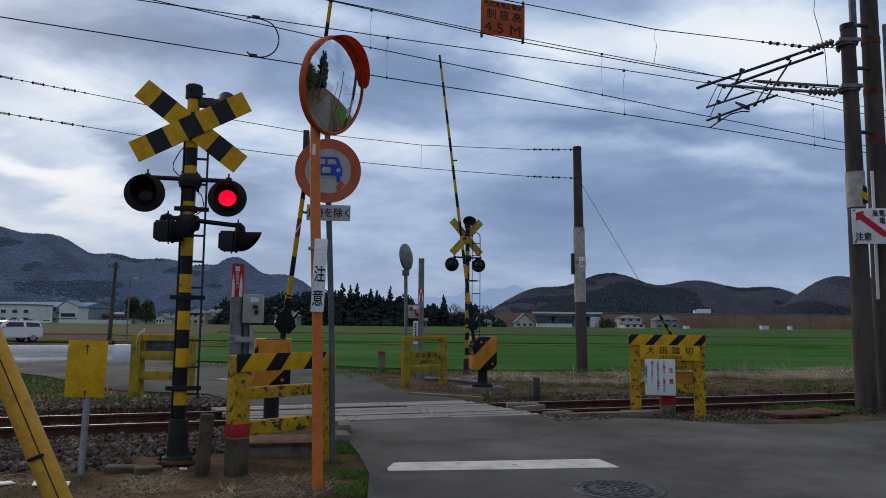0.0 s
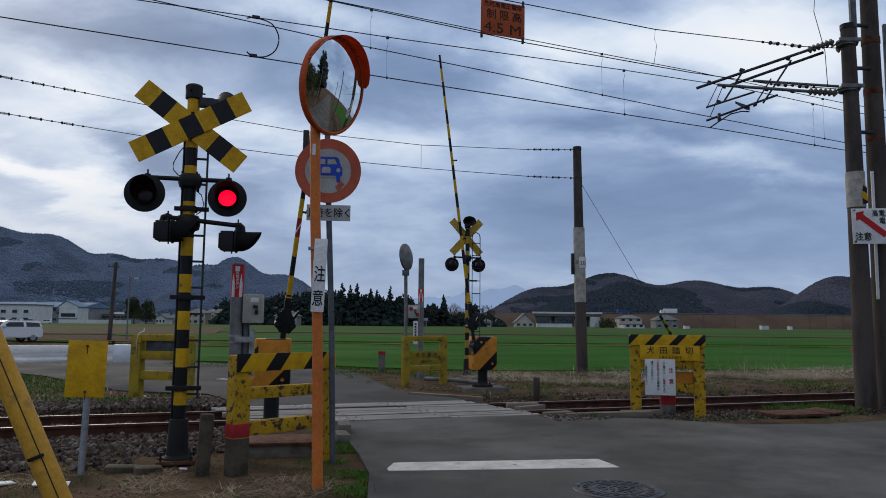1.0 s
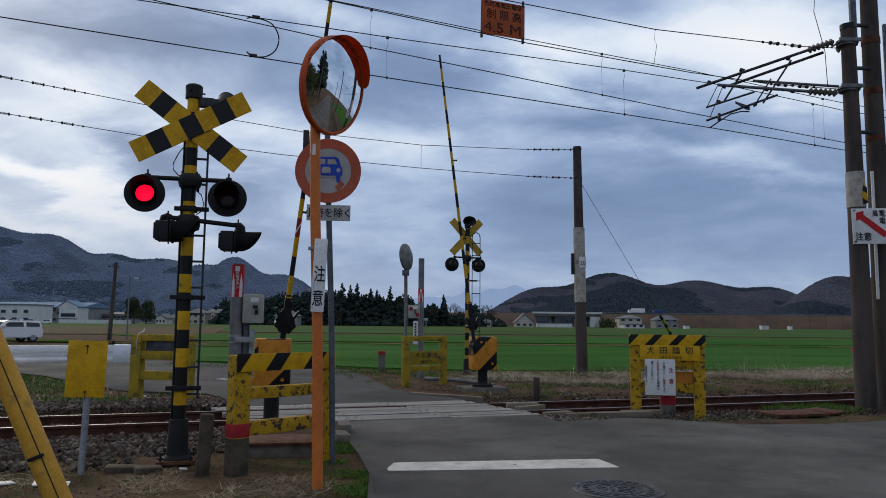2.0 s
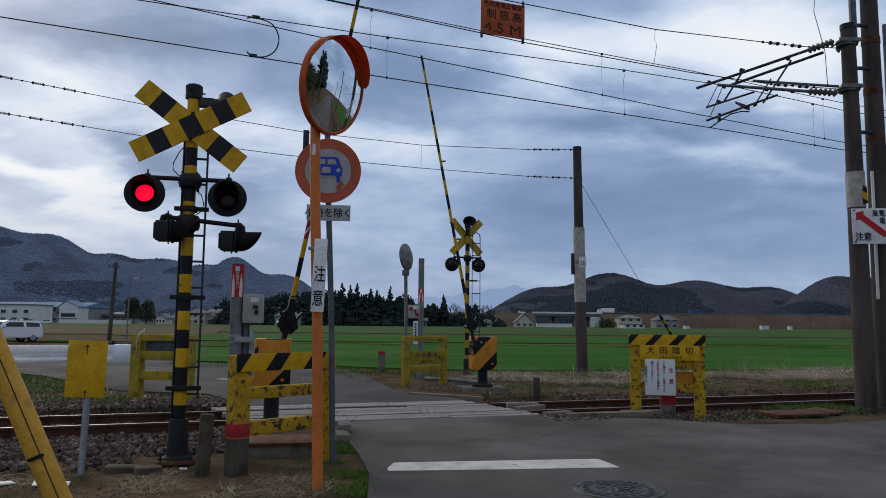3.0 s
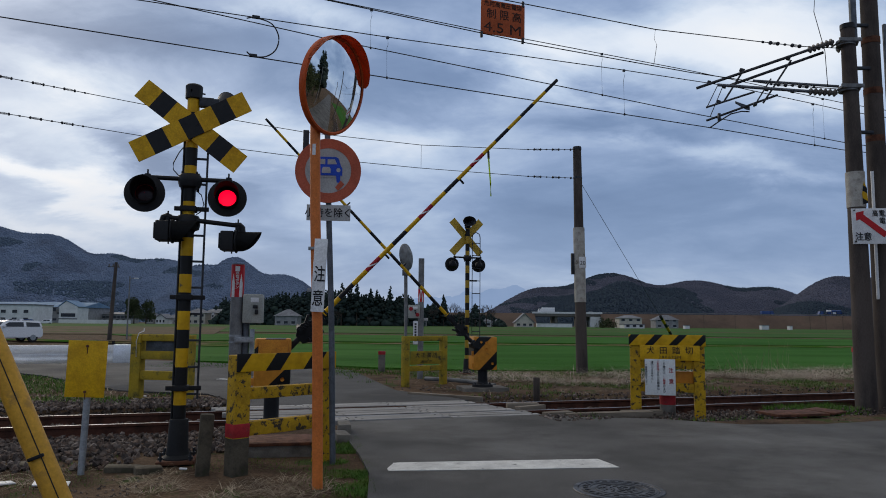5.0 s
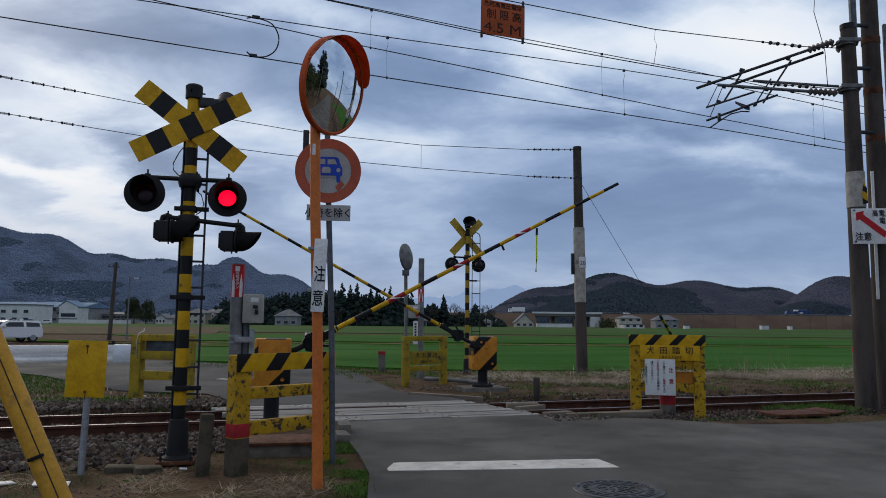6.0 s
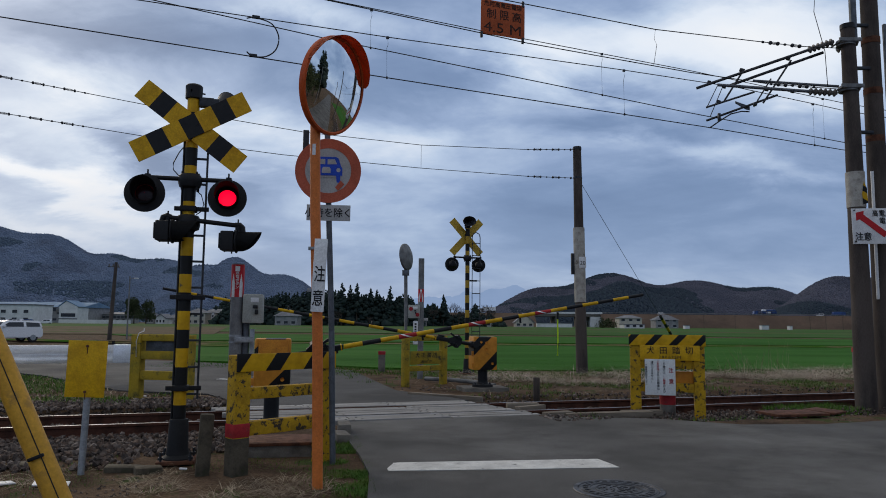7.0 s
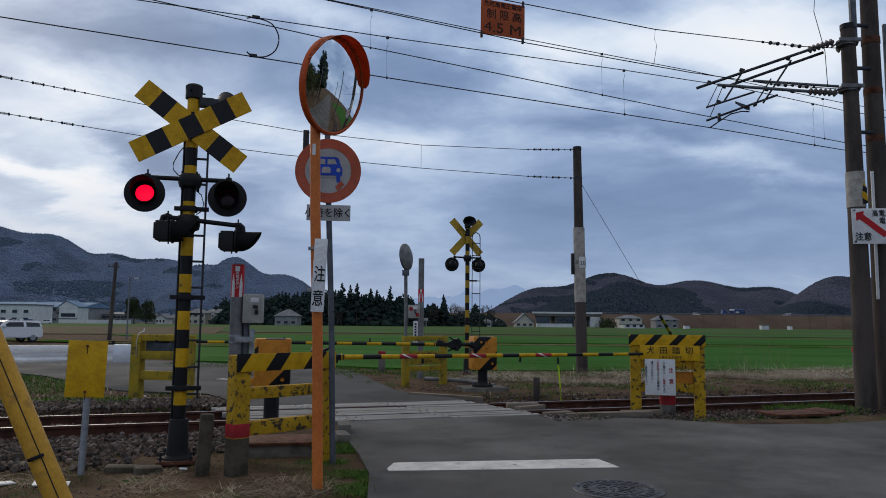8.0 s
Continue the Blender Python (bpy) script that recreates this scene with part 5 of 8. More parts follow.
def button_post(m, height, r, label, z_red, red_h, box_m, box_size):
    """A round post with a red wrapped notice and the emergency button's box."""
    p = thing("emergency_button_post", m, label, "emergency post", "emergency button posts")
    part("shaft", rod(B(), (0, 0, -0.1), (0, 0, height), r, seg=24), M["galv_dull"], p, "round grey steel shaft")
    sl = part("notice_sleeve", rod(B(), (0, 0, z_red), (0, 0, z_red + red_h), r + 0.004, seg=28), M["red_notice"], p, "red wrapped notice with white arrows")
    for a in (-34, 34):
        q = pose(0, 0, 0, 0, 0, a)
        bm = prism(B(), [(-0.018, 0), (0.018, 0), (0.018, 0.14 * red_h / 0.34), (0, 0.245 * red_h / 0.34), (-0.018, 0.14 * red_h / 0.34)], 0.002, q @ pose(0.0, -r - 0.0065, z_red + 0.0))
        part("white_panel", bm, M["white"], sl)
    q = pose(0, 0, 0, 0, 0, 0)
    bm = prism(B(), [(-0.024, red_h * 0.79), (0.024, red_h * 0.79), (0.024, red_h * 0.95), (-0.024, red_h * 0.95)], 0.002, pose(0, -r - 0.007, z_red))
    part("white_panel", bm, M["white"], sl)
    for i, ch in enumerate("非常ボタン"):
        words(ch, red_h * 0.115, M["white"], sl, pose(0.0, -r - 0.008, z_red + red_h * (0.72 - 0.105 * i)))
    bx = part("button_box", box(B(), box_size, None, 0.015), M["box_grey"], p, "grey-green steel control box", m=box_m)
    part("plate", box(B(), (box_size[0] * 0.4, 0.006, box_size[2] * 0.16), (box_size[0] * 0.1, -box_size[1] / 2, box_size[2] * 0.3), 0.001), M["white"], bx)
    part("latch", box(B(), (0.05, 0.03, 0.035), (0.03, -box_size[1] / 2 - 0.01, 0.02), 0.006), M["dark_steel"], bx)
    part("padlock", box(B(), (0.035, 0.025, 0.05), (0.045, -box_size[1] / 2 - 0.02, -0.035), 0.008), M["black"], bx)
    part("knob", rod(B(), (-0.04, -box_size[1] / 2 - 0.015, -0.1), (-0.04, -box_size[1] / 2, -0.1), 0.028, seg=16), M["box_grey"], bx)
    return p


M["galv_dull"] = surf("dull_galvanised", (0.20, 0.205, 0.21), (0.14, 0.145, 0.15), scale=6, rough=0.65, metal=0.3, bump=0.08)
M["red_notice"] = surf("red_notice", (0.50, 0.022, 0.03), (0.42, 0.02, 0.025), scale=6, rough=0.5, bump=0)
bp = button_post(Matrix.Translation((-2.215, 7.75, 0)) @ pose(0, 0, 0, 0, 0, 12), 2.0, 0.066, "grey emergency button post with a red notice sleeve", 1.64, 0.35, pose(0.175, -0.02, 1.52, 0, 0, -6), (0.21, 0.13, 0.31))
part("conduit", rod(B(), (0.10, 0.03, 0.0), (0.10, 0.03, 1.38), 0.04), M["grey_steel"], bp)
part("channel", box(B(), (0.05, 0.04, 0.5), (0.17, 0.02, 1.05), 0.004), M["galv"], bp)
for z in (1.22, 1.15):
    part("strap", rod(B(), (0, 0, z), (0, 0, z + 0.02), 0.070, seg=24), M["galv"], bp)
part("strap_plate", box(B(), (0.2, 0.02, 0.06), (0.09, -0.08, 1.19), 0.004), M["galv"], bp)
fp = button_post(Matrix.Translation((-0.56, 18.72, 0)), 3.07, 0.075, "tall grey post with a red notice and a button box", 1.93, 0.34, pose(-0.17, -0.10, 1.68), (0.30, 0.14, 0.34))
part("button_disc", rod(B(), (-0.25, -0.19, 1.75), (-0.25, -0.165, 1.75), 0.05, seg=16), M["red"], fp, "red round button sign")
part("button_disc", rod(B(), (-0.08, -0.22, 1.6), (-0.08, -0.165, 1.6), 0.05, seg=16), M["red"], fp, "dark red push button")
part("plate", box(B(), (0.12, 0.01, 0.6), (-0.13, -0.09, 1.14), 0.002), M["white"], fp, "narrow white plate with faint writing")
for i in range(7):
    part("writing_bar", box(B(), (0.05, 0.004, 0.045), (-0.13, -0.097, 1.36 - i * 0.07)), M["ink"], fp)

yp = thing("sign_plate", Matrix.Translation((-3.3, 6.75, 0)) @ pose(0, 0, 0, 0, 0, 6), "blank weathered yellow plate on a thin steel post", "sign plate")
part("post", rod(B(), (-0.01, 0.03, -0.1), (0.02, 0.03, 1.1), 0.03, seg=16), M["galv"], yp)
part("plate", box(B(), (0.352, 0.006, 0.52), pose(-0.0, -0.01, 0.93, 0, 1.2, 0), 0.002), M["yellow"], yp, "blank faded yellow plate")
for z in (1.14, 0.72):
    part("rivet", rod(B(), (0.0, -0.022, z), (0.0, -0.01, z), 0.013, seg=10), M["rust"], yp)
    part("rust_streak", box(B(), (0.007, 0.002, 0.07), (0.001, -0.0145, z - 0.035)), M["rust"], yp)


# the leaning yellow cover of a stay wire beside the camera
STAY_FOOT, STAY_TOP = Vector((-1.157, 2.9, 0.0)), Vector((-2.196, 2.9, 2.070))


def stay_cover():
    a, c = STAY_TOP, STAY_FOOT
    g = thing("stay_cover", Matrix.Translation(c), "leaning yellow plastic cover over a pole's stay wire", "stay cover")
    part("tube", wire(B(), [(a - c) * -0.03, (a - c) * 0.5, a - c], 0.047, 28), M["cover"], g)
    d = (a - c).normalized()
    side = Vector((0.50, -0.86, 0.2)).normalized()
    bm = wire(B(), [side * 0.0475 + d * q for q in (0, 0.7, 1.4, 2.0)], 0.0022, 6)
    part("seam", bm, M["ink"], g, "dark seam along the tube")
    q = (Vector((-1.587, 2.9, 0.846)) - c).dot(d)
    bm = box(B(), (0.062, 0.012, 0.014), Matrix.Translation(d * q + Vector((0.012, -0.05, 0.0))) @ pose(0, 0, 0, 0, -22, 8), 0.004)
    part("cable_tie", bm, M["black"], g)
    part("stay_wire", wire(B(), [a - c, (a - c) * 3.2], 0.006), M["galv"], g)


M["cover"] = surf("yellow_plastic", (0.56, 0.30, 0.035), (0.46, 0.25, 0.03), scale=5, rough=0.5, bump=0.04, stain=(0.36, 0.2, 0.04), stain_scale=8)
stay_cover()


# ---- the curved mirror and the signs ----
def road_mirror(m, turn, tip, r, centre, label, hood=True):
    g = thing("road_mirror", m, label, "road mirror", "road mirrors")
    face = new("mirror_head")
    face.parent = g
    face.matrix_basis = Matrix.Translation(centre) @ pose(0, 0, 0, 0, 0, turn) @ pose(0, 0, 0, tip, 0, 0)
    face["label"] = "round convex mirror in an orange case"
    y = Matrix.Rotation(radians(90), 4, "X")
    R = 2.4
    prof = [(max(r * i / 16, 0.0004), math.sqrt(R * R - (r * i / 16) ** 2) - math.sqrt(R * R - r * r)) for i in range(17)]
    part("mirror_glass", spin(B(), prof, y, 56), M["mirror"], face, "silvered convex mirror", smooth=180)
    prof = [(r - 0.006, 0.004), (r + 0.004, 0.012), (r + 0.022, 0.008), (r + 0.028, -0.012), (r + 0.02, -0.05), (r * 0.8, -0.10), (r * 0.3, -0.13), (0.0005, -0.135)]
    part("case", spin(B(), prof, y, 56), M["hood"], face, "orange plastic back case")
    if hood:
        bm = B()
        rows = []
        for j in range(5):
            q = j / 4
            line = []
            for i in range(41):
                a = math.pi * (0.08 + 0.84 * i / 40)
                reach = 0.02 + 0.085 * math.sin(math.pi * i / 40) ** 0.4
                rr = r + 0.024 + 0.012 * q
                line.append(bm.verts.new((rr * math.cos(a), -reach * q, rr * math.sin(a))))
            rows.append(line)
        for lo, hi in zip(rows, rows[1:]):
            for i in range(40):
                bm.faces.new((lo[i], lo[i + 1], hi[i + 1], hi[i]))
        bmesh.ops.solidify(bm, geom=bm.faces[:], thickness=0.004)
        part("hood", bm, M["hood"], face, "orange hood over the mirror")
    return g


mg = road_mirror(Matrix.Translation((-1.02, 6.31, 0)), 63, 12, 0.415, (0.03, -0.02, 3.50), "orange curved road mirror with a hood on an orange pole")
part("pole", wire(B(), [(-0.032, 0, -0.15), (-0.035, 0, 0.0), (-0.067, 0, 1.23), (-0.122, 0.02, 2.35), (-0.143, 0.03, 3.0), (-0.15, 0.04, 3.5)], 0.046, 24), M["orange"], mg, "orange painted steel pole")
pl = part("caution_plate", box(B(), (0.115, 0.012, 0.64), None, 0.004), M["white"], mg, "tall white plate with black characters", m=pose(-0.058, -0.06, 1.79, 0, 2.0, -3))
words("注", 0.15, M["ink"], pl, pose(0.005, -0.0075, -0.0), sx=0.68)
words("意", 0.15, M["ink"], pl, pose(0.0, -0.0075, -0.21), sx=0.68)
for z in (1.66, 2.03):
    bm = spin(B(), [(0.048, z - 0.012), (0.054, z - 0.012), (0.054, z + 0.012), (0.048, z + 0.012)], Matrix.Translation((-0.088 - 0.05 * (z - 1.66), 0.010, 0)), 24)
    box(bm, (0.04, 0.03, 0.03), (-0.15, 0.0, z), 0.004)
    part("band_clamp", bm, M["galv"], mg)
part("sticker", box(B(), (0.03, 0.002, 0.10), (-0.142, -0.018, 2.92)), M["white"], mg)


def no_cars_sign():
    g = thing("road_sign", Matrix.Translation((-1.11, 7.35, 0)) @ pose(0, 0, 0, 0, 0, 6), "round red-rimmed sign with a blue car and a plate below", "road sign")
    part("pole", wire(B(), [(0.03, 0, -0.1), (-0.02, 0, 1.4), (-0.08, 0, 2.6), (-0.11, 0, 3.33)], 0.03, 18), M["grey_steel"], g, "slim grey steel pole")
    part("pole_box", box(B(), (0.06, 0.05, 0.25), (-0.33, 0.02, 3.25), 0.006), M["dark_steel"], g)
    y = Matrix.Rotation(radians(90), 4, "X")
    d = new("disc")
    d.parent = g
    d.matrix_basis = pose(-0.09, -0.05, 2.94)
    part("rim", spin(B(), [(0.335, -0.004), (0.338, 0.0), (0.334, 0.003), (0.236, 0.003), (0.236, 0.0)], y, 56), M["sign_red"], d, "broad faded red ring")
    bm = spin(B(), [(0.0005, 0.0), (0.237, 0.0)], y, 48)
    spin(bm, [(0.0005, -0.006), (0.335, -0.004)], y, 48)
    part("face", bm, M["sign_grey"], d, "faded whitish face")
    t = -0.004
    part("slash", prism(B(), [(0.105, -0.21), (0.075, -0.175), (0.13, -0.10), (0.17, -0.14)], -0.0015, pose(0, t, 0)), M["sign_red"], d, "short end of the red slash")
    car = B()
    prism(car, [(-0.16, 0.05), (-0.13, 0.115), (-0.10, 0.125), (0.10, 0.125), (0.125, 0.11), (0.15, 0.03), (0.165, 0.01), (0.165, -0.07), (-0.165, -0.07), (-0.165, 0.01)], -0.001, pose(-0.02, t, 0.02))
    prism(car, [(0.10, -0.07), (0.145, -0.07), (0.145, -0.135), (0.13, -0.145), (0.11, -0.14)], -0.001, pose(-0.02, t, 0.02))
    prism(car, [(-0.145, -0.07), (-0.10, -0.07), (-0.11, -0.14), (-0.13, -0.145), (-0.145, -0.135)], -0.001, pose(-0.02, t, 0.02))
    part("car_symbol", car, M["blue"], d, "blue front view of a car")
    bits = B()
    t -= 0.0015
    prism(bits, [(-0.115, 0.05), (-0.09, 0.10), (-0.012, 0.10), (-0.012, 0.045)], -0.001, pose(-0.02, t, 0.02))
    prism(bits, [(0.012, 0.045), (0.012, 0.10), (0.085, 0.10), (0.11, 0.05)], -0.001, pose(-0.02, t, 0.02))
    prism(bits, [(-0.045, -0.045), (-0.045, 0.0), (-0.03, 0.018), (0.03, 0.018), (0.045, 0.0), (0.045, -0.045)], -0.001, pose(-0.02, t, 0.02))
    for x in (-0.12, 0.125):
        prism(bits, [(x + 0.022 * math.cos(a * math.pi / 6), -0.012 + 0.022 * math.sin(a * math.pi / 6)) for a in range(12)], -0.001, pose(-0.02, t, 0.02))
    prism(bits, [(-0.16, -0.088), (0.10, -0.088), (0.10, -0.078), (-0.16, -0.078)], -0.001, pose(-0.02, t, 0.02))
    part("car_detail", bits, M["sign_grey"], d, "pale windows, grille and headlamps of the symbol")
    p = part("sub_plate", box(B(), (0.445, 0.004, 0.165), pose(-0.075, -0.05, 2.50), 0.0015), M["sign_grey"], g, "pale plate with black characters")
    words("小特を除く", 0.102, M["ink"], p, pose(-0.075, -0.0535, 2.495), sx=0.95)
    return g


no_cars_sign()
# the far mirror, seen from its back
fm = road_mirror(Matrix.Translation((-1.03, 20.36, 0)), 247, 6, 0.36, (-0.04, 0.05, 3.26), "grey-backed road mirror on a thin post beyond the line", hood=False)
for o in fm.children_recursive:
    if o.name.startswith("case"):
        o.data.materials[0] = M["galv_dull"]
        o["label"] = "dull grey back case"
part("pole", wire(B(), [(0, 0, -0.1), (0, 0, 1.5), (-0.03, 0, 3.3)], 0.05, 16), M["galv_dull"], fm, "thin grey pole")
part("small_plate", box(B(), (0.2, 0.02, 0.16), (-0.02, -0.06, 2.8), 0.004), M["grey_steel"], fm)


M["torn"] = stripes("torn_sticker", YELLOW, BLACK, 0.2, 0.55, (0.5, 0, 0.8), 0.0, False)


# ---- concrete poles ----
def pole(name, m, height, r0, r1, label, lean=0.0):
    g = thing(name, m @ pose(0, 0, 0, 0, lean, 0), label, "utility pole", "concrete poles")
    part("shaft", rod(B(), (0, 0, -0.4), (0, 0, height), r0, r1, 28), M["pole"], g, "tapered brown-grey concrete shaft")
    return g


def band(parent, z, r, h2, material, name="band", label=""):
    return part(name, spin(B(), [(r - 0.004, z), (r + 0.004, z), (r + 0.004, z + h2), (r - 0.004, z + h2)], None, 28), material, parent, label)


p1 = pole("utility_pole", Matrix.Translation((7.63, 13.09, 0)), 7.08, 0.185, 0.122, "dark stained concrete catenary pole with a warning board")
p2 = pole("utility_pole", Matrix.Translation((8.19, 13.35, 0)), 9.6, 0.195, 0.14, "tall dark concrete pole beside the catenary pole", 0.2)
p3 = pole("utility_pole", Matrix.Translation((4.07, 21.08, 0)), 6.69, 0.175, 0.12, "concrete pole with a faded pale band and a number plate", -0.7)
band(p1, 7.0, 0.129, 0.09, M["black"], "cap")
band(p1, 3.58, 0.158, 0.66, M["pole_light"], "pale_band", "flaking pale painted band")
sb = part("warning_board", box(B(), (0.74, 0.012, 0.65), pose(0.17, -0.19, 3.215, 0, -1, -2), 0.004), M["white"], p1, "white high-voltage warning board with a red arrow")
words("高電圧", 0.13, M["ink"], sb, pose(0.335, -0.205, 3.44), sx=0.92)
words("電線", 0.13, M["ink"], sb, pose(0.40, -0.205, 3.305), sx=0.92)
words("注意", 0.16, M["ink"], sb, pose(-0.01, -0.197, 3.01), sx=0.95)
part("red_arrow", prism(B(), [(-0.36, 0), (-0.27, 0.115), (-0.235, 0.055), (0.30, 0.055), (0.30, -0.055), (-0.235, -0.055), (-0.27, -0.115)][::-1], -0.003, pose(0.155, -0.199, 3.235, 0, 38, -2)), M["red_notice"], sb, "red diagonal arrow")
for x, z in ((-0.16, 3.50), (0.48, 3.51), (-0.16, 2.93), (0.48, 2.93)):
    part("rivet", rod(B(), (x, -0.215, z), (x, -0.19, z), 0.014, seg=8), M["dark_steel"], sb)
part("old_sticker", prism(B(), [(0, 0), (0.09, 0.02), (0.08, 0.3), (0.03, 0.42), (-0.01, 0.2)], -0.003, pose(0.03, -0.165, 3.62)), M["torn"], p1, "torn yellow and black sticker")
band(p3, 2.04, 0.163, 2.2, M["pole_light"], "pale_band", "flaking pale painted band")
part("pole_box", box(B(), (0.10, 0.1, 0.62), (-0.2, 0, 3.17), 0.01), M["dark_steel"], p3, "slim dark box on the pole")
nb = part("number_plate", box(B(), (0.2, 0.01, 0.32), (0.06, -0.165, 3.2), 0.002), M["white"], p3, "small white plate with black figures")
words("20", 0.17, M["ink"], nb, pose(0.06, -0.172, 3.18))
for z in (5.72, 6.60):
    band(p3, z, 0.128, 0.06, M["dark_steel"], "wire_band")
for z in (6.93, 5.93, 5.0, 7.9):
    band(p2, z - 0.12, 0.162, 0.12, M["rust"], "rusty_band", "rusty steel band")
for z in (7.15, 6.3, 5.05):
    part("steel_link", box(B(), (0.3, 0.06, 0.06), (-0.25, -0.1, z), 0.006), M["dark_steel"], p2)
part("channel", box(B(), (0.10, 0.06, 2.6), (0.27, -0.05, 5.9), 0.004), M["grey_steel"], p2, "grey perforated steel channel")
part("channel", box(B(), (0.11, 0.07, 1.6), (-0.39, -0.12, 7.6), 0.004), M["grey_steel"], p2, "grey steel channel above the pole")
part("pale_strip", box(B(), (0.05, 0.03, 2.4), (-0.17, -0.12, 3.1), 0.004), M["white"], p2, "pale cable guard")
# the banded cover over the stay behind the name board
gy = thing("stay_cover", Matrix.Translation((10.87, 32.42, 0)), "leaning yellow-black banded stay cover", "stay cover")
part("tube", rod(B(), (0, 0, -0.05), (-2.1, -3.47, 1.75), 0.06, seg=16), M["guy_bands"], gy)


# ---- overhead line ----
LOOP = ((0.69, 6.16), (0.58, 6.12), (0.70, 6.15), (0.96, 6.09), (1.08, 5.89), (1.04, 5.67), (0.89, 5.54), (0.69, 5.52), (0.60, 5.58))
STAY = (Vector((4.02, 21.08, 5.72)), Vector((7.44, 26.75, 2.86)), Vector((10.87, 32.42, -0.05)))
def rounded(pts, n=6):
    """More points on a smooth curve through pts."""
    out = []
    for i in range(len(pts) - 1):
        p0, p1, p2, p3 = pts[max(i - 1, 0)], pts[i], pts[i + 1], pts[min(i + 2, len(pts) - 1)]
        for k in range(n):
            t = k / n
            out.append(0.5 * (2 * p1 + (p2 - p0) * t + (2 * p0 - 5 * p1 + 4 * p2 - p3) * t * t + (3 * p1 - p0 - 3 * p2 + p3) * t ** 3))
    return out + [pts[-1]]


def line_thing(name, pts, r, label, category="wire", material="dark_steel"):
    g = thing(name, Vector(pts[0]), label, category, "overhead wires")
    o = Vector(pts[0])
    part("strand", wire(B(), [Vector(p) - o for p in pts], r), M[material], g)
    return g, o


contact, o1 = line_thing("contact_wire", [at(s, 11.26, z) for s, z in ((-60, 6.6), (-25, 6.2), (-2.8, 5.63), (2.86, 5.44), (9.38, 5.24), (12.75, 5.10), (30, 5.1), (90, 5.1))], 0.009, "dark contact wire of the railway's overhead line")
messenger, o2 = line_thing("messenger_wire", [at(s, 11.26, z) for s, z in ((-60, 6.9), (-25, 6.35), (-1, 6.165), (2.86, 6.14), (7.45, 6.155), (10.1, 6.13), (11.9, 6.02), (12.8, 5.96), (20, 5.8), (60, 6.5))], 0.008, "messenger wire that carries the contact wire")
contact2, o3 = line_thing("contact_wire", [at(s, 12.2, z) for s, z in ((-60, 11.5), (-20, 8.0), (-0.86, 6.6), (1.89, 6.36), (6.46, 6.05), (9.64, 5.83), (13.82, 5.59), (30, 5.2), (80, 5.2))], 0.009, "second contact wire rising to its anchor")
messenger2, o4 = line_thing("messenger_wire", [at(s, 12.2, z) for s, z in ((-60, 11.0), (-20, 8.2), (2.04, 7.07), (4.88, 6.93), (6.47, 6.87), (9.67, 6.75), (13.88, 6.52), (30, 6.1), (80, 6.3))], 0.008, "second messenger wire rising to its anchor")


def dropper(parent, o, s, c, top, low):
    bm = wire(B(), [at(s, c, top) - o, at(s + 0.012, c, top - 0.12) - o, at(s - 0.01, c, top - 0.2) - o, at(s, c, low) - o], 0.0035)
    box(bm, (0.05, 0.03, 0.045), at(s, c, top - 0.01) - o, 0.006)
    box(bm, (0.03, 0.03, 0.04), at(s, c, low) - o, 0.006)
    part("dropper", bm, M["dark_steel"], parent, "thin dropper wire with clamps")


for s, top, low in ((2.86, 6.14, 5.44), (7.44, 6.155, 5.30), (12.0, 6.01, 5.13)):
    dropper(messenger, o2, s, 11.26, top, low)
for s, top, low in ((2.79, 7.01, 6.29), (7.55, 6.83, 5.97), (13.3, 6.55, 5.62)):
    dropper(messenger2, o4, s, 12.2, top, low)
part("jumper_loop", wire(B(), rounded([at(s, 11.26, z) - o2 for s, z in LOOP]), 0.011, 8), M["dark_steel"], messenger, "looped jumper cable between the two wires")
bm = box(B(), (0.12, 0.04, 0.05), Matrix.Translation(at(0.72, 11.26, 6.16) - o2) @ pose(0, 0, 0, 0, 0, 19), 0.008)
part("jumper_clamp", bm, M["dark_steel"], messenger)
bm = box(B(), (0.12, 0.04, 0.05), Matrix.Translation(at(0.70, 11.26, 5.53) - o2) @ pose(0, 0, 0, 0, 0, 19), 0.008)
part("jumper_clamp", bm, M["dark_steel"], messenger)

span_top, o5 = line_thing("span_wire", [at(s, 10.0, z) for s, z in ((-12, 7.3), (0, 6.72), (4.45, 6.49), (7.25, 6.42), (10.4, 6.56), (11.3, 6.65))], 0.008, "upper span wire that holds the height board")
span_low, o6 = line_thing("span_wire", [at(s, 10.0, z) for s, z in ((-12, 7.0), (0, 6.14), (1.7, 6.03), (4.04, 5.89), (4.77, 5.84), (7.92, 5.75), (9.64, 5.75), (11.3, 5.85))], 0.008, "lower span wire that holds the height board")
part("hanger", wire(B(), [at(7.25, 10, 6.42) - o5, at(7.22, 10, 6.25) - o5, at(7.27, 10, 6.15) - o5, at(7.2, 10, 5.78) - o5], 0.004), M["dark_steel"], span_top)


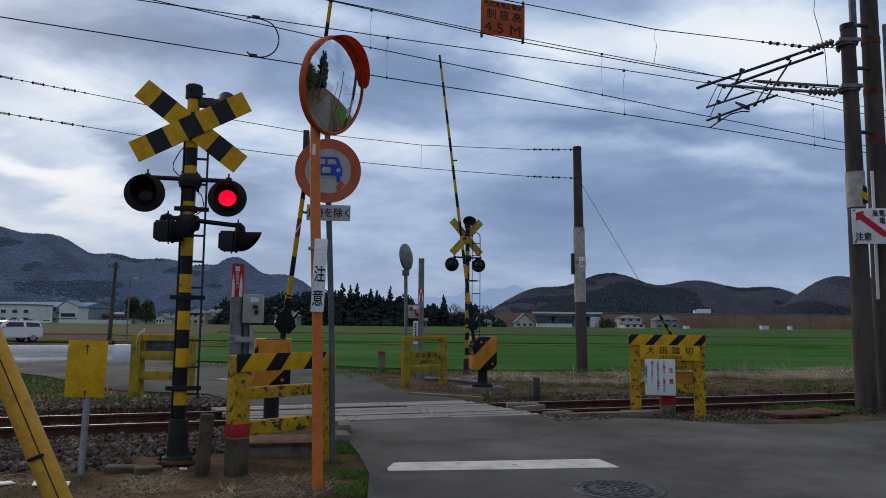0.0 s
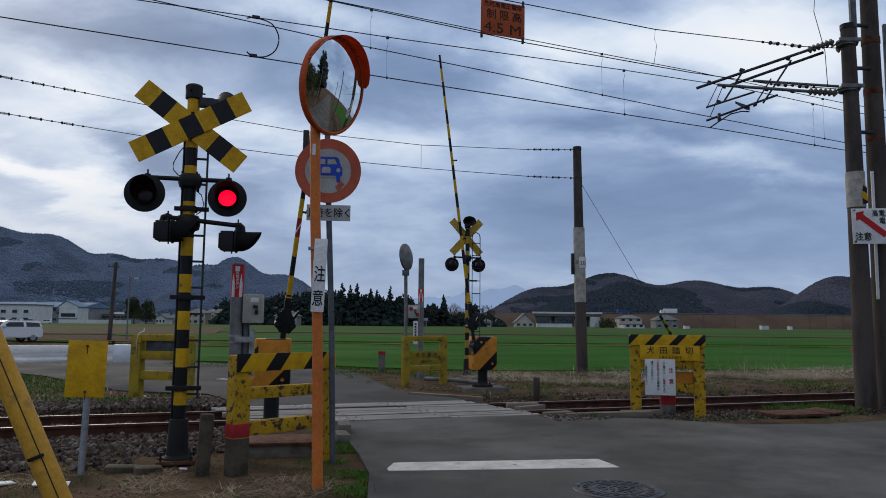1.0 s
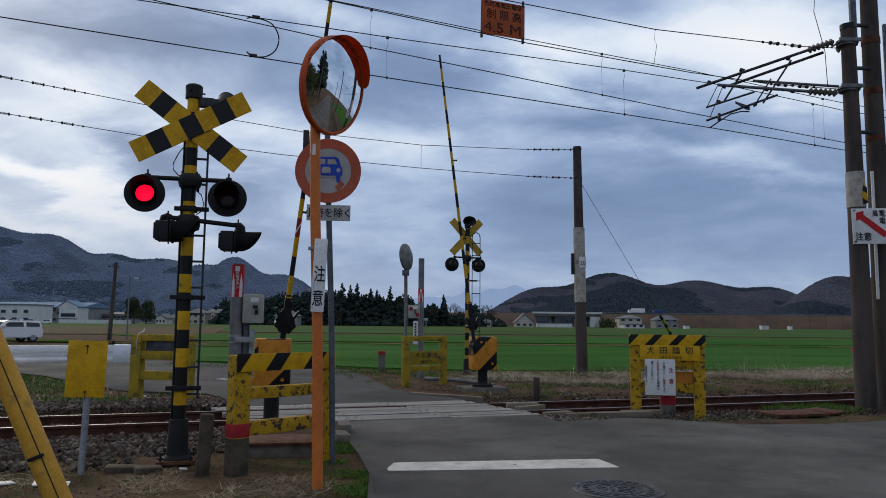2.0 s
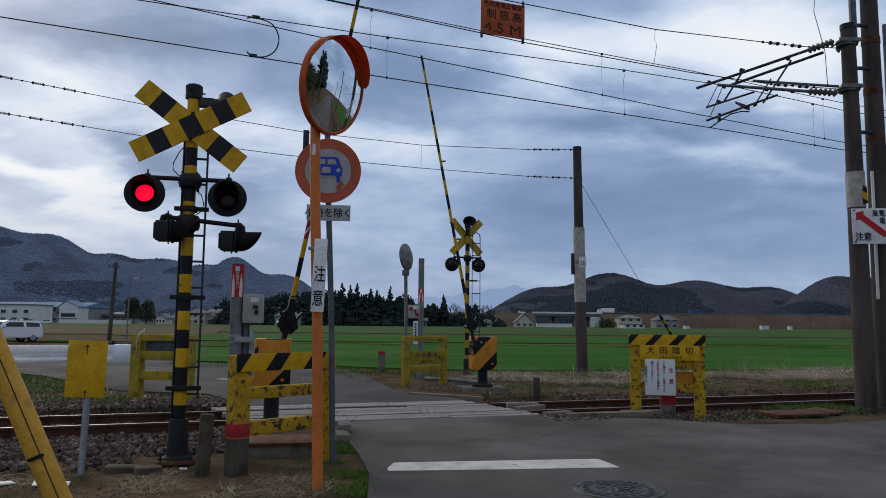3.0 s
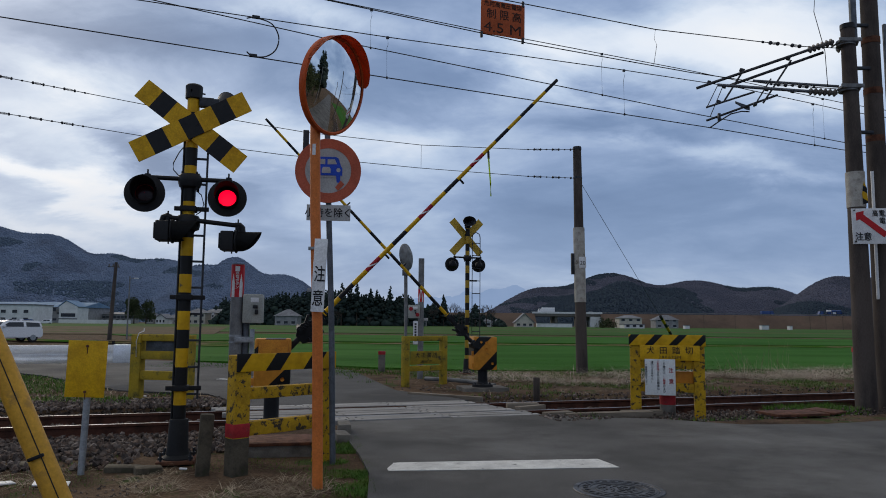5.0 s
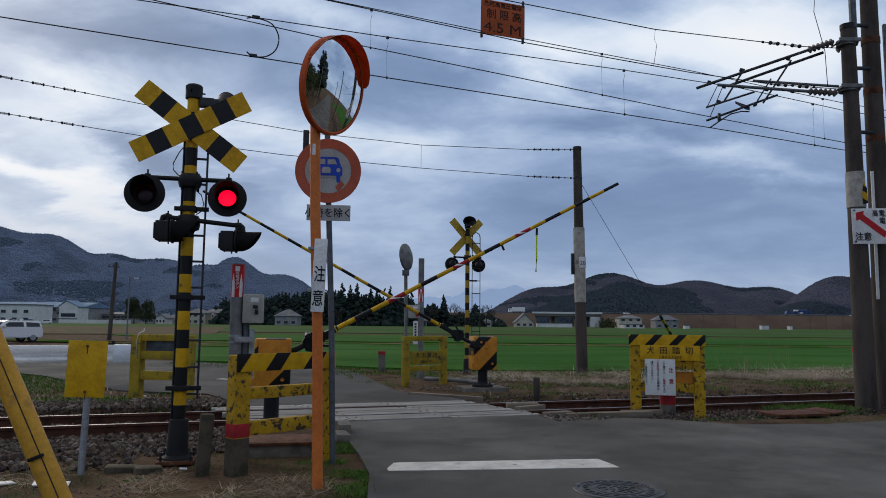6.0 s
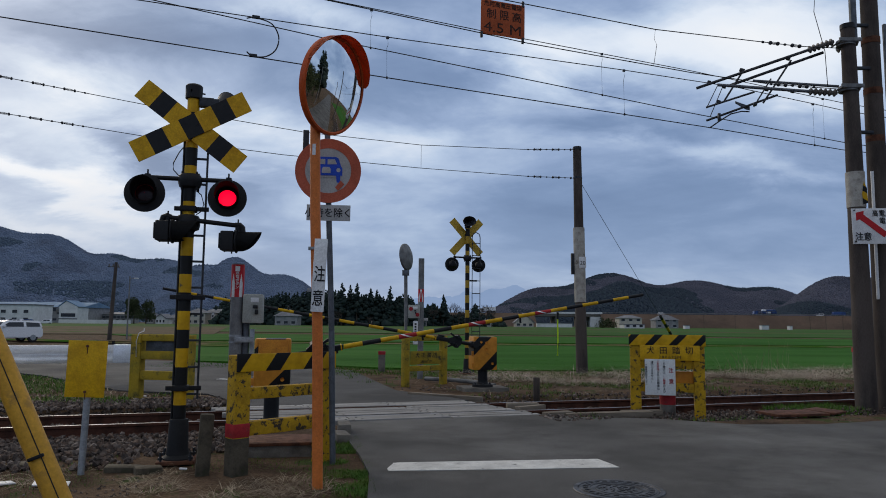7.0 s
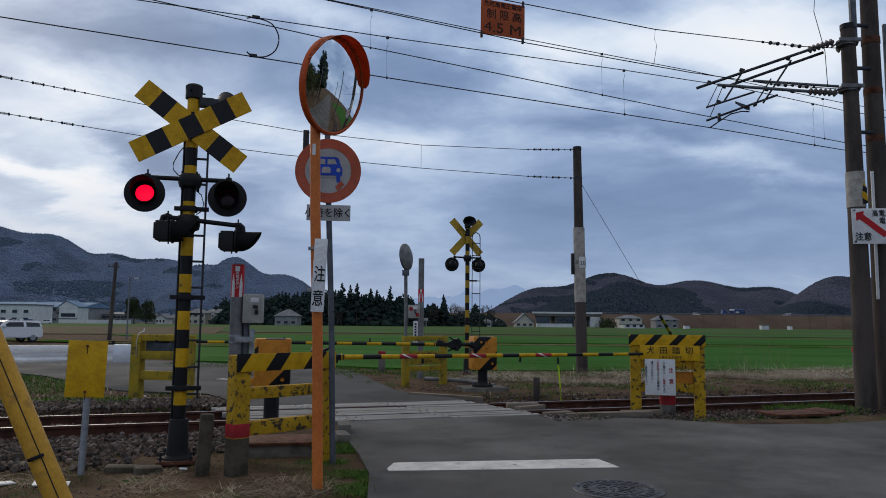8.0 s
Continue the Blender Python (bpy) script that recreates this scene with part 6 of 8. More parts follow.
def beads(parent, o, c, pts, label="string of small insulators and turnbuckles"):
    q = T.to_track_quat("Z", "Y").to_matrix().to_4x4()
    for i, (s, z) in enumerate(pts):
        rr = 0.035 if i % 3 else 0.022
        bm = spin(B(), [(0.004, -0.03), (rr, -0.015), (rr, 0.015), (0.004, 0.03)], Matrix.Translation(at(s, c, z) - o) @ q, 10)
        part("insulator", bm, M["dark_steel"], parent, "small dark insulator")
    for (s0, z0), (s1, z1) in zip(pts[1::3], pts[2::3]):
        m0, m1 = at(s0, c, z0) - o, at(s1, c, z1) - o
        up = Vector((0, 0, 0.022))
        ring = [m0, m0.lerp(m1, 0.25) + up * 0.8, (m0 + m1) / 2 + up, m0.lerp(m1, 0.75) + up * 0.8, m1, m0.lerp(m1, 0.75) - up * 0.8, (m0 + m1) / 2 - up, m0.lerp(m1, 0.25) - up * 0.8, m0]
        part("turnbuckle", wire(B(), ring, 0.006), M["dark_steel"], parent)


def along(pts, n, s0, s1):
    out = []
    for i in range(n):
        s = s0 + (s1 - s0) * i / (n - 1)
        for (a, za), (b3, zb) in zip(pts, pts[1:]):
            if a <= s <= b3:
                out.append((s, za + (zb - za) * (s - a) / (b3 - a)))
                break
    return out


FT = [(7.25, 6.42), (10.4, 6.56), (11.3, 6.65)]
FL = [(7.92, 5.75), (9.64, 5.75), (11.3, 5.85)]
beads(span_top, o5, 10.0, along(FT, 6, 9.55, 10.4))
beads(span_low, o6, 10.0, along(FL, 7, 9.7, 10.7))

UP = [(-14, 8.3), (-4.49, 6.98), (-1.25, 6.64), (2.55, 6.34), (5.73, 6.29), (8.92, 6.45), (10.44, 6.58), (10.66, 6.6)]
LO = [(-14, 7.2), (-4.43, 6.12), (-1.21, 5.85), (1.99, 5.69), (5.74, 5.64), (9.0, 5.66), (10.45, 5.72), (10.66, 5.73)]
far_top, o7 = line_thing("span_wire", [at(s, 18.6, z) for s, z in UP], 0.009, "upper span wire beyond the line")
far_low, o8 = line_thing("span_wire", [at(s, 18.6, z) for s, z in LO], 0.009, "lower span wire beyond the line")
for g, o, pts in ((far_top, o7, UP), (far_low, o8, LO)):
    beads(g, o, 18.6, along(pts, 10, -4.7, -2.7))
    beads(g, o, 18.6, along(pts, 8, 9.0, 10.4))
part("dropper", wire(B(), [at(5.74, 18.6, 6.29) - o7, at(5.74, 18.6, 5.64) - o7], 0.005), M["dark_steel"], far_top)
line_thing("stay_wire", STAY, 0.008, "thin steel stay of the concrete pole", "stay wire")


# ---- the orange height board ----
hb = thing("height_board", Matrix.Translation(at(4.40, 9.985, 6.16)) @ pose(0, 0, 0, 0, 0.6, 19.0), "orange height limit board hanging from the span wires", "sign board")
part("board", box(B(), (0.75, 0.012, 0.56), None, 0.004), M["sign_back"], hb, "faded orange board")
words("危険高電圧電線", 0.095, M["ink_brown"], hb, pose(0, -0.0075, 0.215), sx=0.98)
words("制 限 高", 0.17, M["ink_brown"], hb, pose(0.02, -0.0075, 0.05), sx=1.0)
words("4.5 M", 0.23, M["ink_brown"], hb, pose(0.0, -0.0075, -0.165), sx=1.25)
for x, z in ((0.345, 0.30), (-0.36, -0.30), (0.345, -0.30)):
    bm = box(B(), (0.04, 0.03, 0.10), (x, 0.0, z), 0.006)
    part("bracket", bm, M["dark_steel"], hb)


# ---- cantilever on the catenary pole ----
def cantilever():
    o = Vector((7.58, 13.09, 0))
    d = Vector((-0.97, 0.25, 0)).normalized()
    n = Vector((-d.y, d.x, 0))
    g = thing("cantilever", o, "grey steel cantilever frame that carries the overhead wires", "cantilever")

    def p(u, z, k=0.0):
        return d * u + n * k + Vector((0, 0, z))

    def tube(name, a, c2, r, material="grey_tube"):
        return part(name, rod(B(), a, c2, r, seg=14), M[material], g)

    tube("tube", p(2.69, 6.05), p(0.62, 6.66), 0.028)
    tube("tube", p(2.09, 6.10, -0.16), p(0.35, 6.64, -0.16), 0.028)
    tube("tube", p(2.30, 6.09), p(0.64, 5.835), 0.030, "pale_tube")
    tube("tube", p(1.62, 6.19, -0.2), p(0.10, 5.96, -0.2), 0.026, "pale_tube")
    tube("tube", p(2.52, 5.65), p(1.63, 5.90), 0.020)
    tube("tube", p(2.50, 5.44, -0.2), p(1.18, 5.87, -0.2), 0.022)
    tube("strut", p(1.80, 6.37), p(2.18, 5.76), 0.018)
    tube("strut", p(0.93, 6.52, -0.12), p(1.45, 5.72, -0.18), 0.018)
    tube("strut", p(1.30, 6.18, -0.12), p(1.62, 5.66, -0.2), 0.014)
    tube("hanger_rod", p(2.30, 6.07), p(2.50, 5.66), 0.008)
    tube("hanger_rod", p(2.18, 6.1), p(2.45, 5.46), 0.008)
    bm = wire(B(), [p(2.46, 5.25, -0.05), p(2.25, 5.40, -0.1), p(2.05, 5.53, -0.14), p(1.85, 5.58, -0.18), p(1.70, 5.57, -0.2)], 0.013, 8)
    box(bm, (0.05, 0.05, 0.16), p(2.27, 5.47, -0.12), 0.006)
    part("steady_arm", bm, M["dark_steel"], g)
    part("bracket_plate", prism(B(), [(0, 0), (0.28, -0.1), (0.28, -0.18), (0.2, -0.16), (0.0, -0.04)], 0.02, Matrix.Translation(p(1.95, 5.80, -0.2))), M["grey_steel"], g)
    for a, c2 in ((p(0.65, 6.65), p(0.2, 6.78)), (p(0.67, 5.84), p(0.18, 5.77)), (p(0.08, 6.72, -0.3), p(-0.3, 6.85, -0.3)), (p(0.0, 5.95, -0.3), p(-0.3, 5.92, -0.3))):
        q = (c2 - a)
        m = Matrix.Translation(a) @ q.to_track_quat("Z", "Y").to_matrix().to_4x4()
        prof = []
        k = 6
        for i in range(k):
            z0 = q.length * i / k
            prof += [(0.038, z0), (0.072, z0 + q.length / k * 0.3), (0.068, z0 + q.length / k * 0.55), (0.038, z0 + q.length / k * 0.8)]
        part("insulator", spin(B(), [(0.001, 0)] + prof + [(0.03, q.length), (0.001, q.length)], m, 16), M["porcelain"], g, "ribbed grey porcelain insulator")
    for z in (6.72, 5.83):
        bm = spin(B(), [(0.135, z - 0.05), (0.165, z - 0.05), (0.165, z + 0.05), (0.135, z + 0.05)], None, 20)
        for x in (-0.17, 0.17):
            rod(bm, (x, -0.19, z), (x, 0.19, z), 0.016, seg=8)
        box(bm, (0.42, 0.03, 0.07), (0, -0.165, z + 0.02), 0.004)
        part("pole_clamp", bm, M["galv_dull"], g)
    for u, z in ((1.85, 6.36), (2.45, 6.16), (1.0, 6.52), (2.17, 6.05), (1.4, 5.94), (1.62, 5.66), (2.28, 5.75), (0.95, 5.87)):
        part("clamp", box(B(), (0.07, 0.07, 0.06), Matrix.Translation(p(u, z, -0.02)) @ pose(0, 0, 0, 0, 20, -14), 0.012), M["dark_steel"], g)
    part("earth_wire", wire(B(), [p(0.45, 8.2), p(0.52, 7.4), p(0.42, 6.9), p(0.36, 6.6), p(0.34, 5.9)], 0.007), M["dark_steel"], g)


M["grey_tube"] = surf("weathered_steel_tube", (0.075, 0.078, 0.085), (0.05, 0.052, 0.058), scale=6, rough=0.55, metal=0.4, bump=0.05)
M["pale_tube"] = surf("galvanised_tube", (0.15, 0.16, 0.18), (0.11, 0.12, 0.135), scale=6, rough=0.5, metal=0.5, bump=0.05)
cantilever()


# ---- distance: village, embankment, trees ----
def on_ray(px, d, z=0.0):
    """A place at the distance d on the bearing of px."""
    return Vector(((px - 784) / 1270 * d, d, z))


def house(name, px0, px1, d, wall_h, roof_h, material, roof, label, kind="hip", deep=9.0, turn=0.0, windows=((1, 3),), eave=0.6, base=0.0):
    """A far building with walls, a pitched roof and windows set in its front."""
    x0, x1 = on_ray(px0, d).x, on_ray(px1, d).x
    w = x1 - x0
    g = thing(name, Matrix.Translation(((x0 + x1) / 2, d, base)) @ pose(0, 0, 0, 0, 0, turn), label, "building", "far buildings")
    part("wall", box(B(), (w, deep, wall_h + 3.0), (0, deep / 2, wall_h / 2 - 1.5)), M[material], g)
    bm = B()
    e = eave
    if kind == "hip":
        r = min(w, deep) * 0.42
        lo = [bm.verts.new(v) for v in ((-w / 2 - e, -e, wall_h), (w / 2 + e, -e, wall_h), (w / 2 + e, deep + e, wall_h), (-w / 2 - e, deep + e, wall_h))]
        hi = [bm.verts.new(v) for v in ((-w / 2 + r, deep / 2, wall_h + roof_h), (w / 2 - r, deep / 2, wall_h + roof_h))]
        for f in ((0, 1, 5, 4), (1, 2, 5), (2, 3, 4, 5), (3, 0, 4), (3, 2, 1, 0)):
            bm.faces.new([(lo + hi)[i] for i in f])
        bmesh.ops.recalc_face_normals(bm, faces=bm.faces[:])
    elif kind == "gable_front":
        prism(bm, [(-w / 2 - e, wall_h - e * 0.6), (0, wall_h + roof_h), (w / 2 + e, wall_h - e * 0.6), (w / 2 + e, wall_h - e * 0.6 + 0.35), (0, wall_h + roof_h + 0.35), (-w / 2 - e, wall_h - e * 0.6 + 0.35)], deep + 2 * e, pose(0, -e, 0))
        gb = prism(B(), [(-w / 2, wall_h - 0.02), (w / 2, wall_h - 0.02), (0, wall_h + roof_h)], 0.3)
        part("gable", gb, M[material], g)
    elif kind == "gable_side":
        prism(bm, [(-e, wall_h), (deep / 2, wall_h + roof_h), (deep + e, wall_h)], w + 2 * e, Matrix.Translation((w / 2 + e, 0, 0)) @ pose(0, 0, 0, 0, 0, 90))
    else:
        box(bm, (w + e, deep + e, roof_h), (0, deep / 2, wall_h + roof_h / 2))
    part("roof", bm, M[roof], g)
    for row, count in windows:
        for i in range(count):
            ww = min(1.7, w / count * 0.5)
            x = -w / 2 + w * (i + 0.5) / count
            z = row * 2.8 - 1.3
            win = part("window", box(B(), (ww, 0.16, 1.15), (x, -0.03, z)), M["window"], g)
            part("frame", box(B(), (ww + 0.3, 0.1, 0.14), (x, -0.08, z - 0.62)), M["wall_white"], win)
    return g


house("factory", -40, 148, 330, 7.2, 2.6, "wall_grey", "roof_blue", "long factory with a pale blue metal roof", "gable_side", 30, windows=((1, 10), (2, 12)))
fx = on_ray(126, 326)
fg = thing("factory_wing", Matrix.Translation(fx), "pale gabled end of the factory with a green lower wall", "building", "far buildings")
part("wall", prism(B(), [(-4.6, -0.5), (-4.6, 7.4), (-1.5, 9.9), (3.8, 7.4), (3.8, -0.5)], 10), M["wall_white"], fg)
part("roof", prism(B(), [(-5.0, 7.3), (-1.5, 10.0), (4.4, 7.2), (4.4, 7.5), (-1.5, 10.35), (-5.0, 7.7)], 10.6, pose(0, -0.3, 0)), M["roof_blue"], fg)
part("window", box(B(), (6.5, 0.2, 1.6), (-0.4, -0.02, 3.6)), M["window"], fg)
for k in range(9):
    part("window", box(B(), (2.6, 0.2, 1.5), (-34 + k * 3.2, 2.0, 6.0)), M["window"], fg)
part("lower_wall", box(B(), (8.4, 0.3, 2.2), (-0.4, -0.2, 1.1)), M["roof_grey"], fg)
for k in range(16):
    part("window", box(B(), (1.5, 0.2, 1.2), (7 + k * 1.75, 18.9, 2.9)), M["window"], fg)
house("office_block", -60, 60, 262, 6.6, 0.4, "wall_white", "roof_grey", "white two-storey office block with dark windows", "flat", 14, windows=((1, 6), (2, 6)))
house("warehouse", 118, 228, 350, 4.4, 1.0, "wall_grey", "roof_grey", "long low dark warehouse", "gable_side", 14, windows=((1, 10),))
solo("boundary_wall", box(B(), (30, 0.3, 1.6), (0, 0, 0.8)), M["wall_white"], "long pale panel wall before the warehouse", "wall", m=Matrix.Translation(on_ray(172, 300)))
for px0, px1, d, wh, rh, wm, rm, kd, lab in (
        (262, 275, 330, 3.6, 2.0, "wall_grey", "roof_grey", "hip", "small grey house with a tiled roof"),
        (279, 296, 325, 3.0, 1.6, "wall_white", "roof_grey", "gable_front", "small white shed with a gable"),
        (300, 330, 345, 3.4, 2.2, "wall_grey", "roof_grey", "hip", "low village house with a dark roof"),
        (333, 366, 330, 5.4, 2.2, "wall_cream", "roof_grey", "hip", "two-storey cream house with a grey roof"),
        (366, 382, 350, 6.0, 1.8, "wall_white", "roof_grey", "hip", "narrow white house with a grey roof"),
        (384, 402, 340, 5.6, 2.0, "wall_cream", "roof_grey", "gable_side", "two-storey house with pale walls"),
        (489, 528, 300, 4.2, 2.8, "wall_grey", "roof_grey", "hip", "old farmhouse with a broad tiled roof"),
        (428, 486, 330, 2.4, 1.2, "wall_grey", "roof_grey", "gable_side", "long low farm shed"),
        (738, 756, 330, 2.8, 1.4, "wall_grey", "roof_grey", "gable_side", "low shed before the wood"),
        (834, 872, 360, 2.9, 1.9, "wall_white", "roof_grey", "hip", "low white house with a grey hipped roof"),
        (874, 892, 365, 2.6, 1.7, "wall_cream", "roof_grey", "hip", "small cream house with a grey roof"),
        (913, 945, 350, 2.6, 4.2, "wall_cream", "roof_grey", "gable_front", "cream house with a steep front gable"),
        (1096, 1136, 360, 5.2, 1.6, "wall_cream", "roof_grey", "hip", "two-storey cream house with a flat-pitched roof"),
        (1160, 1200, 370, 4.6, 2.6, "wall_grey", "roof_grey", "hip", "grey house with a hipped tiled roof"),
        (1105, 1140, 330, 1.9, 0.4, "wall_white", "roof_grey", "flat", "long low white shed")):
    house("house", px0, px1, d, wh, rh, wm, rm, lab, kd, windows=((1, 3), (2, 3)) if wh > 4.5 else ((1, 3),), base=-0.3)
for px0, px1, d, hh, lab in ((950, 1012, 372, 2.0, "row of white parked vans behind the houses"), (1345, 1357, 330, 1.9, "small white shed in the field"), (1210, 1218, 330, 1.5, "small white hut by the embankment"), (1394, 1398, 330, 1.7, "narrow white hut in the far field")):
    w = on_ray(px1, d).x - on_ray(px0, d).x
    sh = thing("hut", Matrix.Translation(on_ray((px0 + px1) / 2, d)), lab, "hut")
    part("wall", box(B(), (w, 3, hh + 1), (0, 0, hh / 2 - 0.5), 0.1), M["wall_white"], sh)
    part("roof", box(B(), (w + 0.4, 3.4, 0.2), (0, 0, hh + 0.1)), M["roof_grey"], sh)

# expressway embankment and its bridge
CREST, ROAD_D = 8.3, 452.0


def embankment(name, px0, px1, label):
    bm = B()
    n = 60
    rows = []
    for dd, z in ((418, -2.0), (432, 0.4), (446, CREST), (470, CREST), (486, -2)):
        line = []
        for i in range(n + 1):
            px = px0 + (px1 - px0) * i / n
            p = on_ray(px, 446)
            line.append(bm.verts.new((p.x, dd + (0.6 * noise.noise(Vector((p.x / 7, dd, 0))) if dd < 446 else 0), z + (0.5 * noise.noise(Vector((p.x / 5, dd, 4))) if dd < 446 else 0))))
        rows.append(line)
    for lo, hi in zip(rows, rows[1:]):
        for i in range(n):
            bm.faces.new((lo[i], lo[i + 1], hi[i + 1], hi[i]))
    return solo(name, bm, M["embank"], label, "embankment", kind="structure", smooth=60)


embankment("embankment_1", 1062, 1960, "long brown scrub-covered expressway embankment")
embankment("embankment_2", 700, 946, "brown embankment beside the bridge")
br = thing("bridge", Matrix.Translation(on_ray(1004, 446)), "pale concrete expressway bridge between the embankments", "bridge")
wbr = on_ray(1066, 446).x - on_ray(942, 446).x
part("deck", box(B(), (wbr, 22, 1.8), (0, 11, CREST - 0.9)), M["concrete"], br)
part("parapet", box(B(), (wbr, 0.4, 1.1), (0, -0.2, CREST + 0.4)), M["wall_white"], br, "pale parapet")
for x in (-wbr * 0.47, -wbr * 0.15, wbr * 0.2):
    part("pier", box(B(), (1.8, 18, CREST + 1), (x, 11, CREST / 2 - 1.5)), M["concrete"], br)
part("abutment", prism(B(), [(-3, -1), (14, -1), (5, CREST - 1.2), (-3, CREST - 1.2)], 20, pose(wbr * 0.40, 0, 0)), M["wall_white"], br, "pale sloping abutment")
# crash barrier along the crest
cb = B()
xa, xb = on_ray(1066, 447).x, on_ray(1800, 447).x
box(cb, (xb - xa, 0.15, 0.35), ((xa + xb) / 2, 447.2, CREST + 0.75))
for i in range(60):
    box(cb, (0.14, 0.14, 0.9), (xa + (xb - xa) * i / 60, 447.4, CREST + 0.4))
solo("crash_barrier", cb, M["galv_dull"], "thin grey crash barrier along the embankment", "crash barrier", kind="structure")
for i, px in enumerate((1245, 1300, 1432, 1490, 1460)):
    p = on_ray(px, 400)
    tp = thing("utility_pole", Matrix.Translation(p), "slim far utility pole before the embankment", "utility pole", "far poles")
    part("shaft", rod(B(), (0, 0, -0.5), (0, 0, 7.5), 0.14, 0.1, 8), M["pole"], tp)
    part("crossarm", box(B(), (1.6, 0.1, 0.1), (0, 0, 6.9)), M["dark_steel"], tp)

# poles on the left of the fields
tp = thing("utility_pole", Matrix.Translation((-24.29, 52.76, 0)) @ pose(0, 0, 0, 0, 2.0, 0), "leaning brown pole in the fields", "utility pole", "far poles")
part("shaft", rod(B(), (0, 0, -0.3), (0, 0, 5.65), 0.16, 0.11, 12), M["pole"], tp)
part("crossarm", box(B(), (0.9, 0.06, 0.06), (-0.15, 0, 5.3), 0.01), M["dark_steel"], tp)
for x in (-0.5, -0.2, 0.2):
    part("insulator", rod(B(), (x, 0, 5.33), (x, 0, 5.5), 0.05, seg=8), M["porcelain"], tp)
lp = thing("street_lamp", Matrix.Translation((-23.94, 54.87, 0)), "slim grey street lamp with a small arm", "street lamp")
part("post", rod(B(), (0, 0, -0.3), (0, 0, 4.75), 0.06, 0.045, 12), M["galv_dull"], lp)
part("arm", wire(B(), [(0, 0, 4.5), (0.15, 0, 4.58), (0.35, 0, 4.6)], 0.025), M["galv_dull"], lp)
part("lamp_head", box(B(), (0.32, 0.16, 0.09), (0.48, 0, 4.6), 0.03), M["white"], lp, "pale lamp head")


# ---- trees ----
def cedar_clumps(rng, hgt, r, count, low=0.1):
    """Clumps of one cedar's crown: (offset, (width, height)), fullest below and uneven at the top."""
    out = []
    for i in range(count):
        q = (i + rng.random()) / count
        z = hgt * (low + (0.96 - low) * q)
        rr = r * (1 - q ** 2.1) + 0.2
        a = rng.random() * 6.28
        k = rng.random() ** 0.5 * 0.75
        w = rr * rng.uniform(0.26, 0.50) + 0.25
        out.append(((rr * k * math.cos(a), rr * k * math.sin(a), z), (w, w * rng.uniform(0.55, 0.95))))
    out.append(((0, 0, hgt * 0.95), (0.4, hgt * 0.035)))
    return out


def cedar_wood(name, count, px0, px1, d0, d1, h0, h1, label, seed):
    """A close wood: every tree is a stack of uneven clumps."""
    rng = random.Random(seed)
    places, sizes = [], []
    for i in range(count):
        px = rng.uniform(px0, px1)
        p = on_ray(px, rng.uniform(d0, d1))
        edge = min(1.0, (px - px0) / 60 + 0.35, (px1 - px) / 25 + 0.6)
        hh = rng.uniform(h0, h1) * edge * (0.90 + 0.22 * noise.noise(Vector((px / 34, 1.7, 0)))) * rng.choice((0.88, 0.96, 1.0, 1.05))
        for o, w in cedar_clumps(rng, hh, rng.uniform(2.6, 4.2), 30, 0.02):
            places.append((p.x + o[0], p.y + o[1], p.z + o[2] - 0.3))
            sizes.append(w)
        w = rng.uniform(1.3, 2.2)
        places.append((p.x + rng.uniform(-2, 2), p.y - rng.uniform(0, 2), w * 0.5))
        sizes.append((w, w * 0.9))
    me = blobs(name, places, sizes, [0] * len(places), [M["cedar"]], seed)
    return tagged(new(name, me), label, "wood", kind="stuff")


islands(M["cedar"], DARK_TINTS)
cedar_wood("cedar_wood", 520, 385, 742, 318, 372, 14, 17, "dense dark cedar wood behind the fields", 31)
cedar_wood("cedar_wood", 90, 360, 480, 360, 400, 13, 18, "dark cedars at the foot of the knoll", 32)
cedar_wood("cedar_wood", 70, 720, 800, 350, 380, 9, 13, "lower dark trees at the edge of the wood", 33)

cedar_wood("cedar_wood", 45, 748, 885, 355, 388, 5, 8.5, "low dark trees behind the white houses", 34)


def cedar_tree(p, hgt, r, label):
    rng = random.Random(int(p.x * 10))
    g = thing("cedar_tree", p, label, "tree", "tall cedars")
    part("trunk", rod(B(), (0, 0, -0.5), (0, 0, hgt * 0.95), hgt * 0.018, hgt * 0.004, 8), M["bark"], g)
    cl = cedar_clumps(rng, hgt, r, 70, low=0.3)
    cl = [(o, (w[0] * 0.8, w[1] * 0.8)) for o, w in cl]
    ob = new("crown", blobs("crown", [o for o, w in cl], [w for o, w in cl], [0] * len(cl), [M["cedar"]], 5))
    ob.parent = g
    return g


for px, d, hgt, r in ((606, 316, 19.5, 3.3), (621, 318, 18.6, 2.3), (633, 316, 19.4, 2.6), (657, 318, 17.2, 2.6), (668, 322, 16.8, 2.2), (692, 316, 18.2, 2.0), (786, 350, 16.0, 2.2), (842, 345, 11.5, 2.8)):
    cedar_tree(on_ray(px, d), hgt, r, "tall dark cedar standing above the wood")


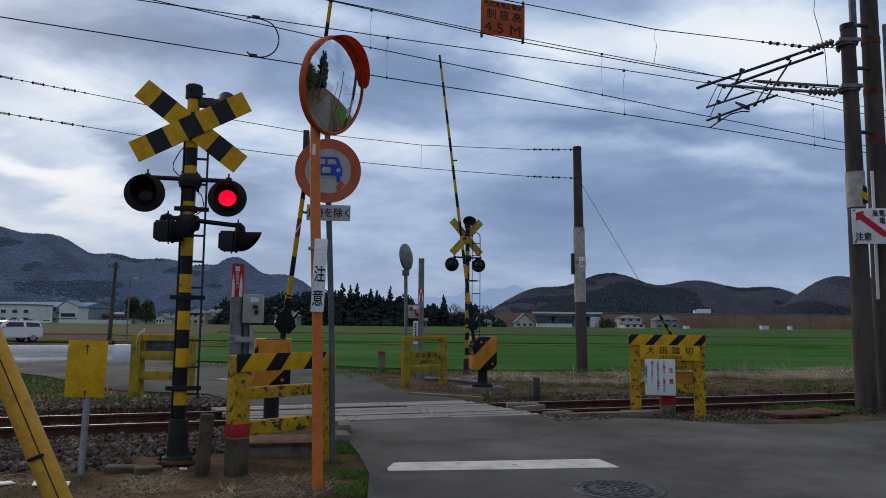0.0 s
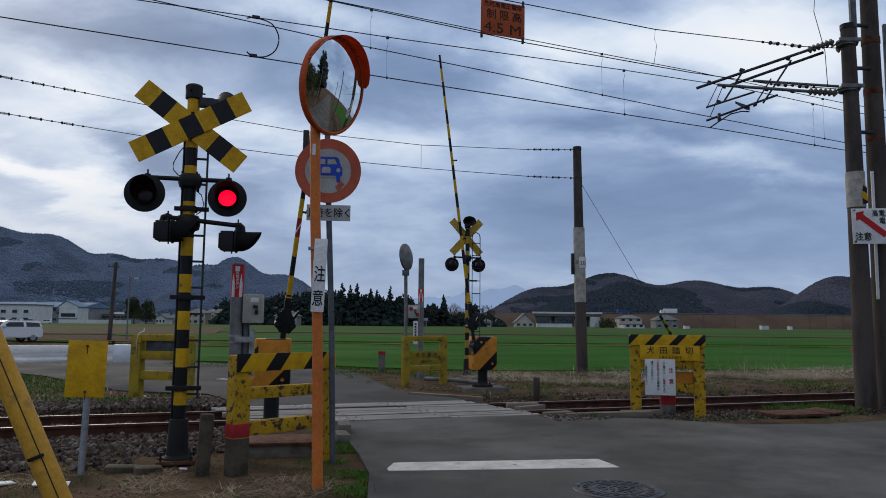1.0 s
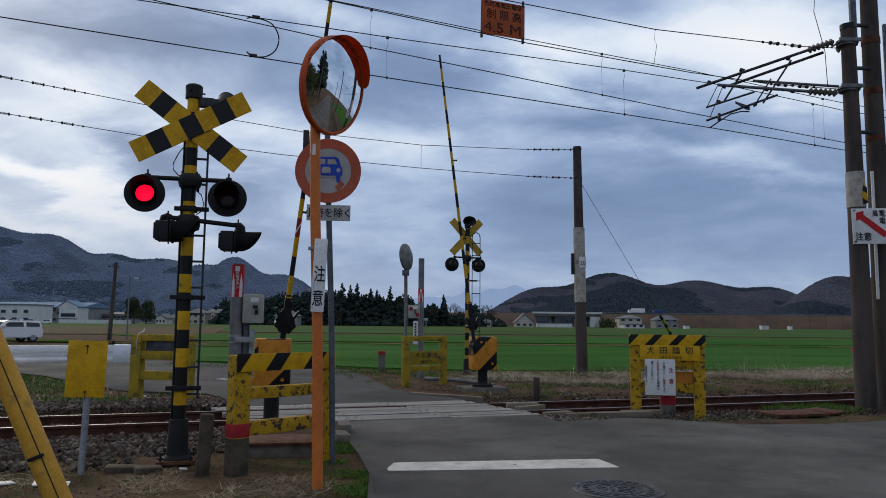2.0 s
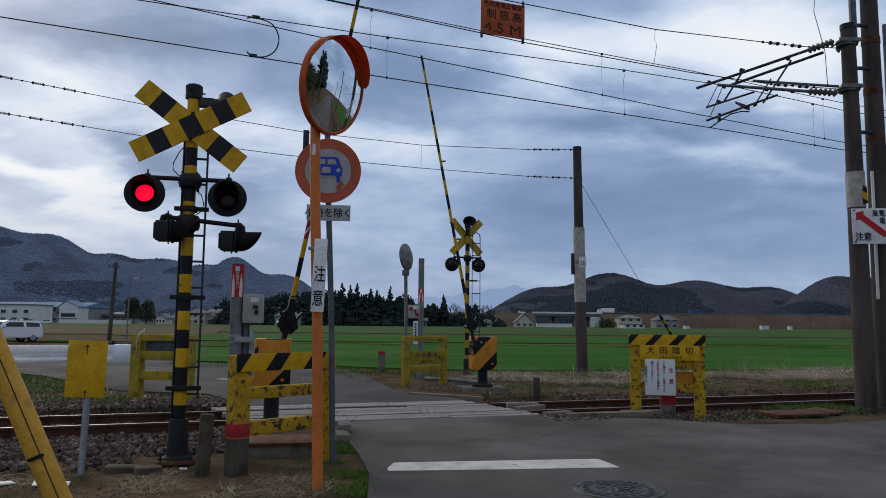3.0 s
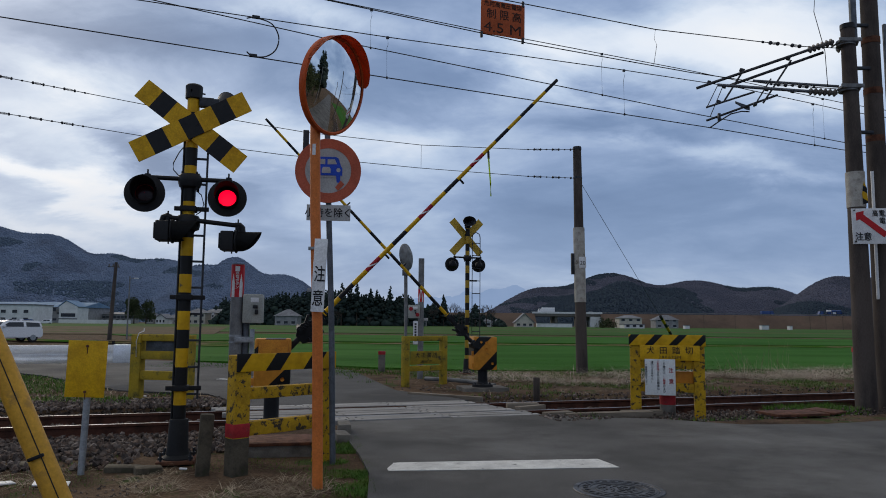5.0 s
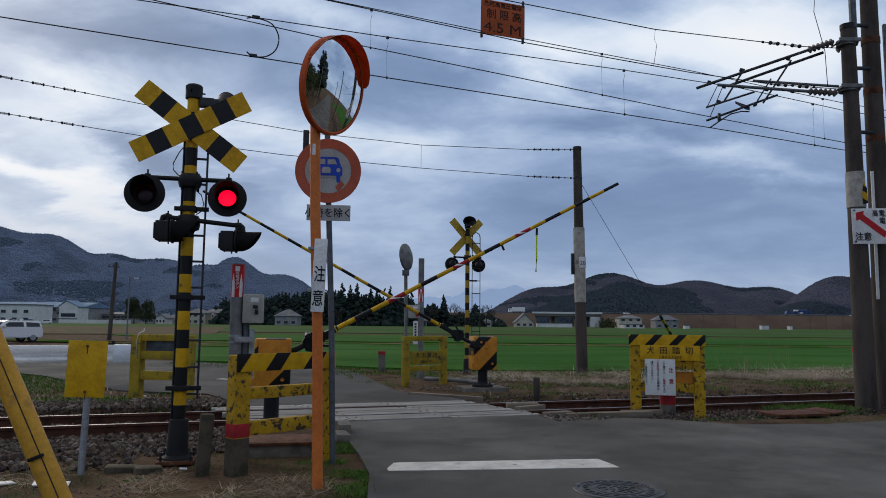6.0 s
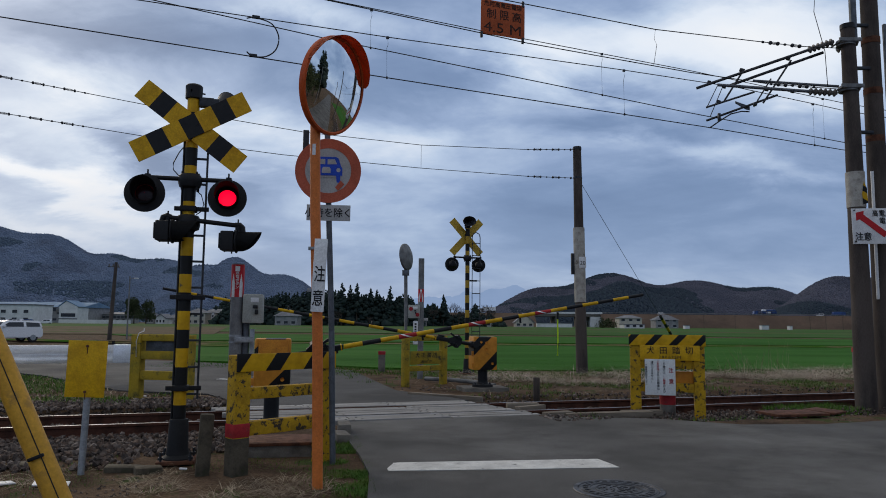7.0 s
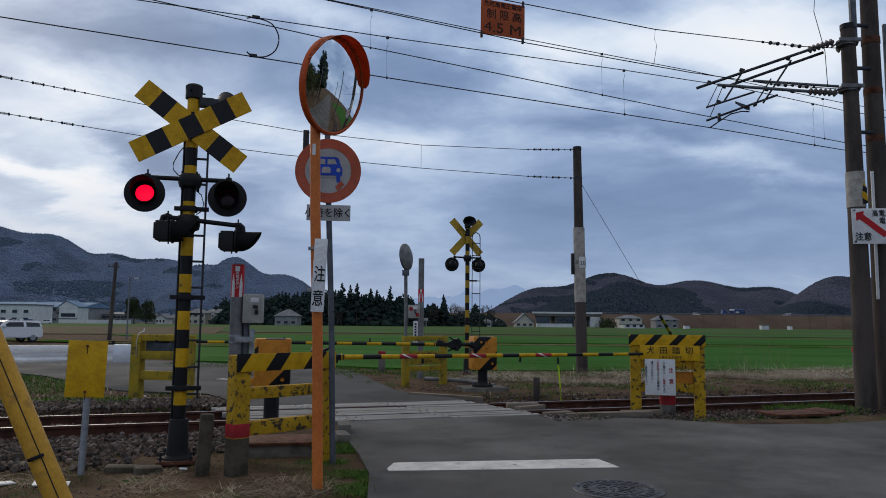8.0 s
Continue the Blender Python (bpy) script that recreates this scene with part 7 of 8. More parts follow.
def bare_tree(p, hgt, label, group="bare trees"):
    """A leafless tree: trunk, limbs and a haze of twigs."""
    g = thing("bare_tree", p, label, "tree", group)
    part("trunk", rod(B(), (0, 0, -0.3), (0, 0, hgt * 0.45), hgt * 0.022, hgt * 0.012, 8), M["bark"], g)
    bm = B()

    def grow(a, d, l, r, k):
        e = a + d * l
        rod(bm, a, e, r, r * 0.55, 4)
        if k == 0:
            return
        for i in range(4 if k > 1 else 5):
            nd = (d + Vector((random.uniform(-0.75, 0.75), random.uniform(-0.75, 0.75), random.uniform(-0.1, 0.55)))).normalized()
            grow(a + d * l * random.uniform(0.5, 1.0), nd, l * random.uniform(0.5, 0.75), r * 0.5, k - 1)

    for i in range(5):
        a = i * 1.26
        grow(Vector((0, 0, hgt * 0.3)), Vector((0.5 * math.cos(a), 0.5 * math.sin(a), 1)).normalized(), hgt * 0.3, hgt * 0.010, 3)
    part("crown", bm, M["bare"], g, "leafless twigs")
    return g


for px, d, hgt in ((803, 350, 13), (862, 350, 12.5), (851, 356, 11), (768, 348, 10), (778, 352, 11.5), (813, 346, 10), (826, 352, 11), (871, 348, 10), (600, 312, 8), (655, 312, 5)):
    bare_tree(on_ray(px, d), hgt, "leafless winter tree at the edge of the fields")


def leafy_tree(p, hgt, r, count, label, leaf=0.16, name="broadleaf_tree", low=0.12):
    """A trunk, limbs and a crown of many single leaves in uneven clumps."""
    g = thing(name, p, label, "tree")
    part("trunk", rod(B(), (0, 0, -0.2), (0, 0, hgt * 0.5), hgt * 0.03, hgt * 0.015, 8), M["bark"], g)
    bm = B()
    clumps = []
    for i in range(16):
        a = random.random() * 6.28
        q = random.random()
        rr = r * (0.35 + 0.5 * random.random()) * (1 - 0.5 * q)
        c = Vector((rr * math.cos(a), rr * math.sin(a), hgt * (low + 0.15 + (0.72 - low) * q)))
        clumps.append((c, r * random.uniform(0.28, 0.5)))
        rod(bm, (0, 0, c.z * 0.55), c, 0.05, 0.015, 5)
    part("limbs", bm, M["bark"], g)
    verts, faces = [], []
    for i in range(count):
        c, cr = random.choice(clumps)
        v = Vector((random.gauss(0, 1), random.gauss(0, 1), random.gauss(0, 0.8)))
        p2 = c + v.normalized() * cr * random.random() ** 0.35
        q = Euler((random.random() * 6, random.random() * 6, random.random() * 6)).to_matrix()
        l = leaf * random.uniform(0.6, 1.3)
        k = len(verts)
        verts += [p2 + q @ Vector(u) * l for u in ((-0.5, 0, 0), (0, -0.3, 0.05), (0.6, 0, 0), (0, 0.3, 0.05))]
        faces.append((k, k + 1, k + 2, k + 3))
    me = bpy.data.meshes.new("crown")
    me.from_pydata(verts, [], faces)
    me.materials.append(M["foliage"])
    ob = new("crown", me)
    ob.parent = g
    return g


leafy_tree(on_ray(241, 300), 10.5, 5.0, 5200, "dark bamboo-like clump by the village", 0.6)
leafy_tree(on_ray(262, 305), 10.0, 4.5, 2200, "rusty brown shrub tree by the village", 0.6)
leafy_tree(on_ray(1072, 330), 3.2, 6.0, 900, "clipped dark hedge before a house", 0.7, "hedge", 0.0)
# trees along the lane, which the curved mirror shows
for s, c, hgt, r in ((13, -4.2, 8.0, 3.4), (17, -2.4, 7.6, 3.2), (22, -0.6, 6.0, 2.8), (27, -0.3, 6.2, 2.7), (33, 0.0, 6.0, 2.7)):
    leafy_tree(at(s, c), hgt, r, 2600, "dark evergreen tree beside the lane", 0.28)
for s, c, hgt in ((34, 1.4, 11.5), (38, 1.8, 12.5), (42, 1.0, 11.0), (30, -4.0, 11.0)):
    cedar_tree(at(s, c), hgt, 2.0, "pointed dark cedar beside the lane")
for s, c in ((26, 9.4), (52, 9.5)):
    tp = thing("utility_pole", at(s, c), "concrete pole beside the line", "utility pole", "poles along the line")
    part("shaft", rod(B(), (0, 0, -0.3), (0, 0, 8.0), 0.17, 0.12, 16), M["pole"], tp)
    part("crossarm", rod(B(), (0, 0, 6.2), N * 2.2 + Vector((0, 0, 6.0)), 0.03), M["grey_steel"], tp)
sl = thing("street_lamp", at(24, 2.9), "grey street lamp beside the lane", "street lamp")
part("post", rod(B(), (0, 0, -0.3), (0, 0, 6.2), 0.07, 0.05, 12), M["galv_dull"], sl)
part("arm", wire(B(), [(0, 0, 6.1), tuple(N * 0.6 + Vector((0, 0, 6.3))), tuple(N * 1.2 + Vector((0, 0, 6.35)))], 0.03), M["galv_dull"], sl)
part("lamp_head", box(B(), (0.3, 0.3, 0.1), tuple(N * 1.3 + Vector((0, 0, 6.33))), 0.03), M["white"], sl)


# ---- vehicles ----
def wheels(parent, xs, y, r, wdt):
    for x in xs:
        for sy in (-y, y):
            w = part("wheel", rod(B(), (x, sy - wdt / 2, r), (x, sy + wdt / 2, r), r, seg=20), M["tyre"], parent)
            part("rim", rod(B(), (x, sy - wdt / 2 - 0.012, r), (x, sy + wdt / 2 + 0.012, r), r * 0.6, seg=16), M["galv"], w)


def small_car(m, paint, label, length=3.6, hgt=1.5, half=0.76):
    """A compact tall car; its nose points along +x."""
    g = thing("car", m, label, "car", "cars")
    L = length

    def lean(bm):
        for v in bm.verts:
            v.co.y *= 1 - 0.17 * max(0.0, (v.co.z - 0.95) / (hgt - 0.95))
        return bm

    side = [(-L / 2 + 0.05, 0.28), (-L / 2, 0.45), (-L / 2 + 0.02, 0.85), (-L / 2 + 0.16, 0.93), (L / 2 - 0.95, 0.97), (L / 2 - 0.25, 0.86), (L / 2 - 0.03, 0.66), (L / 2, 0.4), (L / 2 - 0.06, 0.25)]
    bm = prism(B(), side, 2 * half, pose(0, -half, 0))
    bmesh.ops.bevel(bm, geom=bm.edges[:], offset=0.05, segments=2, affect="EDGES")
    part("body", bm, paint, g)
    cab = [(-L / 2 + 0.03, 0.88), (-L / 2 + 0.10, hgt - 0.14), (-L / 2 + 0.26, hgt), (0.35, hgt), (0.62, hgt - 0.08), (L / 2 - 0.80, 0.93)]
    bm = prism(B(), cab, 2 * half - 0.08, pose(0, -half + 0.04, 0))
    bmesh.ops.bevel(bm, geom=bm.edges[:], offset=0.05, segments=2, affect="EDGES")
    part("cabin", lean(bm), paint, g)
    for sy in (-1, 1):
        y = sy * (half - 0.036)
        for a in ([(-1.5, 0.95), (-1.46, hgt - 0.15), (-0.66, hgt - 0.10), (-0.66, 0.95)], [(-0.50, 0.95), (-0.50, hgt - 0.10), (0.36, hgt - 0.11), (0.74, 0.95)]):
            part("side_window", lean(prism(B(), a, 0.016 * sy, pose(0, y, 0))), M["window"], g)
        part("mirror", box(B(), (0.14, 0.16, 0.11), (0.68, sy * (half + 0.07), 0.98), 0.03), paint, g)
        part("headlamp", rod(B(), (L / 2 - 0.22, sy * 0.52, 0.7), (L / 2 - 0.03, sy * 0.55, 0.66), 0.13, seg=16), M["galv"], g)
        part("door_handle", box(B(), (0.14, 0.03, 0.03), (-0.45, sy * (half + 0.005), 0.82), 0.008), paint, g)
    bm = prism(B(), [(0.62, hgt - 0.10), (0.66, hgt - 0.08), (L / 2 - 0.74, 0.95), (L / 2 - 0.80, 0.94)], 2 * half - 0.3, pose(0.02, -half + 0.15, 0))
    part("windscreen", lean(bm), M["window"], g)
    bm = prism(B(), [(-L / 2 + 0.03, 1.0), (-L / 2 + 0.09, hgt - 0.18), (-L / 2 + 0.12, hgt - 0.18), (-L / 2 + 0.06, 1.0)], 2 * half - 0.34, pose(-0.012, -half + 0.17, 0))
    part("rear_window", bm, M["window"], g)
    wheels(g, (-L / 2 + 0.62, L / 2 - 0.66), half - 0.09, 0.29, 0.17)
    return g


small_car(Matrix.Translation((-26.4, 44.0, 0.0)) @ pose(0, 0, 0, 0, 0, 238), M["car_white"], "small white car standing beside the far road", 3.4, 1.32)
for i, (px, d, kind) in enumerate(((10, 235, "w"), (24, 236, "k"), (33, 232, "w"), (42, 238, "w"), (51, 236, "b"), (85, 252, "w"), (2, 238, "k"))):
    small_car(Matrix.Translation(on_ray(px, d)) @ pose(0, 0, 0, 0, 0, 180 + 4 * i), {"w": M["car_white"], "k": M["black"], "b": M["car_blue"]}[kind], {"w": "white car parked by the office block", "k": "black car parked by the office block", "b": "blue car parked by the office block"}[kind], 4.2)


def truck(m, label, box_mat, cab_mat, length, tall, load=False):
    """A lorry; its nose points along +x."""
    g = thing("truck", m, label, "truck", "trucks on the embankment")
    cab = [(length / 2 - 2.2, 0.7), (length / 2 - 2.2, 2.9), (length / 2 - 0.5, 2.9), (length / 2 - 0.1, 1.9), (length / 2, 0.7)]
    bm = prism(B(), cab, 2.4, pose(0, -1.2, 0))
    part("cab", bm, cab_mat, g)
    part("windscreen", box(B(), (0.6, 2.42, 0.8), (length / 2 - 0.75, 0, 2.2), 0.05), M["window"], g)
    part("chassis", box(B(), (length - 0.4, 1.0, 0.3), (-0.1, 0, 0.85)), M["black_dull"], g)
    if load:
        part("deck", box(B(), (length - 2.6, 2.4, 0.15), (-1.2, 0, 1.2)), M["black_dull"], g)
        part("upper_deck", box(B(), (length - 2.6, 2.4, 0.12), (-1.2, 0, 2.7)), box_mat, g)
        for i in range(3):
            x = -length / 2 + 1.9 + i * 3.0
            part("loaded_car", box(B(), (2.6, 1.6, 1.1), (x, 0, 1.85), 0.3), M["car_white"] if i == 1 else box_mat, g)
            part("loaded_car", box(B(), (2.6, 1.6, 1.0), (x, 0, 3.3), 0.3), M["car_white"] if i == 2 else box_mat, g)
        for i in range(5):
            part("stanchion", box(B(), (0.15, 2.4, 1.6), (-length / 2 + 0.3 + i * (length - 3) / 4, 0, 2.0)), box_mat, g)
    else:
        part("cargo_box", box(B(), (length - 2.5, 2.45, tall - 1.05), (-1.2, 0, 1.05 + (tall - 1.05) / 2), 0.05), box_mat, g, "pale cargo box")
    wheels(g, (-length / 2 + 1.0, -length / 2 + 2.3, length / 2 - 1.3), 1.05, 0.48, 0.3)
    return g


white_truck = truck(Matrix(), "white box truck on the distant expressway", M["car_white"], M["car_white"], 10.5, 3.7)
carrier = truck(Matrix(), "blue car transporter on the distant expressway", M["car_blue"], M["car_blue"], 14.5, 3.6, True)
blue_truck = truck(Matrix(), "blue truck on the far lane of the expressway", M["car_blue"], M["car_blue"], 8.0, 3.0)
far_car = small_car(Matrix(), M["car_white"], "white car on the distant expressway", 4.4, 1.5)
far_car_2 = small_car(Matrix(), M["car_white"], "white car on the far lane of the expressway", 4.4, 1.5)


# ---- steel guardrail beside the far road ----
def guardrail():
    g = thing("guardrail", Matrix.Translation((-7.0, 16.62, 0)) @ pose(0, 0, 0, 0, 0, 24), "white corrugated steel guardrail beside the far road", "guardrail")
    prof = [(0.0, 0.42), (-0.035, 0.425), (-0.085, 0.475), (-0.095, 0.53), (-0.06, 0.585), (-0.012, 0.605), (-0.005, 0.625), (-0.012, 0.645), (-0.06, 0.665), (-0.095, 0.72), (-0.085, 0.775), (-0.035, 0.825), (0.0, 0.83)]
    bm = B()
    cols = [[bm.verts.new((x, y, z)) for y, z in prof] for x in (-9.0, -6, -3, -0.40)]
    for lo, hi in zip(cols, cols[1:]):
        for k in range(len(prof) - 1):
            bm.faces.new((lo[k], hi[k], hi[k + 1], lo[k + 1]))
    bmesh.ops.solidify(bm, geom=bm.faces[:], thickness=0.004)
    part("beam", bm, M["rail_white"], g, smooth=50)
    part("end_plate", box(B(), (0.48, 0.05, 0.42), (-0.26, -0.115, 0.635), 0.024), M["rail_white"], g, "pale blunt end plate")
    part("reflector", box(B(), (0.06, 0.05, 0.08), (-0.5, -0.02, 0.88), 0.01), M["black_dull"], g)
    for x in (-9, -5.2, -1.3):
        part("post", rod(B(), (x, 0.07, -0.1), (x, 0.07, 0.82), 0.055, seg=14), M["rail_white"], g)


M["rail_white"] = surf("pale_guardrail_paint", (0.80, 0.83, 0.88), (0.74, 0.77, 0.82), scale=1.5, rough=0.38, metal=0.4, bump=0.0, spec=0.5)
guardrail()


# ---- plates, stones and plants of the verges ----
def manhole():
    g = thing("manhole_cover", Matrix.Translation((1.5, 6.22, 0.002)) @ pose(0, 0, 0, 0, 0, 20), "worn cast-iron manhole cover in the asphalt", "manhole cover")
    part("frame", spin(B(), [(0.335, 0.0), (0.34, 0.007), (0.375, 0.007), (0.38, 0.0)], None, 48), M["iron"], g)
    part("lid", spin(B(), [(0.0005, 0.004), (0.33, 0.004), (0.333, 0.0)], None, 48), M["iron"], g)
    for r in (0.305, 0.245, 0.19):
        part("ring", spin(B(), [(r - 0.008, 0.004), (r - 0.006, 0.010), (r + 0.006, 0.010), (r + 0.008, 0.004)], None, 48), M["iron"], g)
    for i in range(24):
        a = i * math.pi / 12
        part("stud", box(B(), (0.035, 0.028, 0.010), Matrix.Translation((0.275 * math.cos(a), 0.275 * math.sin(a), 0.006)) @ pose(0, 0, 0, 0, 0, math.degrees(a)), 0.002), M["iron"], g)
    for i in range(26):
        a, q = i * 2.4, 0.165 * math.sqrt((i + 0.5) / 26)
        part("relief", box(B(), (0.045, 0.014, 0.008), Matrix.Translation((q * math.cos(a), q * math.sin(a), 0.006)) @ pose(0, 0, 0, 0, 0, i * 67), 0.002), M["iron"], g)


M["iron"] = surf("worn_cast_iron", (0.075, 0.075, 0.08), (0.045, 0.045, 0.048), scale=8, rough=0.5, metal=0.6, bump=0.2)
manhole()
# rusty steel lids: by the near guard, and by the poles
pit = solo("cable_pit", box(B(), (0.86, 0.56, 0.22), None, 0.015), M["concrete"], "low concrete cable pit with a rusty steel lid", "cable pit", m=Matrix.Translation((-1.66, 8.05, -0.03)) @ pose(0, 0, 0, 0, 0, 12))
part("lid", box(B(), (0.9, 0.6, 0.035), (0, 0, 0.125), 0.008), M["rust"], pit, "rusty brown steel lid")
solo("chequer_plate", box(B(), (0.95, 0.55, 0.04), None, 0.008), M["rust"], "rusty chequer plate lying beside the poles", "steel plate", m=Matrix.Translation((5.6, 11.65, 0.01)) @ pose(0, 0, 0, 0, 0, 15))
solo("chequer_plate", box(B(), (0.5, 0.5, 0.03), None, 0.006), M["rust"], "small rusty plate on the verge", "steel plate", m=Matrix.Translation((6.35, 12.1, 0.0)) @ pose(0, 0, 0, 2, 0, 40))
# kerb stones at the mouth of the crossing
for x, y, l, rz, z in ((-1.24, 9.35, 0.42, 100, 0.0), (-1.2, 8.8, 0.36, 108, -0.04)):
    solo("kerb_stone", box(B(), (l, 0.16, 0.22), None, 0.02), M["concrete"], "rough concrete kerb stone beside the lane", "kerb", "kerb stones", m=Matrix.Translation((x, y, z)) @ pose(0, 0, 0, random.uniform(-3, 3), random.uniform(-3, 3), rz))
# old sleepers and boards beside the deck
for s, c, l, rz, z in ((6.2, 9.95, 1.5, 16, -0.02), (5.35, 10.05, 0.5, 30, 0.0), (5.3, 10.9, 0.6, 38, 0.0), (7.0, 10.25, 0.7, 12, -0.05), (5.35, 11.3, 0.55, 8, 0.0), (4.6, 13.2, 1.6, -30, -0.02)):
    solo("timber", box(B(), (l, 0.14, 0.10), None, 0.012), M["wood"], "weathered timber lying beside the crossing", "timber", "loose timbers", m=Matrix.Translation(at(s, c, z)) @ pose(0, 0, 0, random.uniform(-4, 4), 0, rz))
# a pale pipe along the foot of the far guard
solo("cable_duct", wire(B(), [(-0.4, 17.6, 0.05), (0.2, 17.2, 0.06), (0.7, 16.9, 0.04), (1.2, 16.4, 0.0)], 0.05, 12), M["galv_dull"], "grey cable duct lying by the guard frame", "duct")
solo("concrete_slab", box(B(), (0.9, 0.6, 0.08), None, 0.015), M["concrete"], "pale slab before the far signal", "slab", m=Matrix.Translation((1.0, 18.6, 0.0)) @ pose(0, 0, 0, 0, 0, 10))
for x, y, w, rz in ((-3.0, 6.95, 0.32, 12), (-2.75, 6.92, 0.25, 30), (-3.9, 7.0, 0.3, -12)):
    solo("stone_slab", box(B(), (w, 0.14, 0.1), None, 0.025), M["old_concrete"], "half-buried concrete slab on the verge", "slab", "half-buried slabs", m=Matrix.Translation((x, y, -0.03)) @ pose(0, 0, 0, 4, 3, rz))


def blades(name, count, where, hgt, width, lean, material, label):
    """Loose grass: every blade a bent strip."""
    verts, faces = [], []
    for i in range(count):
        p = where()
        if p is None:
            continue
        a = random.random() * 6.283
        d = Vector((math.cos(a), math.sin(a), 0))
        s2 = Vector((-d.y, d.x, 0)) * random.uniform(*width)
        l = random.uniform(*hgt)
        k = random.uniform(*lean)
        k0 = len(verts)
        m1 = p + d * l * k * 0.4 + Vector((0, 0, max(l * (0.55 - 0.27 * k), 0.012)))
        m2 = p + d * l * k + Vector((0, 0, max(l * (1 - 0.55 * k), 0.015)))
        verts += [p - s2, p + s2, m1 + s2 * 0.8, m1 - s2 * 0.8, m2]
        faces += [(k0, k0 + 1, k0 + 2, k0 + 3), (k0 + 3, k0 + 2, k0 + 4)]
    me = bpy.data.meshes.new(name)
    me.from_pydata(verts, [], faces)
    me.materials.append(M[material])
    return tagged(new(name, me), label, "grass", kind="stuff")


def patch(x0, x1, y0, y1, keep=0.1, k=1.6, seed=0.0):
    def where():
        x, y = random.uniform(x0, x1), random.uniform(y0, y1)
        if bumps(x, y, k, seed) < keep:
            return None
        return Vector((x, y, ground_height(x, y) - 0.01))
    return where


def strip(s0, s1, c0, c1, keep=0.0, k=1.2, seed=0.0):
    def where():
        p = at(random.uniform(s0, s1), random.uniform(c0, c1))
        if bumps(p.x, p.y, k, seed) < keep:
            return None
        return Vector((p.x, p.y, ground_height(p.x, p.y) - 0.01))
    return where


def far_verge(keep, seed=0.0):
    def where():
        x, y = random.uniform(-14, -3.6), random.uniform(12.4, 18.5)
        edge = np.interp(x, (-14, -9.8, -7.9, -6.4, -4.5, -3.8), (21.2, 18.0, 16.0, 14.5, 14.0, 13.0)) + 0.12 * bumps(x, y, 1.7, 3.0)
        if y > edge or N.x * x + N.y * y < TRACK + 2.0 or bumps(x, y, 0.55, seed) < keep - (0.35 if x < -6.5 else 0.0):
            return None
        return Vector((x, y, ground_height(x, y) - 0.01))
    return where


def beside_lane():
    y = random.uniform(6.0, 9.3)
    edge = -0.55 - (y - 5.85) * 0.17
    x = edge + 0.07 + 0.10 * bumps(y, 0.0, 2.3) - abs(random.gauss(0, 0.22))
    if bumps(x, y, 2.0, 5.0) < -0.12:
        return None
    return Vector((x, y, ground_height(x, y)))


blades("grass", 11000, beside_lane, (0.02, 0.065), (0.0015, 0.003), (0.3, 1.0), "grass", "short green grass along the edge of the lane")
blades("grass", 6500, patch(-4.2, -0.9, 5.6, 7.8, 0.08, 1.3, 3.0), (0.02, 0.06), (0.0015, 0.003), (0.3, 1.1), "grass", "thin green grass on the near verge")
blades("dry_grass", 6000, patch(-4.4, -0.7, 5.5, 7.0, -0.02, 1.1, 8.0), (0.06, 0.24), (0.0012, 0.0030), (1.2, 1.8), "straw", "flattened dry grass on the near verge")
blades("grass", 22000, far_verge(0.04), (0.04, 0.14), (0.005, 0.010), (0.2, 0.9), "grass", "green grass between the line and the far road")
blades("dry_grass", 5000, far_verge(-0.2, 3.0), (0.06, 0.22), (0.003, 0.006), (0.8, 1.7), "straw", "faded stalks in the verge of the far road")
blades("grass", 2600, strip(5.6, 12.5, 9.1, 10.1, 0.12, 1.2, 5.0), (0.05, 0.16), (0.005, 0.009), (0.3, 1.0), "grass", "grass along the ballast and under the name board")
blades("grass", 7000, strip(9.7, 11.2, 9.6, 10.5, -0.3, 1.2, 5.0), (0.08, 0.30), (0.005, 0.010), (0.2, 0.8), "grass", "rank grass at the foot of the poles")
blades("grass", 9000, strip(3.6, 22, 16.5, 20.5, 0.08, 0.5, 9.0), (0.05, 0.20), (0.004, 0.009), (0.2, 0.9), "grass", "green tufts at the edge of the wheat field")
blades("grass", 7000, patch(-3.2, 4.5, 18.6, 22.8, 0.05, 0.8, 4.0), (0.04, 0.15), (0.004, 0.008), (0.2, 0.9), "grass", "green tufts at the end of the far road")
blades("dry_grass", 15000, strip(6.5, 30, 15.0, 18.0, -0.05, 0.5, 1.0), (0.25, 0.95), (0.003, 0.007), (1.15, 1.8), "reed", "tangled heap of dry reeds beside the line")
blades("dry_grass", 160, strip(4.8, 8, 13.4, 16.5, 0.0, 0.8, 6.0), (0.10, 0.35), (0.004, 0.008), (0.9, 1.7), "straw", "scattered dry stalks on the bare bank")
blades("dry_grass", 50, strip(14.0, 15.6, 15.5, 17.0, -1, 0.8, 6.0), (0.6, 1.3), (0.003, 0.006), (0.1, 0.7), "straw", "tall clump of dry stalks by the field")
blades("wheat", 34000, patch(-9, 26, 21.9, 28, -1, 0.8, 6.0), (0.05, 0.11), (0.006, 0.012), (0.1, 0.5), "wheat", "young wheat at the near edge of the field")
stones("pebbles", 1500, lambda: Vector((random.uniform(-4.5, -0.9), random.uniform(5.6, 8.6), -0.05)), (0.008, 0.022), "small loose stones on the soil")
stones("pebbles", 1800, lambda: at(random.uniform(4.9, 14), random.uniform(8.4, 10.3), -0.05), (0.01, 0.03), "loose gravel beside the lane")
stones("pebbles", 1600, lambda: at(random.uniform(-9, 9), random.uniform(13.1, 15.4), -0.05), (0.015, 0.045), "loose gravel beyond the line")
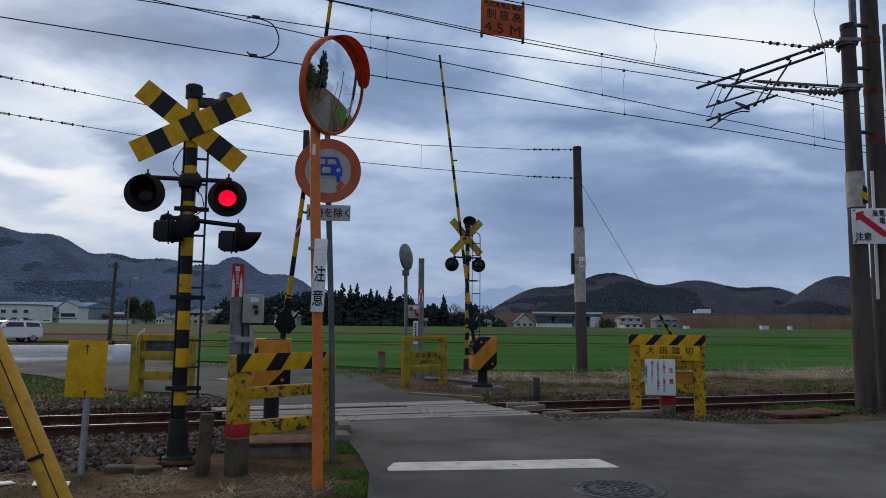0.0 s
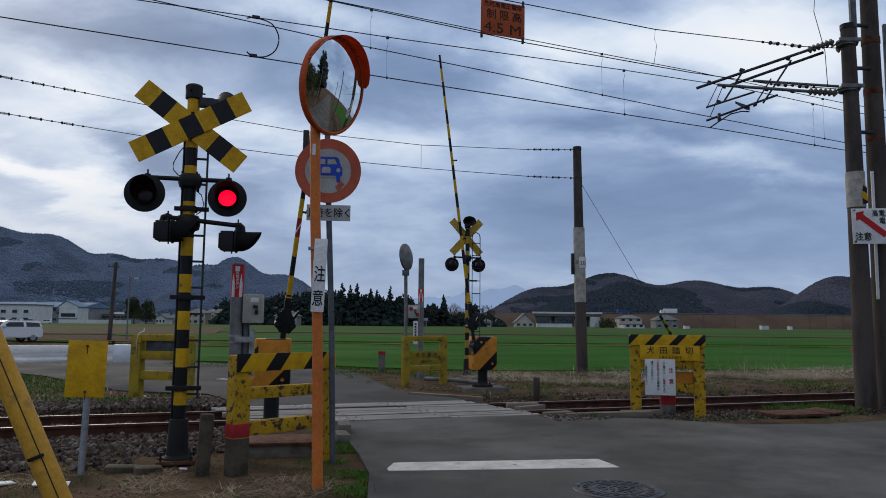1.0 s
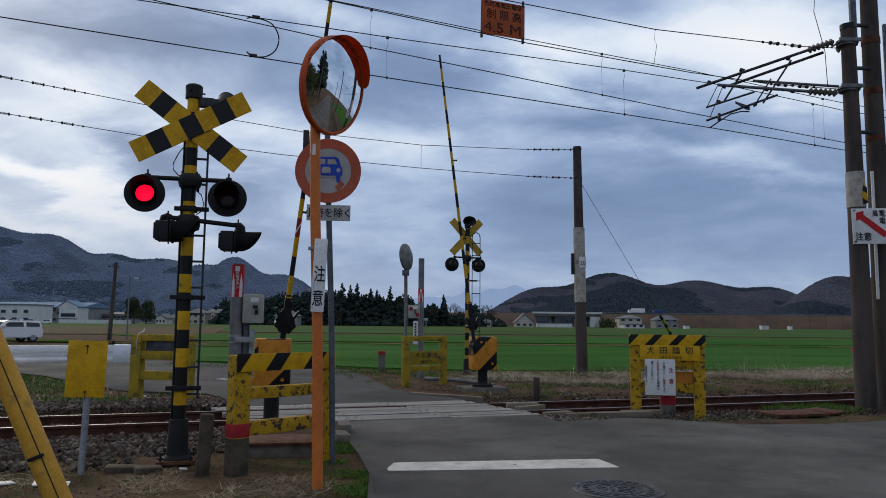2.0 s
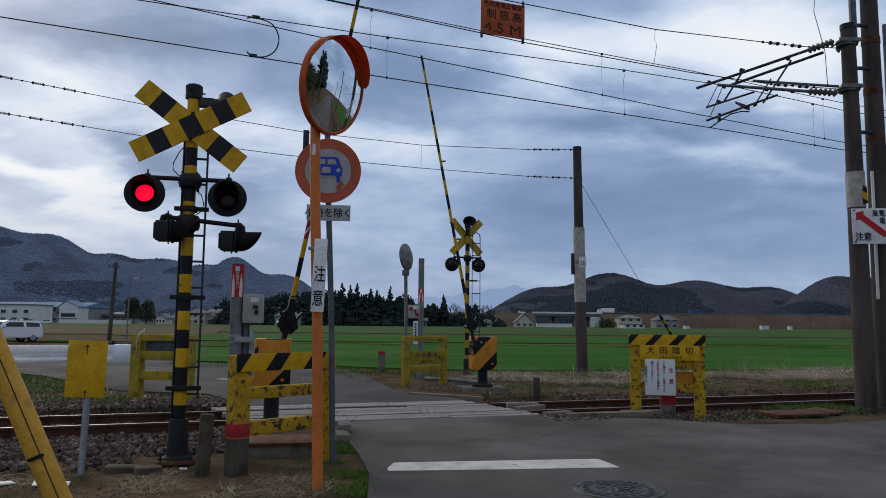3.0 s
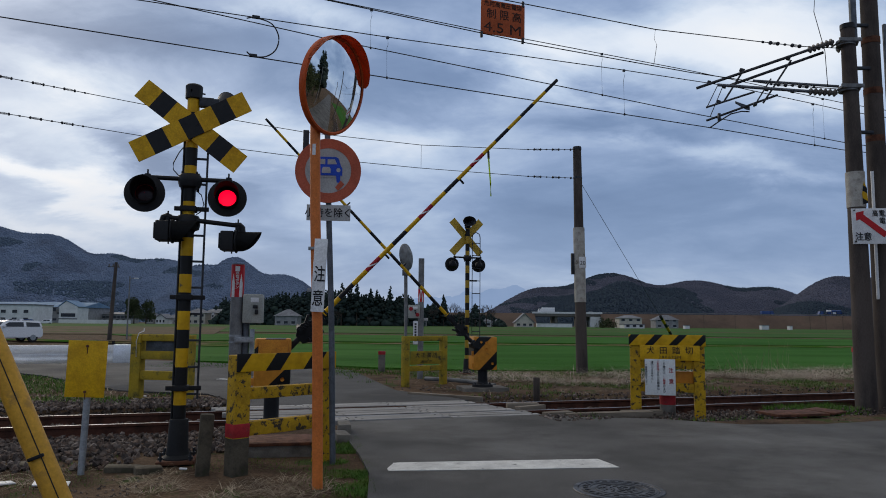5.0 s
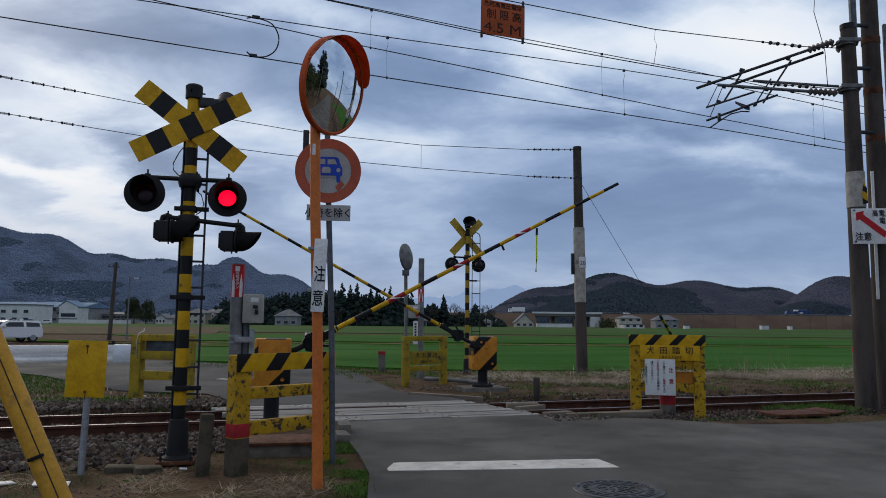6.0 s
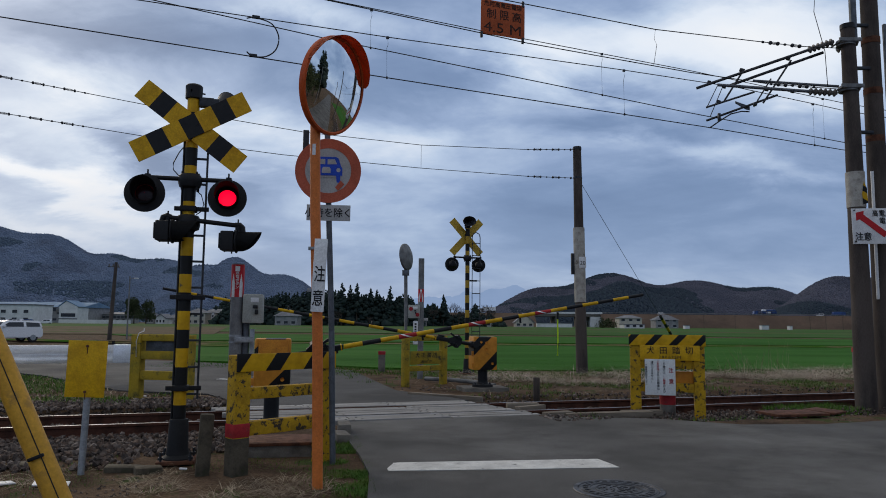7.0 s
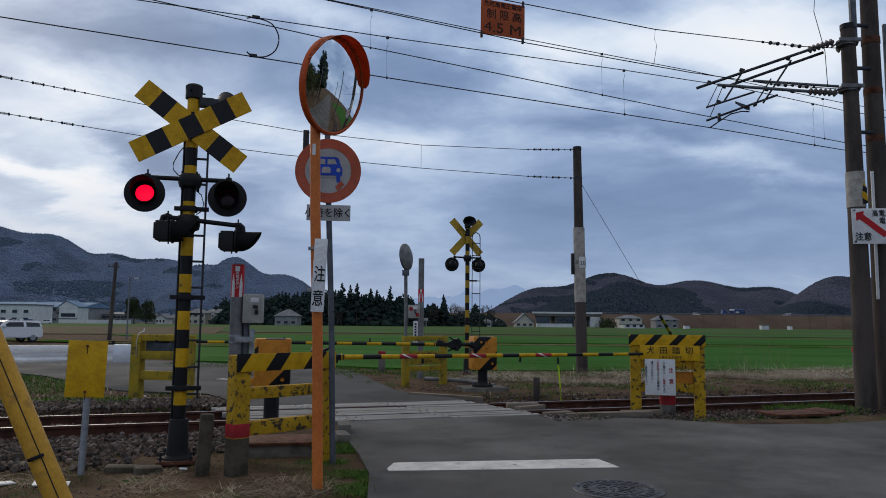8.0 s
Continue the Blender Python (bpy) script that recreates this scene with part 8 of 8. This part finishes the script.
M_LITTER = ((-3.35, 6.35, 0.28, 20), (-3.75, 6.3, 0.2, 60), (-2.45, 7.0, 0.07, 10), (-5.6, 13.7, 0.1, 0), (-3.55, 13.6, 0.1, 40))
for x, y, w, rz in M_LITTER:
    solo("paper_scrap", box(B(), (w, w * 0.45, 0.012), None, 0.003), M["white"], "pale scrap lying on the soil", "litter", "scraps on the soil", m=Matrix.Translation((x, y, ground_height(x, y) + 0.02)) @ pose(0, 0, 0, 6, 5, rz))
blades("grass", 13000, strip(5.2, 26, 13.2, 15.6, 0.03, 0.6, 14.0), (0.05, 0.16), (0.004, 0.009), (0.3, 1.1), "grass", "low green grass on the bank beyond the ballast")
blades("dry_grass", 1800, strip(6.9, 26, 13.2, 16.0, -0.1, 0.7, 21.0), (0.08, 0.3), (0.0025, 0.005), (1.2, 1.8), "straw", "scattered flattened stalks on the bank")
stones("pebbles", 2200, lambda: at(random.uniform(4.9, 22), random.uniform(13.0, 16.0), -0.05), (0.012, 0.04), "loose stones on the brown bank")
stones("pebbles", 5500, lambda: at(random.uniform(-13, 1.0), TRACK + random.uniform(1.6, 2.9), -0.03), (0.018, 0.05), "grey gravel between the line and the far grass")


# ---- what moves ----
NEAR_PIVOT, FAR_PIVOT = Vector((-2.311, 10.329, 0.873)), Vector((0.678, 15.245, 0.942))
NEAR_ANGLES = ((0, 84.6), (2.2, 84.6), (2.5, 84.1), (2.8, 82.5), (3.0, 80.5), (3.25, 77.4), (3.5, 73.9), (4.0, 65.6), (4.5, 56.6), (4.7, 53.0), (5.4, 39.9), (6.0, 28.6), (6.5, 18.6), (7.0, 10.1), (7.25, 6.2), (7.5, 2.8), (7.75, 1.0), (8.0, 0.4))
FAR_ANGLES = ((0, 82.3), (2.2, 82.3), (2.5, 81.8), (2.8, 80.3), (3.0, 78.5), (3.25, 75.3), (3.5, 71.6), (4.0, 62.8), (4.5, 53.6), (4.7, 50.1), (5.4, 38.0), (6.0, 27.6), (6.5, 17.9), (7.0, 9.5), (7.25, 5.6), (7.5, 2.5), (7.75, 1.0), (8.0, 0.6))
CHANGES = (0.25, 0.85, 1.58, 2.15, 2.75, 3.35, 3.94, 4.57, 5.15, 5.75, 6.35, 6.94, 7.56)


def blink(disc, lit_first):
    """Turns the lens between its lit and its dark face at each change."""
    y = disc.matrix_basis.translation.y
    turn = 0 if lit_first else 180
    rows = [(0, pose(0, y, 0, 0, 0, turn))]
    for t in CHANGES:
        rows.append((t - 0.045, pose(0, y, 0, 0, 0, turn)))
        for k in range(4):
            rows.append((t - 0.03 + k / 50, pose(0, y, 0, 0, 0, turn + 60 * k)))
        turn += 180
        rows.append((t + 0.045, pose(0, y, 0, 0, 0, turn)))
    rows.append((8, pose(0, y, 0, 0, 0, turn)))
    walk(disc, rows)


def motions():
    base, near_base = pose(0, 0, 0, 0, 0, 19.0), pose(0, 0, 0, 0, 0, 16.0) @ pose(0, 0, 0, 11.2, 0, 0)
    here, there = near_machine.matrix_world.inverted(), far_machine.matrix_world.inverted()
    walk(near_arm, [(t, here @ Matrix.Translation(NEAR_PIVOT) @ near_base @ pose(0, 0, 0, 0, -a, 0)) for t, a in NEAR_ANGLES])
    walk(far_arm, [(t, there @ Matrix.Translation(FAR_PIVOT) @ base @ pose(0, 0, 0, 0, 180 + a, 0)) for t, a in FAR_ANGLES])
    rows = []
    for t, a in NEAR_ANGLES:
        tip = Matrix.Translation(NEAR_PIVOT) @ near_base @ pose(0, 0, 0, 0, -a, 0) @ Vector((TASSEL_AT, 0, 0))
        rows.append((t, Matrix.Translation(tip - Vector((0, 0, 0.10))) @ pose(0, 0, 0, 0, 4 * math.sin(t * 2.2), 19.0)))
    walk(tassel, rows)
    for ob, lane, turn, keys in ((white_truck, 0, 180, ((0, 1242), (1.5, 1154), (3.5, 1046), (6.5, 889), (8, 812))), (carrier, 0, 180, ((0, 1760), (4.5, 1497), (6.5, 1381), (8, 1297))), (far_car, 0, 180, ((0, 1858), (8, 1392))),
                                 (blue_truck, 9, 0, ((0, 1040), (3.5, 1262), (8, 1547))), (far_car_2, 9, 0, ((0, 740), (8, 1232)))):
        walk(ob, [(t, Matrix.Translation(on_ray(px, ROAD_D + lane, CREST)) @ pose(0, 0, 0, 0, 0, turn)) for t, px in keys])
    blink(near_left, False)
    blink(near_right, True)


motions()
